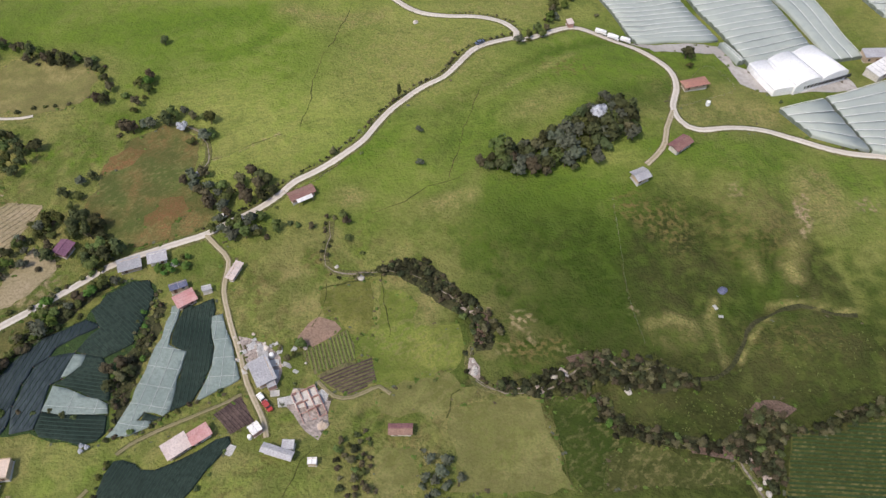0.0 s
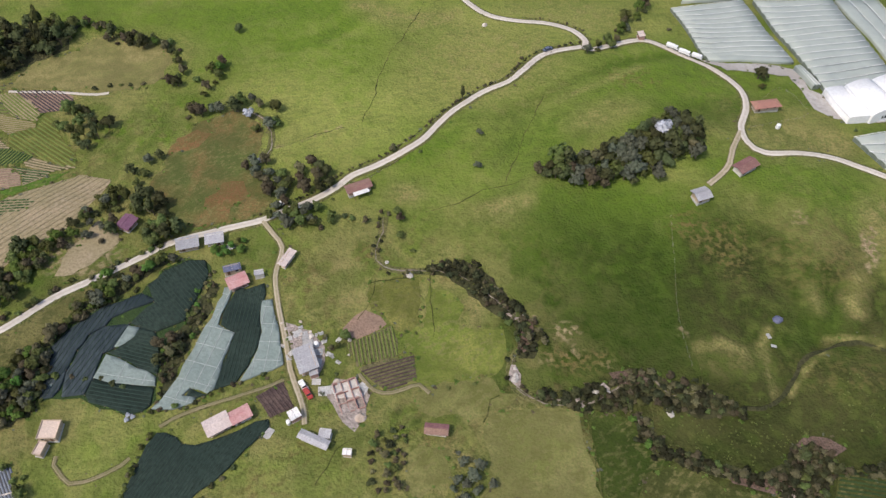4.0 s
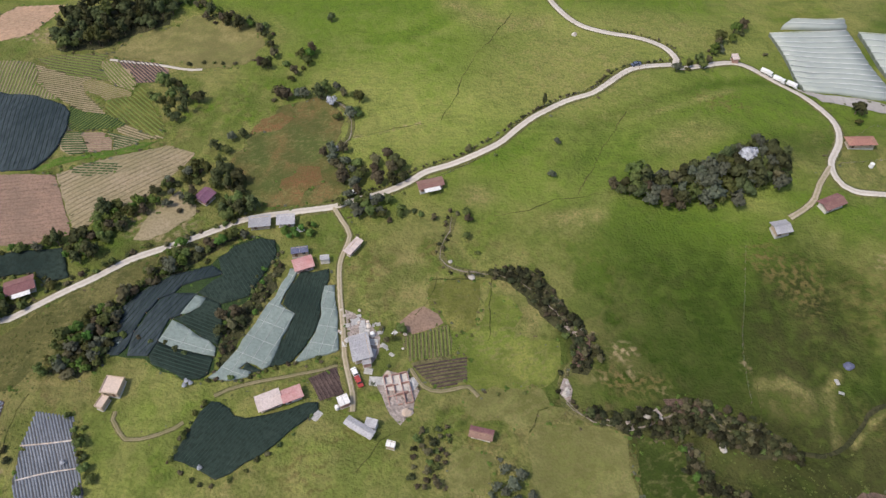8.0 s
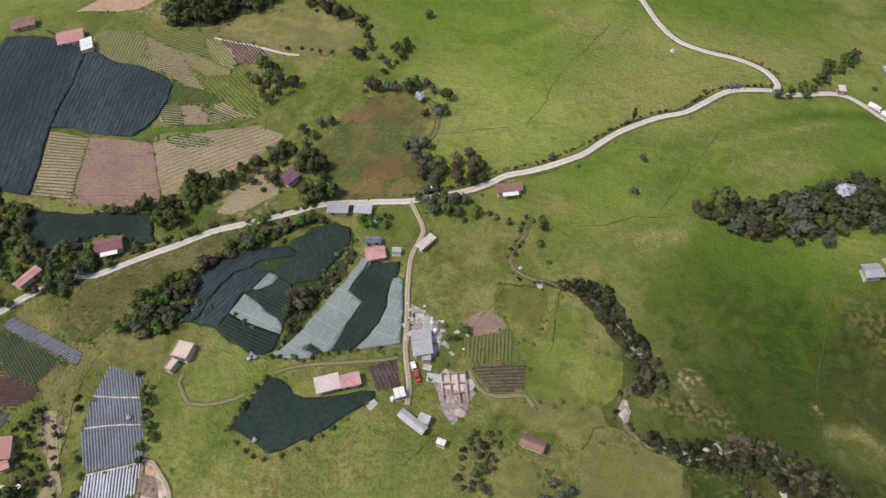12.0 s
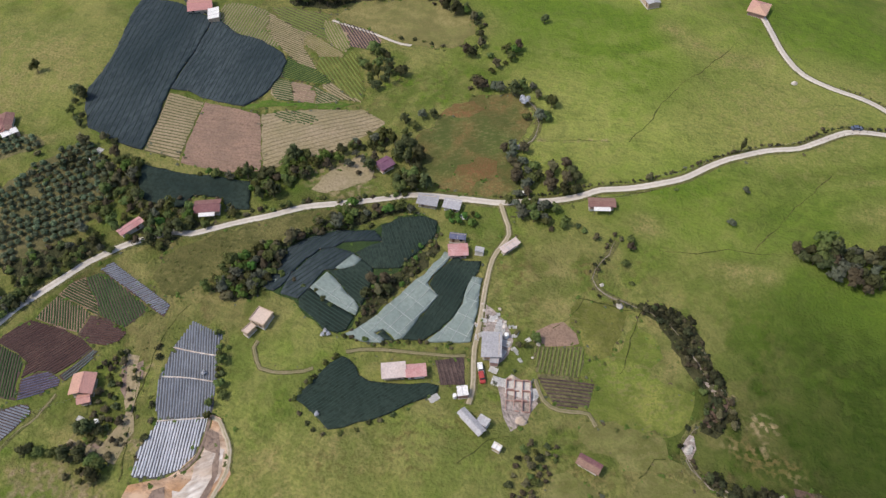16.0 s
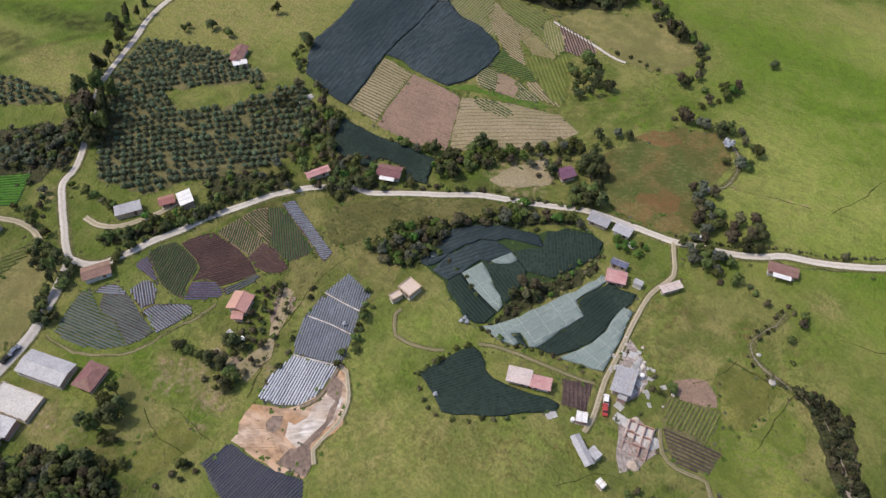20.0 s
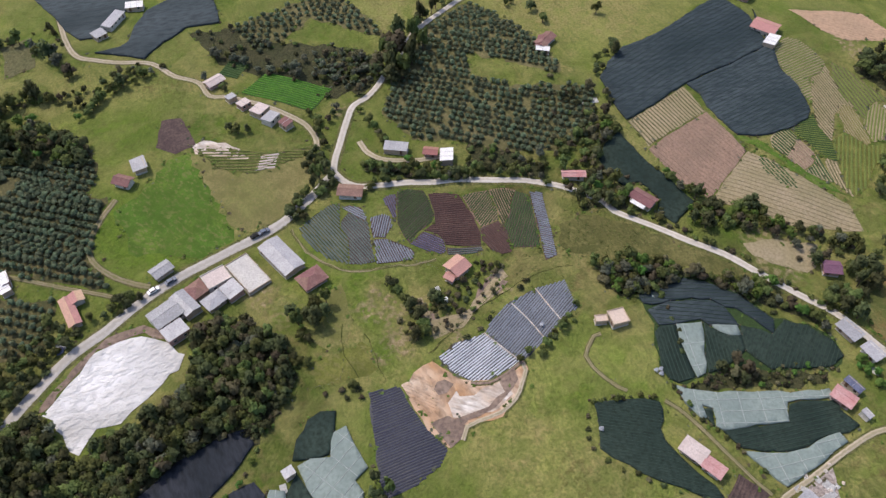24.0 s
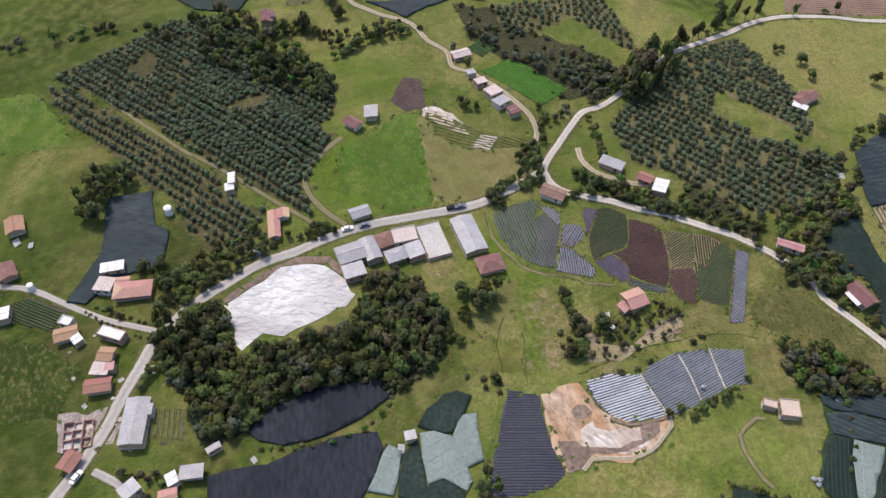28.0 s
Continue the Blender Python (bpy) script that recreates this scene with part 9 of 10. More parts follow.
# woods beside the white field
grove([(-101.3, -116), (-110.5, -110.8), (-116.9, -101), (-105.4, -93.8), (-97.5, -87.5), (-105.3, -81.3), (-111.4, -70.4), (-120, -58.2), (-130.7, -57.8), (-140.6, -59), (-145.4, -50.3), (-141.5, -41.2), (-130.8, -28.7), (-122.7, -24.9), (-112.9, -29.9), (-104.5, -38.4), (-97.5, -50.6), (-91.6, -63), (-84.5, -72.8), (-77.7, -77), (-70.4, -84.1), (-73.8, -91), (-83.6, -96.6), (-86.7, -106.3)], 560, WOODS, 1.0, 2.9, 2, "trees of the village wood", "in the dense village wood", 0.38, joined=True)
grove([(-134.9, -26.9), (-141, -26.4), (-145.9, -20.6), (-146.6, -13), (-138.6, -13.3), (-131.2, -19.4), (-129.4, -23.7)], 12, DARKS, 1.8, 3.2, 3, "trees of the paddock", "in the paddock copse")
grove([(-137.1, -100.9), (-148, -88.4), (-155.8, -74.3), (-159, -77.5), (-151.6, -89.8), (-152.4, -103.1), (-142, -111.4), (-128.8, -119.9), (-116.1, -119.6), (-113.6, -112.4), (-129.3, -101.7)], 60, (("dark", 3), ("green", 3), ("shrub", 2)), 1.4, 2.6, 4, "trees by the village road", "beside the village road", joined=True)
grove([(-147, -171.2), (-158.4, -173.2), (-164, -162.2), (-157.2, -153.9), (-150, -159), (-139.5, -157.8), (-137.7, -163.3)], 16, DARKS, 2.0, 3.6, 5, "trees behind the village", "behind the village", joined=True)
grove([(-122.5, -133.3), (-133.8, -130.9), (-120.4, -121.7), (-107.9, -116.4), (-103.5, -116.1)], 14, DARKS, 1.6, 2.6, 6, "trees behind the village", "at the lane corner")
grove([(-120.4, -31.7), (-119, -25.4), (-110.7, -27.8), (-103.8, -33.4), (-97.7, -38.1), (-96.2, -43.1), (-101.9, -41.9), (-108.4, -36.5)], 45, (("shrub", 4), ("dark", 3), ("scrub", 3), ("green", 1)), 0.9, 2.0, 7, "trees of the village wood", "at the edge of the village wood", 0.5, joined=True)
# ravine woods on the far orchard slope
hedge([(-254.0, -138.8), (-260.1, -129.2), (-260.8, -115.8), (-262.4, -103.6), (-268.9, -95.1), (-274.8, -86.3)], 2.0, 2.0, WILD, 1.0, 2.0, 209, "trees of the ravine", "along the far hedge", joined=True)
grove([(-297.8, -66.5), (-298.3, -45.2), (-286.4, -32.8), (-279.7, -10.5), (-272.6, 8.8), (-254.5, 7.1), (-242.0, -4.5), (-248.4, -15.8), (-261.7, -33.1), (-272.0, -49.8)], 55, (("grey", 3), ("green", 2), ("brown", 2), ("shrub", 3)), 0.8, 1.8, 211, "trees of the far slope", "on the scrubby far slope", 0.5, joined=True)
grove([(-235.7, -144.8), (-245.3, -138.4), (-247.2, -126), (-235.8, -107.6), (-231.1, -102.1), (-225.6, -101.5), (-221.8, -116.2), (-222.6, -126.5), (-217.2, -134.4)], 34, WILD, 1.8, 3.2, 8, "trees of the ravine", "in the orchard ravine", joined=True)
hedge([(-246.2, -107.4), (-257.5, -98.1), (-265.8, -87.6), (-273.6, -76.6)], 3.0, 1.2, WILD, 1.4, 2.6, 9, "trees of the ravine", "along the stream hedge", joined=True)
hedge([(-219.1, -254.3), (-224.5, -240.8), (-231.1, -227.7), (-239.3, -218.3), (-244.9, -201.4), (-241.1, -182.3), (-255, -178.1)], 4.0, 2.0, WILD, 1.8, 3.0, 10, "trees of the ravine", "along the far stream", joined=True)
hedge([(-304.1, -153.9), (-297.3, -134), (-276.4, -114.8), (-262.1, -126.5), (-254.9, -141.1), (-262.8, -159.5), (-260.5, -173.2)], 3.6, 3.0, WILD, 2.0, 3.6, 11, "trees of the far slope", "on the far slope", joined=True)
grove([(-256.3, -171.7), (-255.5, -150.6), (-239.6, -121.2), (-232.2, -101.8), (-219.3, -97.2), (-216.4, -111.8), (-224, -135.4), (-228.9, -163.3)], 50, DARKS, 1.8, 3.2, 12, "trees of the far slope", "on the far slope", 0.62, joined=True)
# hedges of the orchard road
grove([(-205.0, 2.2), (-200.4, 16.9), (-196.4, 29.6), (-196.3, 39.4), (-191.1, 44.4), (-191.4, 32.1), (-194.9, 19.1), (-200.2, 3.8)], 34, (("dark", 3), ("green", 3), ("grey", 1), ("shrub", 3)), 1.2, 2.2, 205, "hedge of the orchard road", "between the drive and the road", 0.5, joined=True)
grove([(-208.7, 45.4), (-206.7, 52.4), (-201.5, 61.6), (-192.9, 72.0), (-186.4, 68.3), (-193.0, 55.9), (-195.7, 41.7)], 30, WILD, 1.0, 2.0, 206, "hedge of the orchard road", "above the road", 0.55, joined=True)
grove([(-273.0, -9.2), (-272.9, 2.6), (-268.1, 12.1), (-250.7, 11.3), (-244.5, 5.3), (-251.9, -4.5), (-255.3, -14.7)], 46, (("grey", 3), ("green", 2), ("shrub", 3), ("brown", 1)), 1.0, 2.2, 207, "trees at the fork", "in the scrub by the fork", 0.5, joined=True)
grove([(-259.2, 10.8), (-251.2, 13.4), (-250.1, 23.3), (-263.2, 30.4), (-273.9, 28.6), (-283.5, 21.0), (-276.1, 15.6)], 12, (("dark", 3), ("brown", 2)), 2.4, 3.8, 208, "tall roadside trees", "by the orchard road", 0.5)
hedge([(-192.3, 3.4), (-195.7, 13.4), (-195.1, 23.8), (-194.8, 34.1), (-194.9, 44.3), (-191.5, 56.3), (-190.4, 64.3)], 2.4, 1.6, (("dark", 2), ("green", 3), ("shrub", 4), ("light", 1)), 1.3, 2.4, 13, "hedge of the orchard road", "in the roadside hedge", joined=True)
hedge([(-200, 4.4), (-197.8, 11), (-198.3, 21.4), (-197.9, 31.7), (-200.4, 37.8)], 2.2, 0.8, (("light", 2), ("green", 3), ("shrub", 2)), 1.2, 2.0, 14, "hedge of the orchard road", "in the roadside hedge", joined=True)
hedge([(-186.8, 68.2), (-184.7, 75.8), (-179.9, 85.2), (-174.1, 92.2), (-171.2, 99.2)], 2.8, 2.0, WILD, 1.4, 2.6, 15, "hedge of the orchard road", "in the roadside hedge", joined=True)
grove([(-214.1, -18.4), (-216.9, -13.3), (-208.6, -8.6), (-194.3, -8.4), (-190.1, -14.1), (-200.7, -18.1)], 12, DARKS, 1.6, 2.8, 16, "trees at the fork", "at the road fork")
hedge([(-184.3, -26.3), (-191.5, -21.8), (-194.7, -17), (-198.2, -13.4)], 2.6, 0.8, DARKS, 1.6, 2.8, 17, "trees at the fork", "at the road fork")
hedge([(-210.7, -12.3), (-221.2, -9.5), (-229.7, -7.4), (-236.9, -5.1)], 3.0, 1.0, WILD, 1.2, 2.0, 18, "trees at the fork", "beside the lane")
hedge([(-233.2, 5.1), (-222.3, 8.6), (-213.4, 13.1), (-210.3, 16)], 3.0, 1.0, (("green", 3), ("brown", 1), ("light", 1)), 1.4, 2.4, 19, "trees at the fork", "beside the drive")
grove([(-265.8, 15), (-281.4, 25.6), (-286, 35.1), (-267.7, 36.3), (-252.5, 27.9), (-245.2, 19.3), (-251.1, 13)], 14, (("dark", 2), ("brown", 2), ("tall", 2)), 2.4, 4.2, 20, "tall roadside trees", "by the orchard road")
hedge([(-287.2, 36.3), (-296.4, 43.4), (-305.9, 51.8), (-315.9, 59.5), (-322.6, 70)], 2.0, 1.2, (("tall", 3), ("dark", 2)), 1.5, 2.6, 21, "tall roadside trees", "by the orchard road")
hedge([(-326.8, 80.1), (-332, 95.6), (-338.7, 109)], 7.0, 1.0, (("tall", 1), ("green", 1)), 1.4, 2.0, 22, "tall roadside trees", "by the orchard road")
for k, (x, y) in enumerate([(-298.3, 78.5), (-300.1, 81.5), (-293.3, 89.6), (-282.1, 92.6), (-330, 72.6), (-324.6, 55.7), (-203, 19.9), (-283.6, 118)]):
    plant(x, y, ("green", "dark", "dark", "green", "tall", "dark", "light", "green")[k], (1.7, 1.6, 3.0, 2.6, 2.2, 3.2, 2.0, 2.4)[k], random.Random(k), "lone trees", "standing in open grass")
hedge([(-283.4, -63.3), (-278.3, -51.6), (-270.5, -39.8), (-264.8, -28.7), (-259.1, -17.9)], 3.0, 2.2, (("grey", 4), ("green", 1)), 1.5, 2.8, 23, "grey hedge trees", "along the vegetable plots")
hedge([(-254.7, -49), (-261.3, -54.2), (-263.5, -58.5)], 3.0, 1.0, WILD, 1.2, 2.0, 24, "hedge of the sheds", "by the sheds")
hedge([(-235.8, -16.5), (-231.8, -12.3), (-225.1, -13.5)], 3.0, 1.0, WILD, 1.4, 2.4, 25, "hedge of the sheds", "by the sheds")
hedge([(-229.8, -47), (-228.1, -40.7)], 3.0, 1.0, DARKS, 1.4, 2.4, 26, "hedge of the sheds", "by the sheds")
hedge([(-227.8, 100.8), (-219.8, 104.1), (-208.2, 101.4), (-199.7, 95.5), (-196.3, 89.8)], 3.0, 2.5, WILD, 1.5, 2.8, 27, "trees below the big net", "below the big net", joined=True)
grove([(-160, 149.5), (-148.4, 163.4), (-140.7, 175.6), (-130.2, 172.8), (-121.2, 171.7), (-119.6, 154.6), (-124.8, 147.4), (-134.9, 146.5), (-145.3, 145.7), (-150, 137.9), (-149.5, 124.5), (-161.5, 119), (-170.5, 122.5), (-164.1, 134.5)], 34, WILD, 1.4, 2.5, 28, "trees of the gully", "in the gully above the road", joined=True)
grove([(-134.9, 169.7), (-124.7, 172.9), (-115.2, 157.7), (-118.7, 149.9), (-126.5, 156.8)], 10, DARKS, 2.2, 3.8, 29, "trees of the gully", "beside the plum-roofed house")
hedge([(-115.1, 152.2), (-118.7, 146.4), (-126.7, 139.5), (-133.9, 132), (-142.2, 125.7), (-149, 117.8), (-157.3, 108.6)], 2.8, 1.2, (("shrub", 4), ("green", 2), ("dark", 1)), 1.2, 2.2, 30, "roadside hedge", "in the roadside hedge", joined=True)
grove([(-195.4, 94.2), (-176.7, 99.2), (-172.2, 97.7), (-177.2, 85.9), (-178.3, 76.6), (-190.3, 74.1), (-192.1, 83.1)], 24, WILD, 1.6, 2.8, 31, "roadside hedge", "in the roadside thicket", joined=True)
grove([(-172.1, 121.2), (-162, 125.8), (-152.9, 122), (-158.6, 116)], 6, DARKS, 2.0, 3.2, 32, "roadside hedge", "in the roadside thicket")
# thicket between road and nets
grove([(-145.5, 76.2), (-142.6, 83.8), (-141, 99.8), (-134.7, 112.9), (-129.5, 127.2), (-120.2, 135.5), (-115.4, 142.2), (-105.5, 143.9), (-113.4, 140.3), (-119.4, 129.3), (-129.1, 118.8), (-130.8, 102.2), (-130.3, 89.5), (-129.9, 82.1), (-134.6, 78.3)], 48, WILD, 1.5, 2.9, 33, "thicket below the road", "in the thicket below the road", 0.66, joined=True)
grove([(-122.2, 151.4), (-117.2, 158.2), (-109.4, 156.3), (-108.3, 146.6), (-115.1, 144.7)], 7, DARKS, 1.8, 3.0, 34, "thicket below the road", "beside the road")
grove([(-100.8, 104.2), (-102.1, 112.8), (-97.4, 115.1), (-94.1, 109.6), (-97.1, 103.5)], 7, (("brown", 3), ("dark", 1)), 1.8, 2.8, 35, "trees between the nets", "between the shade nets")
hedge([(-97.2, 121.3), (-97, 127.7), (-95.9, 134.8), (-94.1, 141)], 3.0, 1.0, (("shrub", 4), ("light", 1)), 1.0, 1.6, 36, "trees between the nets", "between the shade nets", joined=True)
hedge([(-96.4, 87.3), (-86.6, 91), (-77.8, 97.5), (-66.7, 104.1)], 2.6, 0.7, (("shrub", 5), ("green", 1)), 0.9, 1.5, 37, "hedge of the pale net", "along the pale net", joined=True)
hedge([(-89.7, 58.9), (-79.6, 56.8), (-72.5, 63.8), (-66, 73.3), (-60.8, 84.4)], 3.4, 0.7, (("shrub", 5), ("green", 1)), 0.9, 1.5, 38, "hedge of the dark net", "along the dark net", joined=True)
hedge([(-129.6, 65.7), (-121.9, 58.3), (-114.9, 50.5)], 3.2, 1.0, (("shrub", 3), ("green", 2)), 1.2, 1.9, 39, "hedge of the mulch rows", "beside the mulch rows")
grove([(-97, 148.2), (-91.4, 152.2), (-85.3, 154.1), (-86, 149.2), (-92.1, 145.9)], 9, (("light", 4), ("green", 1)), 1.2, 2.0, 40, "garden trees", "in the hamlet gardens")
grove([(-80.9, 164.6), (-78.3, 171.9), (-71.7, 169.9), (-64.2, 169.9), (-64.6, 161.7), (-71.8, 160.1)], 14, (("green", 2), ("grey", 2), ("brown", 1)), 1.6, 2.8, 41, "trees at the junction", "beside the road junction")
grove([(-77.3, 179.7), (-71.4, 190.5), (-62.6, 189), (-60.9, 183.4), (-68.2, 174.7)], 12, (("dark", 2), ("brown", 3)), 2.0, 3.2, 42, "trees at the junction", "beside the road junction")
grove([(-96.2, 185.1), (-93.5, 192.8), (-84.1, 190.9), (-75.6, 183.6), (-77.1, 173.5), (-83.2, 174.7)], 12, (("grey", 3), ("brown", 2), ("green", 1)), 1.8, 3.0, 43, "trees of the rust meadow", "by the rust meadow stream", joined=True)
hedge([(-96.2, 208.9), (-89.3, 211.6), (-94.5, 219.8), (-102.6, 223.6), (-110.4, 219.6), (-119.4, 216.6), (-124.9, 212.9)], 3.2, 1.6, WILD, 1.8, 3.0, 44, "trees of the rust meadow", "by the rust meadow stream", joined=True)
plant(-102.1, 215, "blossom", 2.6, random.Random(5), "trees of the rust meadow", "by the rust meadow stream")
hedge([(-126, 214.2), (-123.5, 224.7), (-121, 235.5), (-121.1, 242.3), (-130.7, 233.2)], 3.0, 1.8, WILD, 1.6, 2.8, 45, "trees of the upper gully", "in the upper gully", joined=True)
hedge([(-139.7, 227.5), (-137.7, 235.9), (-142.9, 248.7), (-151.3, 254.8), (-161, 252.9), (-172.6, 254.3), (-184.1, 262.7)], 2.8, 2.2, (("brown", 3), ("dark", 2), ("shrub", 2)), 1.8, 3.0, 46, "trees of the upper gully", "in the upper gully", joined=True)
grove([(-177.8, 201.8), (-176.5, 212.3), (-161.4, 209.4), (-153.9, 203.5), (-157.5, 194), (-159.6, 187.9), (-170.1, 193)], 16, DARKS, 1.8, 3.2, 47, "copse on the slope", "in the copse on the slope", joined=True)
hedge([(-171, 224.2), (-165.1, 226.9), (-157.5, 227.7), (-152.5, 229.2)], 3.2, 1.0, (("shrub", 3), ("dark", 1)), 1.3, 2.2, 48, "copse on the slope", "on the tan slope", joined=True)
grove([(-237.9, 225.1), (-236.9, 241.3), (-226.4, 253), (-210.2, 260.9), (-193.4, 262.2), (-193.1, 249.4), (-201.5, 238.7), (-213.7, 225.6), (-227.3, 216.7)], 60, DARKS, 2.2, 3.8, 49, "trees of the upper wood", "in the upper wood", 0.6, joined=True)
hedge([(-190.9, 262.9), (-175.9, 261), (-159.6, 255.5), (-144.5, 252.5)], 3.0, 2.2, WILD, 1.6, 2.8, 50, "trees of the upper wood", "at the edge of the upper wood", joined=True)
hedge([(-131.9, 187.8), (-135, 178.4), (-137, 171.2), (-145.8, 158.2), (-149.8, 150), (-153.6, 141.7), (-157.5, 133.6)], 2.8, 2.2, WILD, 1.5, 2.7, 51, "trees of the gully", "in the gully above the road", joined=True)
grove([(-162.5, 132), (-159.5, 143.7), (-150, 144.4), (-150.3, 133.4), (-156, 121.5), (-163.4, 116.3)], 18, (("green", 3), ("light", 2), ("dark", 2)), 1.6, 3.0, 52, "trees of the gully", "in the gully above the road", joined=True)
# growth between and round the hamlet nets
grove([(-93.6, 135.9), (-90.4, 135.2), (-90.9, 115.7), (-92.1, 105.8), (-93.0, 99.8), (-94.3, 92.6), (-95.8, 90.0), (-96.9, 99.6), (-99.1, 106.9), (-96.5, 118.7), (-94.7, 128.0)], 60, (("scrub", 3), ("brown", 3), ("shrub", 4), ("light", 1)), 0.5, 1.3, 212, "trees between the nets", "between the shade nets", 0.55, joined=True)
hedge([(-95.0, 60.6), (-95.0, 65.6), (-94.9, 71.8), (-94.8, 77.7), (-92.6, 82.0)], 1.6, 0.8, (("shrub", 4), ("green", 2), ("scrub", 1)), 0.6, 1.3, 213, "hedge of the dark net", "along the dark net", joined=True)
hedge([(-129.6, 86.1), (-132.3, 94.5), (-135.9, 105.4), (-131.8, 115.0), (-127.0, 121.6), (-115.8, 129.2)], 1.8, 1.0, (("dark", 2), ("green", 2), ("shrub", 3), ("grey", 1)), 0.9, 1.9, 214, "thicket below the road", "along the upper net edge", joined=True)
# stream through the meadow
hedge([(-39.9, 169.7), (-39.7, 163), (-40.8, 154.6), (-36.8, 149.1), (-27.3, 148.2), (-17.9, 149.7)], 1.6, 2.4, (("scrub", 4), ("shrub", 3), ("brown", 2)), 0.5, 1.3, 203, "streamside bushes", "along the meadow stream", joined=True)
hedge([(8.7, 118.8), (9.5, 112.2), (15.9, 107.2), (24.3, 107)], 1.8, 2.2, (("scrub", 4), ("shrub", 2), ("brown", 2)), 0.5, 1.2, 204, "streamside bushes", "along the meadow stream", joined=True)
hedge([(-54.7, 166.1), (-47.2, 169.3), (-39.7, 172.3), (-34.8, 170.5), (-31.6, 164.1), (-27.5, 157.9)], 3.0, 2.2, (("shrub", 3), ("brown", 3), ("green", 1)), 1.3, 2.4, 53, "streamside bushes", "along the meadow stream", joined=True)
hedge([(-22.1, 150.3), (-14.7, 152.2), (-6.5, 151), (0.7, 145.8), (6.2, 139.1), (12.6, 135.3), (16.7, 129.5), (12.2, 122.3)], 2.2, 3.0, (("scrub", 6), ("brown", 2), ("dark", 1)), 0.9, 1.9, 54, "streamside bushes", "along the meadow stream", joined=True)
hedge([(37.9, 107.1), (46.3, 105.2), (47, 97.6), (52.8, 91.8)], 2.6, 2.0, (("scrub", 4), ("brown", 1), ("light", 1)), 0.8, 1.7, 55, "streamside bushes", "along the lower stream", joined=True)
hedge([(17, 106.6), (27.6, 108.7), (36.5, 110.8), (42.2, 115.6), (49.5, 117.5), (56.4, 116.4), (64.9, 114.5), (71.4, 111.5), (77.6, 108.4)], 2.0, 2.6, (("scrub", 6), ("brown", 1), ("dark", 1)), 0.9, 1.9, 56, "streamside bushes", "along the lower stream", joined=True)
hedge([(54.7, 93.6), (62.5, 90.9), (71.8, 88.9), (79.3, 87), (88.2, 89.8), (93.4, 97), (98.9, 98.8), (100.8, 93.5)], 2.0, 2.2, (("scrub", 6), ("brown", 1), ("dark", 1)), 0.9, 1.9, 57, "streamside bushes", "along the lower stream", joined=True)
hedge([(88.5, 84.6), (92.5, 81.4), (94.5, 76.7), (94.8, 72)], 2.4, 1.8, (("scrub", 5), ("dark", 1)), 0.9, 1.9, 58, "streamside bushes", "along the lower stream", joined=True)
hedge([(102, 91.8), (110.4, 92.7), (118.3, 97.1), (128, 100.8), (137.4, 103.5)], 2.6, 1.6, (("scrub", 5), ("dark", 1)), 0.9, 1.8, 59, "streamside bushes", "along the maize plot", joined=True)
grove([(-30.9, 88), (-21.6, 92.1), (-19.4, 85), (-20.1, 71.9), (-27.7, 71.6)], 28, (("brown", 3), ("scrub", 3), ("shrub", 3), ("green", 1)), 0.8, 1.7, 60, "trees below the hamlet", "below the hamlet", joined=True)
grove([(-6.3, 75.7), (-3.3, 84.1), (3.2, 87.1), (6.4, 81.2), (4.7, 69.9), (-4.6, 69.5)], 11, (("grey", 4), ("green", 1)), 1.2, 2.3, 61, "trees below the hamlet", "below the hamlet", joined=True)
hedge([(-48.9, 122.8), (-44.1, 119.9), (-48.7, 114.6)], 3.0, 1.2, (("green", 2), ("shrub", 3)), 1.2, 2.0, 62, "garden trees", "in the hamlet gardens")
hedge([(-50.1, 118.6), (-47.3, 110.8), (-45.1, 107)], 3.2, 1.5, (("shrub", 3), ("light", 1)), 0.9, 1.6, 63, "garden trees", "in the hamlet gardens")
hedge([(-76.9, 164.2), (-68.2, 165.6), (-60, 163.3), (-52.5, 165.9), (-44.7, 167.5)], 3.2, 1.8, (("green", 2), ("brown", 2), ("shrub", 2)), 1.4, 2.4, 64, "trees at the junction", "below the road", joined=True)
hedge([(33.1, 263), (39.8, 271.8), (45.8, 283.5), (52.1, 296.1), (58.7, 308)], 2.6, 3.0, WILD, 1.6, 2.8, 65, "bushes by the greenhouses", "near the greenhouses")
hedge([(136, 232.9), (140.1, 223.5), (144.5, 216.1), (152.6, 207), (162.8, 205.2)], 5.0, 0.6, (("shrub", 3),), 0.9, 1.5, 66, "bushes by the greenhouses", "near the greenhouses")
for k, (x, y) in enumerate([(-18.2, 230.6), (-120, 264.7), (102.4, 259.4), (-9.5, 209.8), (-8.7, 194.3), (-41.5, 199.8), (103.1, 253.4), (68.2, 289.3), (-30.9, 200.1), (4.2, 256)]):
    plant(x, y, ("cypress", "dark", "dark", "grey", "grey", "brown", "green", "shrub", "shrub", "shrub")[k], (2.0, 2.2, 3.4, 1.5, 1.6, 1.6, 1.6, 1.2, 0.9, 1.2)[k], random.Random(k), "lone trees", "standing in open pasture")
GULLY = (("scrub", 9), ("dark", 1), ("brown", 1), ("shrub", 1))
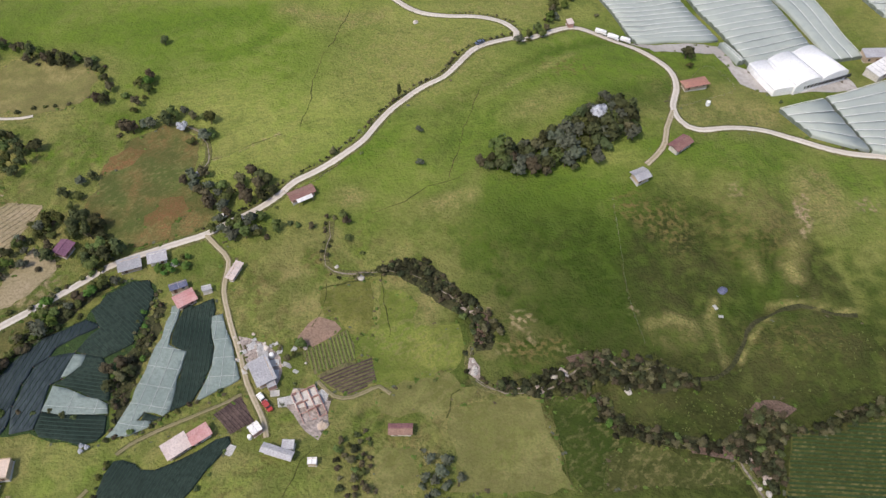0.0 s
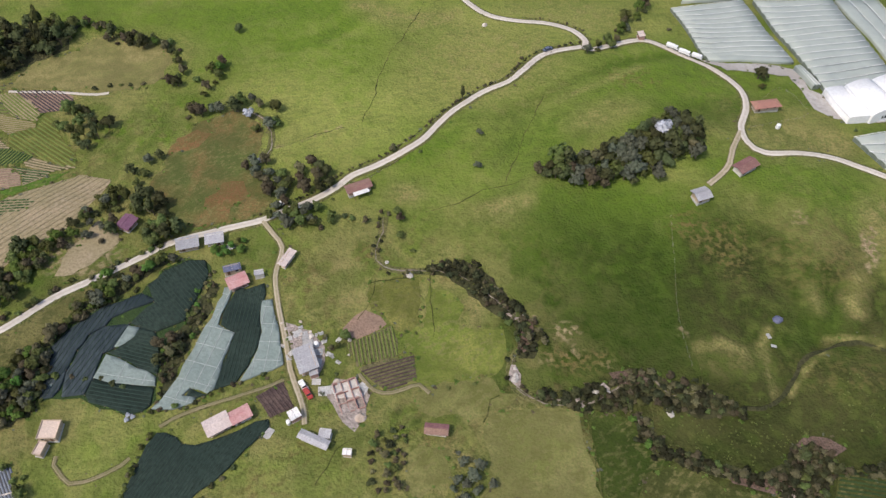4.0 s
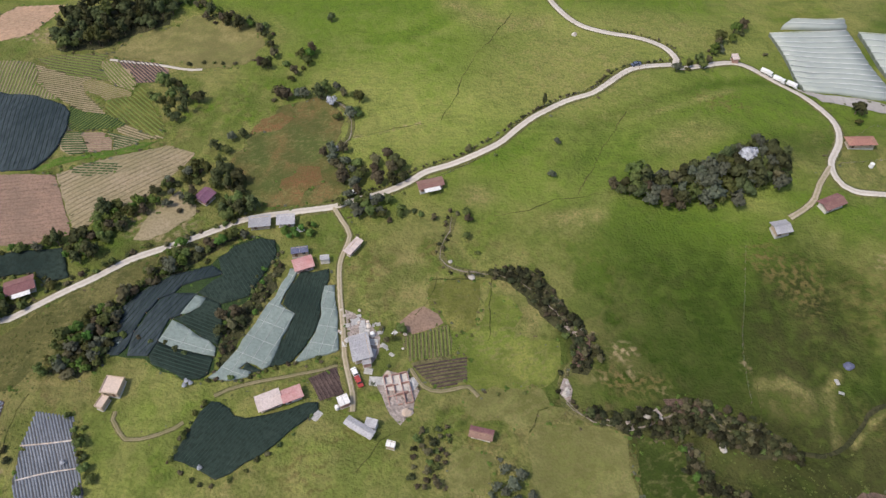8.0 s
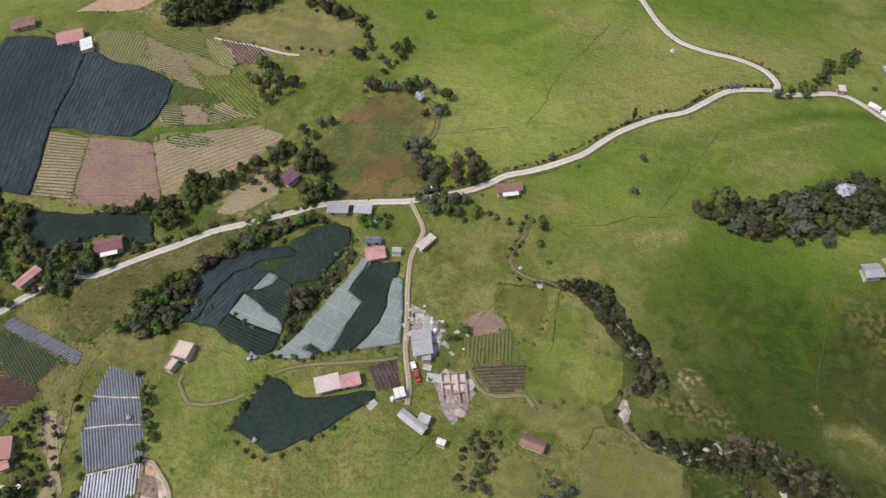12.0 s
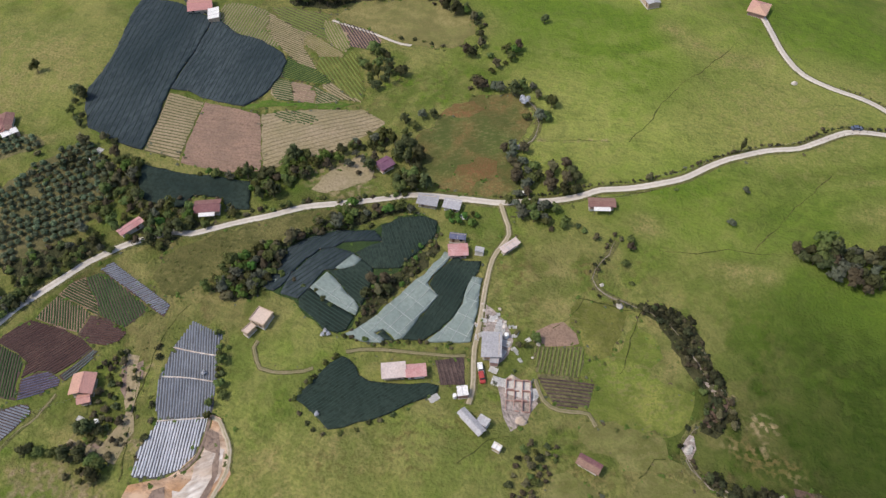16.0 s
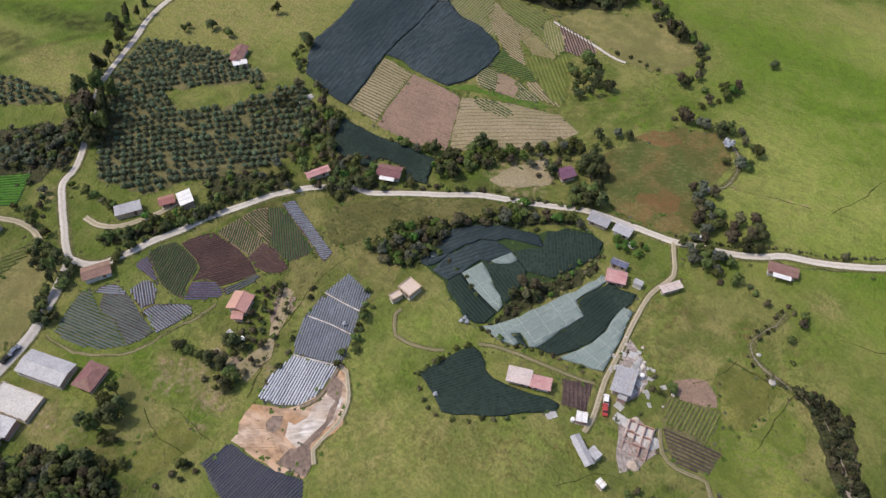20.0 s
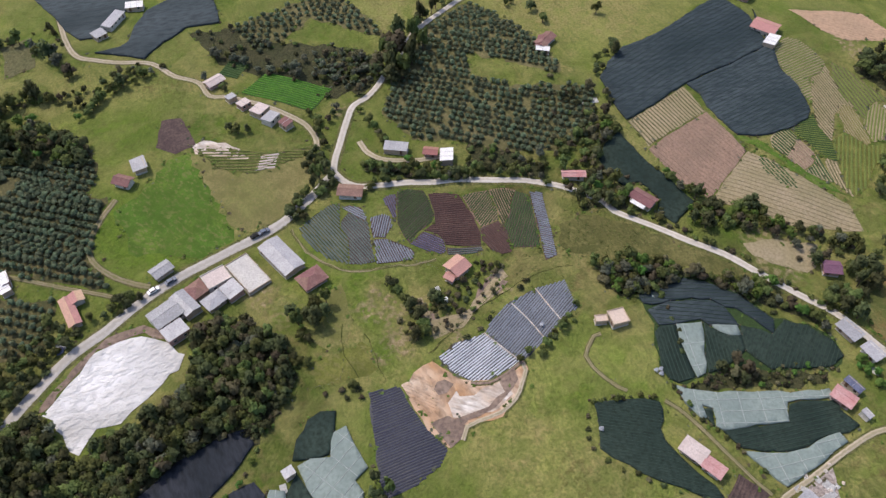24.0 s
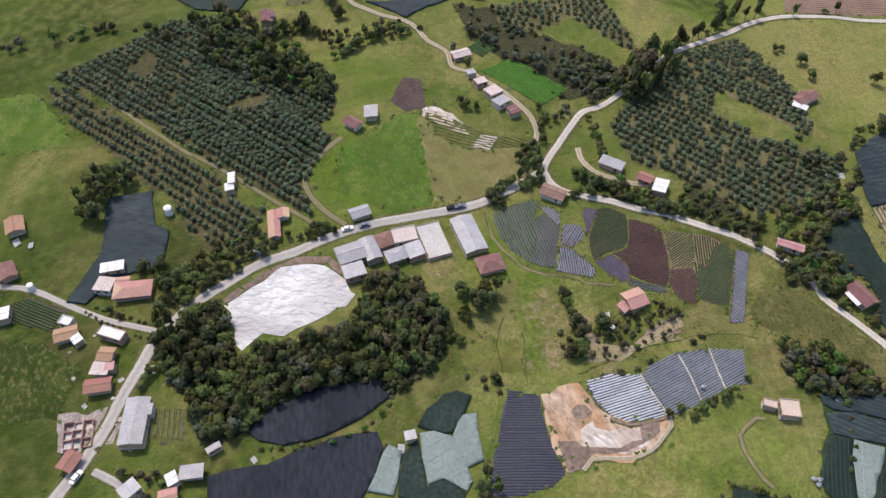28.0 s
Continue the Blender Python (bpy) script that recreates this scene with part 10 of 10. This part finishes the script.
grove([(17.1, 107.6), (27.7, 110.2), (38.5, 113.7), (44.2, 118.6), (53.2, 119.5), (58.1, 116.4), (67, 116.5), (73.5, 113.5), (79.5, 109.3), (77.2, 106.5), (68.8, 106.8), (58.5, 106.8), (51.9, 108.8), (44.8, 107.1), (37.7, 105.2), (27.2, 103.9)], 110, GULLY, 0.8, 1.9, 101, "gully bushes", "in the lower gully", 0.5, joined=True)
grove([(46.3, 105.2), (51.1, 102.3), (54.9, 94.6), (62.8, 92.7), (72.2, 90.7), (81.4, 88.8), (87.5, 93.3), (90.5, 98.8), (96, 100.6), (101.8, 97), (101.2, 91.8), (97.2, 86.5), (96.1, 76.7), (92.1, 73.5), (88.9, 79.7), (83.8, 85.3), (71.3, 86.6), (60.5, 89.1), (52.8, 91.8), (48, 98.5)], 150, GULLY, 0.8, 1.9, 102, "gully bushes", "in the lower gully", 0.5, joined=True)
grove([(101.4, 92.7), (110.7, 93.9), (118.6, 97.9), (132, 102.7), (130.4, 98.1), (115.4, 92.7), (105, 90.9)], 40, GULLY, 0.8, 1.7, 103, "gully bushes", "beside the maize", 0.5, joined=True)
grove([(-22.4, 151.4), (-13.3, 154.1), (-5.1, 152.8), (2.4, 146.4), (7.8, 139.8), (14.5, 135), (18.5, 129.2), (14.2, 121.2), (9.8, 121.3), (9.5, 129.6), (1.2, 137.2), (-6.2, 143.3), (-15.2, 147.5), (-21.4, 148.3)], 90, GULLY, 0.8, 1.8, 104, "gully bushes", "along the meadow stream", 0.5, joined=True)
grove([(-155.3, 34.5), (-151.8, 45.8), (-137.7, 42), (-129.1, 26.6), (-125.6, 11.2), (-132.6, 5.2), (-138.5, 13.8), (-140.7, 24.8)], 40, (("shrub", 4), ("brown", 2), ("green", 1)), 0.8, 1.6, 105, "gully bushes", "on the dirt bank", 0.9)
plant(-264.7, 23.4, "brown", 7.0, random.Random(6), "tall roadside trees", "by the orchard road")
plant(-259.4, 19.8, "dark", 4.2, random.Random(7), "tall roadside trees", "by the orchard road")
plant(-248.2, -125.7, "light", 2.6, random.Random(2), "lone trees", "standing in open grass")
plant(-199.5, 71.1, "grey", 2.6, random.Random(4), "lone trees", "beside the orchard")
plant(-173.3, 118.1, "grey", 2.0, random.Random(4), "lone trees", "below the ploughed field")
hedge([(-249.3, -141.9), (-256.7, -134.6), (-259.9, -121.2), (-254.1, -108.3), (-257, -101.7), (-262.6, -95.3), (-270.6, -86.9)], 2.4, 1.4, (("dark", 3), ("shrub", 3), ("green", 1)), 1.3, 2.2, 120, "hedge of the far slope", "along the far ditch", joined=True)
hedge([(-301.1, -147.8), (-306.3, -138.8), (-307.8, -127.3), (-296.4, -121.1)], 3.0, 0.8, (("dark", 2), ("shrub", 3)), 1.2, 2.0, 121, "hedge of the far slope", "along the far ditch", joined=True)
grove([(-209.6, 98.3), (-204.6, 104.7), (-184.7, 92.7), (-189.8, 86.8), (-198.5, 84.4), (-197.5, 75.7), (-206.3, 76.1), (-207.5, 90.5)], 22, (("brown", 3), ("green", 3), ("shrub", 2)), 1.4, 2.4, 122, "trees of the big net", "beside the green net", 0.7, joined=True)
grove([(-182.3, 82.2), (-181.1, 91.9), (-172.6, 97.1), (-164.1, 99.5), (-167.2, 91.4), (-170.2, 80.9), (-175.2, 79.2)], 14, DARKS, 1.6, 2.6, 123, "roadside hedge", "in the roadside thicket", 0.6, joined=True)
grove([(-243, 83.2), (-231.6, 94.2), (-211.7, 103.3), (-209.4, 92.4), (-220.4, 78.8), (-232.8, 74.3)], 22, (("shrub", 4), ("dark", 1), ("brown", 1)), 1.0, 1.8, 124, "roadside hedge", "above the orchard", 0.8, joined=True)
hedge([(-186.5, 112.1), (-180, 117.3), (-167.6, 121.9), (-156.3, 124.3), (-153.3, 137.3), (-151.8, 149.3)], 2.6, 1.6, (("light", 2), ("green", 2), ("shrub", 3)), 1.2, 2.2, 125, "trees of the gully", "below the ploughed field", joined=True)
hedge([(-181.1, 99.7), (-176, 106.3), (-168.5, 108.4), (-162.9, 106.7)], 2.6, 0.8, (("shrub", 3), ("brown", 1)), 1.0, 1.7, 126, "roadside hedge", "round the brown-roofed house")
for x, y in [(-102.3, 85.5), (-100.7, 85.1), (-102.1, 83.9), (-85.6, 61.2), (-124.6, 53.5)]:
    plant(x, y, "blossom", 0.9, random.Random(9), "white flowering bushes", "beside the dark net")
# slope below the salmon house
rnd = random.Random(127)
for x, y in [(-149.0, 7.3), (-146.1, 9.0), (-142.6, 11.0), (-138.7, 12.8), (-131.9, 15.8), (-128.2, 15.8), (-127.3, 12.9), (-134.8, 15.1), (-139.8, 21.9), (-141.8, 20.4), (-137.7, 22.9), (-122.0, -21.9), (-142.5, -18.9)]:
    plant(x, y, rnd.choice(("dark", "green")), rnd.uniform(1.7, 2.5), rnd, "trees of the salmon house", "round the salmon house")
for x, y in [(-153.8, 37.4), (-148.7, 37.0), (-143.6, 36.5), (-137.4, 27.0), (-139.7, 26.2), (-124.4, 28.9), (-127.1, 33.7), (-130.7, 37.4), (-131.9, 23.3), (-151.9, 39.7), (-151.6, 42.1), (-150.5, 45.7), (-138.4, 16.6), (-140.9, 15.4), (-148.9, 32.3), (-143.3, 32.7), (-140.2, 49.5), (-143.2, 52.7), (-108.0, -6.5), (-111.5, -7.6), (-108.7, -11.0)]:
    plant(x, y, rnd.choice(("shrub", "scrub", "brown")), rnd.uniform(1.0, 1.6), rnd, "trees of the salmon house", "on the slope below the salmon house")
grove([(-139.6, 79.5), (-146.3, 86.5), (-142.9, 93.1), (-143.6, 103.4), (-135, 100.9), (-132.1, 90.6), (-130.4, 83.9), (-133.7, 80.8)], 26, WILD, 1.5, 2.8, 69, "trees by the beige house", "near the beige house", 0.65, joined=True)
hedge([(-131.6, 95.6), (-124, 95.6), (-115.2, 95.8), (-107.9, 93.7)], 3.0, 1.0, (("shrub", 3), ("green", 1)), 1.0, 1.8, 70, "trees by the beige house", "near the beige house")
hedge([(-111.7, -8), (-111.3, -13.3), (-111, -18.5), (-111.5, -24.1)], 3.0, 1.2, (("shrub", 3), ("green", 2)), 1.2, 2.0, 71, "hedge of the paddock", "at the paddock edge", joined=True)
hedge([(-72.5, -69.5), (-75.7, -60.4), (-79.4, -53.2), (-83.8, -46.1), (-89.5, -41), (-94.9, -37.4)], 2.6, 0.8, (("light", 3), ("shrub", 3)), 0.9, 1.5, 72, "hedge between the nets", "between the dark nets", joined=True)
hedge([(-112.9, 43.3), (-116, 50.6), (-121.9, 57.8), (-125.2, 64.3)], 3.0, 1.0, (("shrub", 3), ("green", 1)), 1.0, 1.7, 73, "hedge of the mulch rows", "below the mulch rows", joined=True)
grove([(-81.3, -6.9), (-82.4, -2.3), (-74.5, -0.7), (-73.5, -5.2)], 5, DARKS, 1.6, 2.6, 74, "hedge of the mulch rows", "below the mulch rows")
grove([(-55.5, -109.6), (-61.5, -98.9), (-55.5, -88.8), (-51.2, -93.3), (-52, -104.2)], 10, (("brown", 3), ("shrub", 3)), 1.2, 2.0, 75, "village garden trees", "in the village yards", joined=True)
hedge([(-102.2, -112.5), (-91.7, -110.8), (-81.7, -111.2)], 3.0, 0.8, DARKS, 1.4, 2.2, 76, "village garden trees", "beside the village road", joined=True)
hedge([(-102.4, -142.6), (-99.5, -130.7), (-98.4, -118.3), (-98.6, -113.6)], 2.4, 0.4, (("shrub", 3),), 0.9, 1.3, 77, "village lane hedge", "along the village lane", joined=True)
hedge([(-105.3, -140.3), (-103.8, -127.1), (-104.2, -117.5), (-110.1, -116.5), (-117.3, -116.1)], 2.4, 0.4, (("shrub", 3), ("dark", 1)), 0.9, 1.5, 78, "village lane hedge", "along the village lane", joined=True)
grove([(-187.5, -26), (-189.4, -21.5), (-181.7, -18.6), (-181.1, -24.5)], 8, DARKS, 1.4, 2.4, 80, "trees at the fork", "by the gravel road")
grove([(-264.1, 121.4), (-254.6, 119.5), (-233.1, 100.9), (-233.2, 96.9), (-254.5, 110.8)], 8, DARKS, 1.4, 2.4, 81, "trees of the big net", "beside the big net")
grove([(-219.4, 96.3), (-205.1, 103.3), (-193.4, 92.3), (-205.1, 86.5)], 14, (("green", 2), ("brown", 2), ("dark", 1)), 1.6, 2.8, 82, "trees of the big net", "below the big net", joined=True)
hedge([(-173.4, 95.2), (-165.8, 102.2), (-158.1, 110.1), (-147.8, 121.5), (-139.7, 130.1)], 3.2, 2.0, (("shrub", 4), ("green", 2)), 1.2, 2.2, 83, "roadside hedge", "in the roadside hedge", joined=True)
hedge([(-144.4, 79.2), (-140.8, 86.2), (-134.6, 92.2), (-133.9, 99.2), (-135.2, 110.4), (-130.5, 124.3), (-124.6, 133.6)], 2.6, 2.4, WILD, 1.4, 2.6, 84, "thicket below the road", "in the thicket below the road", joined=True)

# ================= orchards =================
ORCHARDS = []
ORCHARDS.append(([(-231.2, 12.7), (-256.5, 22.9), (-276.2, 33.4), (-285.8, 41.2), (-295.4, 53.2), (-302.8, 61.9), (-293.1, 72.7), (-271.2, 84.4), (-264.6, 89.5), (-257.7, 83.6), (-252.5, 91.9), (-242.9, 89.1), (-254, 70.2), (-263.7, 53.6), (-249, 52.8), (-238.9, 68), (-236.2, 86.7), (-234.3, 97.1), (-227.8, 100.8), (-212.9, 97.8), (-202.6, 89.9), (-201.9, 68.4), (-205.7, 52), (-210.9, 39.2), (-214.7, 24.1)], 63.9, 3.3, 2.7))
ORCHARDS.append(([(-206.6, -219.2), (-219.2, -209.2), (-237.9, -197.5), (-253, -188.4), (-261.7, -164.4), (-253.2, -147.1), (-235.9, -135.8), (-221.1, -124.6), (-225.3, -100.1), (-213.4, -95.6), (-201.8, -99.1), (-200.4, -91.6), (-182.5, -95), (-170.7, -92.5), (-160.6, -85.6), (-165.5, -103.9), (-175.5, -130.7), (-192.3, -170.6)], 68.1, 3.1, 2.6))
ORCHARDS.append(([(-198.7, -216.8), (-201.9, -206.8), (-186.8, -167.7), (-171, -128.8), (-162.8, -120.7), (-159, -103.6), (-152.4, -103.1), (-140.6, -102.3), (-138.5, -114.1), (-142.2, -124.4), (-156.8, -140.2), (-160.4, -153.3), (-172, -171.8), (-178.6, -188.2), (-187.7, -203.5)], 68.4, 3.5, 2.7))
ORCHARDS.append(([(-298.6, -48), (-312.7, -21.1), (-322.7, -0.9), (-304.3, 8.6), (-285.7, 19.2), (-279.9, 18.5), (-289.1, 2.5), (-299.8, -11.4), (-284.2, -27), (-277.6, -36.1)], 82.6, 3.7, 3.3))
ORCHARDS.append(([(-267.7, -13.2), (-273.2, 8.1), (-264.8, 11.5), (-249.7, 7.3), (-253, -5)], 85.6, 3.5, 3.0))
ORCHARDS.append(([(-244.9, -167.9), (-236.8, -131.9), (-206.6, -103.2), (-201.2, -91.9), (-167.1, -94), (-172.4, -110.6), (-183.5, -137), (-186.7, -150)], 67.2, 3.5, 2.7))
BREAKS = ([(-257.9, 53), (-263.1, 59.3), (-255.3, 68), (-243.2, 82.8), (-239.9, 72.3), (-247.8, 55)], [(-205.3, -140.5), (-213.7, -132.8), (-217.3, -124.3), (-210, -123.8), (-204.2, -131.2)], [(-218.9, -191.8), (-231.3, -185.5), (-229.2, -181.7), (-216.6, -180.1), (-214.6, -188.1)])
rnd = random.Random(11)
spots = []
for poly, yaw, gap, along in ORCHARDS:
    for a, b in spans(poly, yaw, gap):
        n = int(math.hypot(b[0] - a[0], b[1] - a[1]) / along)
        for k in range(n):
            if rnd.random() < 0.94:
                t = (k + rnd.uniform(0.4, 0.6)) / n
                x, y = a[0] + (b[0] - a[0]) * t + rnd.uniform(-0.2, 0.2), a[1] + (b[1] - a[1]) * t + rnd.uniform(-0.2, 0.2)
                if not any(inside(p, x, y) for p in BREAKS):
                    spots.append((x, y, rnd.uniform(1.3, 1.75)))
spots.sort(key=lambda q: -q[0])
for x, y, r in spots[:290]:
    plant(x, y, "orchard", r, rnd, "orchard trees", "in planted rows")
ORCHARD_CROWNS = [crown_arrays(80, 40 + k, 1.0, 0.8, 0.25, 6, 0.55, 0.55) for k in range(12)]
co, faces, base, tint, normals = [], [], 0, [], []
for x, y, r in spots[290:]:
    q, f, out = ORCHARD_CROWNS[rnd.randrange(12)]
    a = rnd.uniform(0, 6.28)
    c, s = math.cos(a) * r, math.sin(a) * r
    w = np.stack([q[:, 0] * c - q[:, 1] * s + x, q[:, 0] * s + q[:, 1] * c + y, q[:, 2] * r * rnd.uniform(0.85, 1.2) + float(ground_height(x, y))], 1)
    co.append(w)
    faces.append(f + base)
    base += len(w)
    tint += [rnd.random()] * len(w)
    normals.append(np.stack([(out[:, 0] * c - out[:, 1] * s) / r, (out[:, 0] * s + out[:, 1] * c) / r, out[:, 2]], 1))
me = bpy.data.meshes.new("orchard_rows")
me.from_pydata(np.concatenate(co).tolist(), [], np.concatenate(faces).tolist())
me.attributes.new("tint", "FLOAT", "POINT").data.foreach_set("value", tint)
me.normals_split_custom_set_from_vertices(np.concatenate(normals).tolist())
tagged(mesh_part("orchard_rows", me, LEAF_ORCHARD, None), "dense rows of round grey-green orchard trees", "orchard", kind="stuff")
for k, (poly, yaw, gap, along) in enumerate(ORCHARDS):
    field("orchard_floor", poly, ORCHARD_DRY if k in (0, 3, 4) else ORCHARD_FLOOR, "brownish weedy ground under orchard trees", category="orchard floor", seed=int(gap * 10), wob=1.6, lift=0.06, step=5.0)

# scattered low bushes and tussocks in rough grass
rnd = random.Random(21)
co, faces, lit, base = [], [], [], 0
ROUGH = (([(-176.7, 74.3), (-146.8, 114.4), (-124.4, 139.3), (-142, 100.6), (-147.5, 77.5), (-153.7, 65.1)], 130), ([(-172.9, 68.1), (-161.8, 98.4), (-146.8, 108.3), (-143.8, 79.7), (-145.2, 67.7)], 110), ([(46.3, 105.2), (97.5, 106.2), (89.9, 89.8), (58, 93.6)], 90), ([(102.2, 124.2), (141.7, 127.6), (134, 104.5), (105.4, 104.3)], 40), ([(-139.8, 122.8), (-131.5, 129.5), (-120.8, 129.7), (-125.9, 104.9), (-131.4, 101.1)], 40),
         ([(-113.6, -52.2), (-122.7, -24.9), (-110.6, -23.8), (-98.4, -38.4), (-96.5, -46.7)], 70), ([(-151.8, 24.3), (-145.5, 46.5), (-135.4, 45), (-123.4, 14), (-120.1, -0.5), (-125.5, -1.6)], 90), ([(-129.3, 174.5), (-100, 209.6), (-82.4, 172.1), (-106.9, 159.7)], 60), ([(-195.3, -216), (-168.8, -184.5), (-157.8, -152), (-143.6, -133.7), (-157.8, -152)], 40), ([(-36.2, 160.6), (-0.7, 152.4), (6.9, 132.8), (-30.3, 135.8)], 40), ([(-175.8, 56.1), (-155.2, 68.9), (-132.5, 70.1), (-138.6, 47.8), (-164.9, 44.1)], 60))
for poly, n in ROUGH:
    xs, ys = [p[0] for p in poly], [p[1] for p in poly]
    for _ in range(n * 3):
        x, y = rnd.uniform(min(xs), max(xs)), rnd.uniform(min(ys), max(ys))
        if inside(poly, x, y):
            r = rnd.uniform(0.15, 0.42)
            q, f, out = crown_arrays(22, rnd.randrange(30), 1.0, 0.7, 0.4, 4, 0.3)
            w = q * r + np.array((x, y, float(ground_height(x, y)) - 0.1))
            co.append(w)
            faces.append(f + base)
            lit.append(out * 0.6 + (0, 0, 0.9))
            base += len(w)
me = bpy.data.meshes.new("tussocks")
me.from_pydata(np.concatenate(co).tolist(), [], np.concatenate(faces).tolist())
lit = np.concatenate(lit)
me.normals_split_custom_set_from_vertices((lit / np.linalg.norm(lit, axis=1)[:, None]).tolist())
tagged(mesh_part("tussocks", me, LEAF, None), "scattered low bushes and tussocks in rough grass", "undergrowth", kind="stuff")

# weeds and small bushes along field edges and verges
rnd = random.Random(31)
CLUMPS = [crown_arrays(16, 70 + k, 1.0, 0.65, 0.42, 4, 0.3) for k in range(12)]
WEED_MATS = (LEAF, LEAF_LIGHT, LEAF_BROWN, LEAF_GREY)
co, faces, idx, lit, base = [], [], [], [], 0
seats = []
for poly in EDGES:
    for x, y in ragged(poly, 1.5, len(poly), 1.3):
        if rnd.random() < 0.6:
            seats.append((x, y))
for pts, off in VERGES:
    line = smooth_line(pts, 2.2)
    d = np.gradient(line, axis=0)
    for (x, y), (dx, dy) in zip(line, d):
        ln = math.hypot(dx, dy) + 1e-9
        for side in (-1, 1):
            if rnd.random() < 0.32:
                o = side * (off + rnd.uniform(0.6, 2.0))
                seats.append((x - dy / ln * o, y + dx / ln * o))
for x, y in seats:
    if any(math.hypot(x - cx, y - cy) < half + 0.6 for cx, cy, half, deep, yaw in ROOFS):
        continue
    q, f, out = CLUMPS[rnd.randrange(12)]
    r = rnd.choice((0.2, 0.25, 0.3, 0.4, 0.5, 0.65, 0.9))
    w = q * (r, r, r * 0.55) + np.array((x, y, float(ground_height(x, y)) - 0.1))
    co.append(w)
    faces.append(f + base)
    idx += [rnd.choice((0, 1, 1, 1, 2, 3))] * len(f)
    lit.append(out * 0.5 + (0, 0, 0.9))
    base += len(w)
me = bpy.data.meshes.new("weeds")
me.from_pydata(np.concatenate(co).tolist(), [], np.concatenate(faces).tolist())
for m in WEED_MATS:
    me.materials.append(m)
me.polygons.foreach_set("material_index", idx)
lit = np.concatenate(lit)
me.normals_split_custom_set_from_vertices((lit / np.linalg.norm(lit, axis=1)[:, None]).tolist())
tagged(new("weeds", me), "weeds and small bushes along field edges and verges", "undergrowth", kind="stuff")
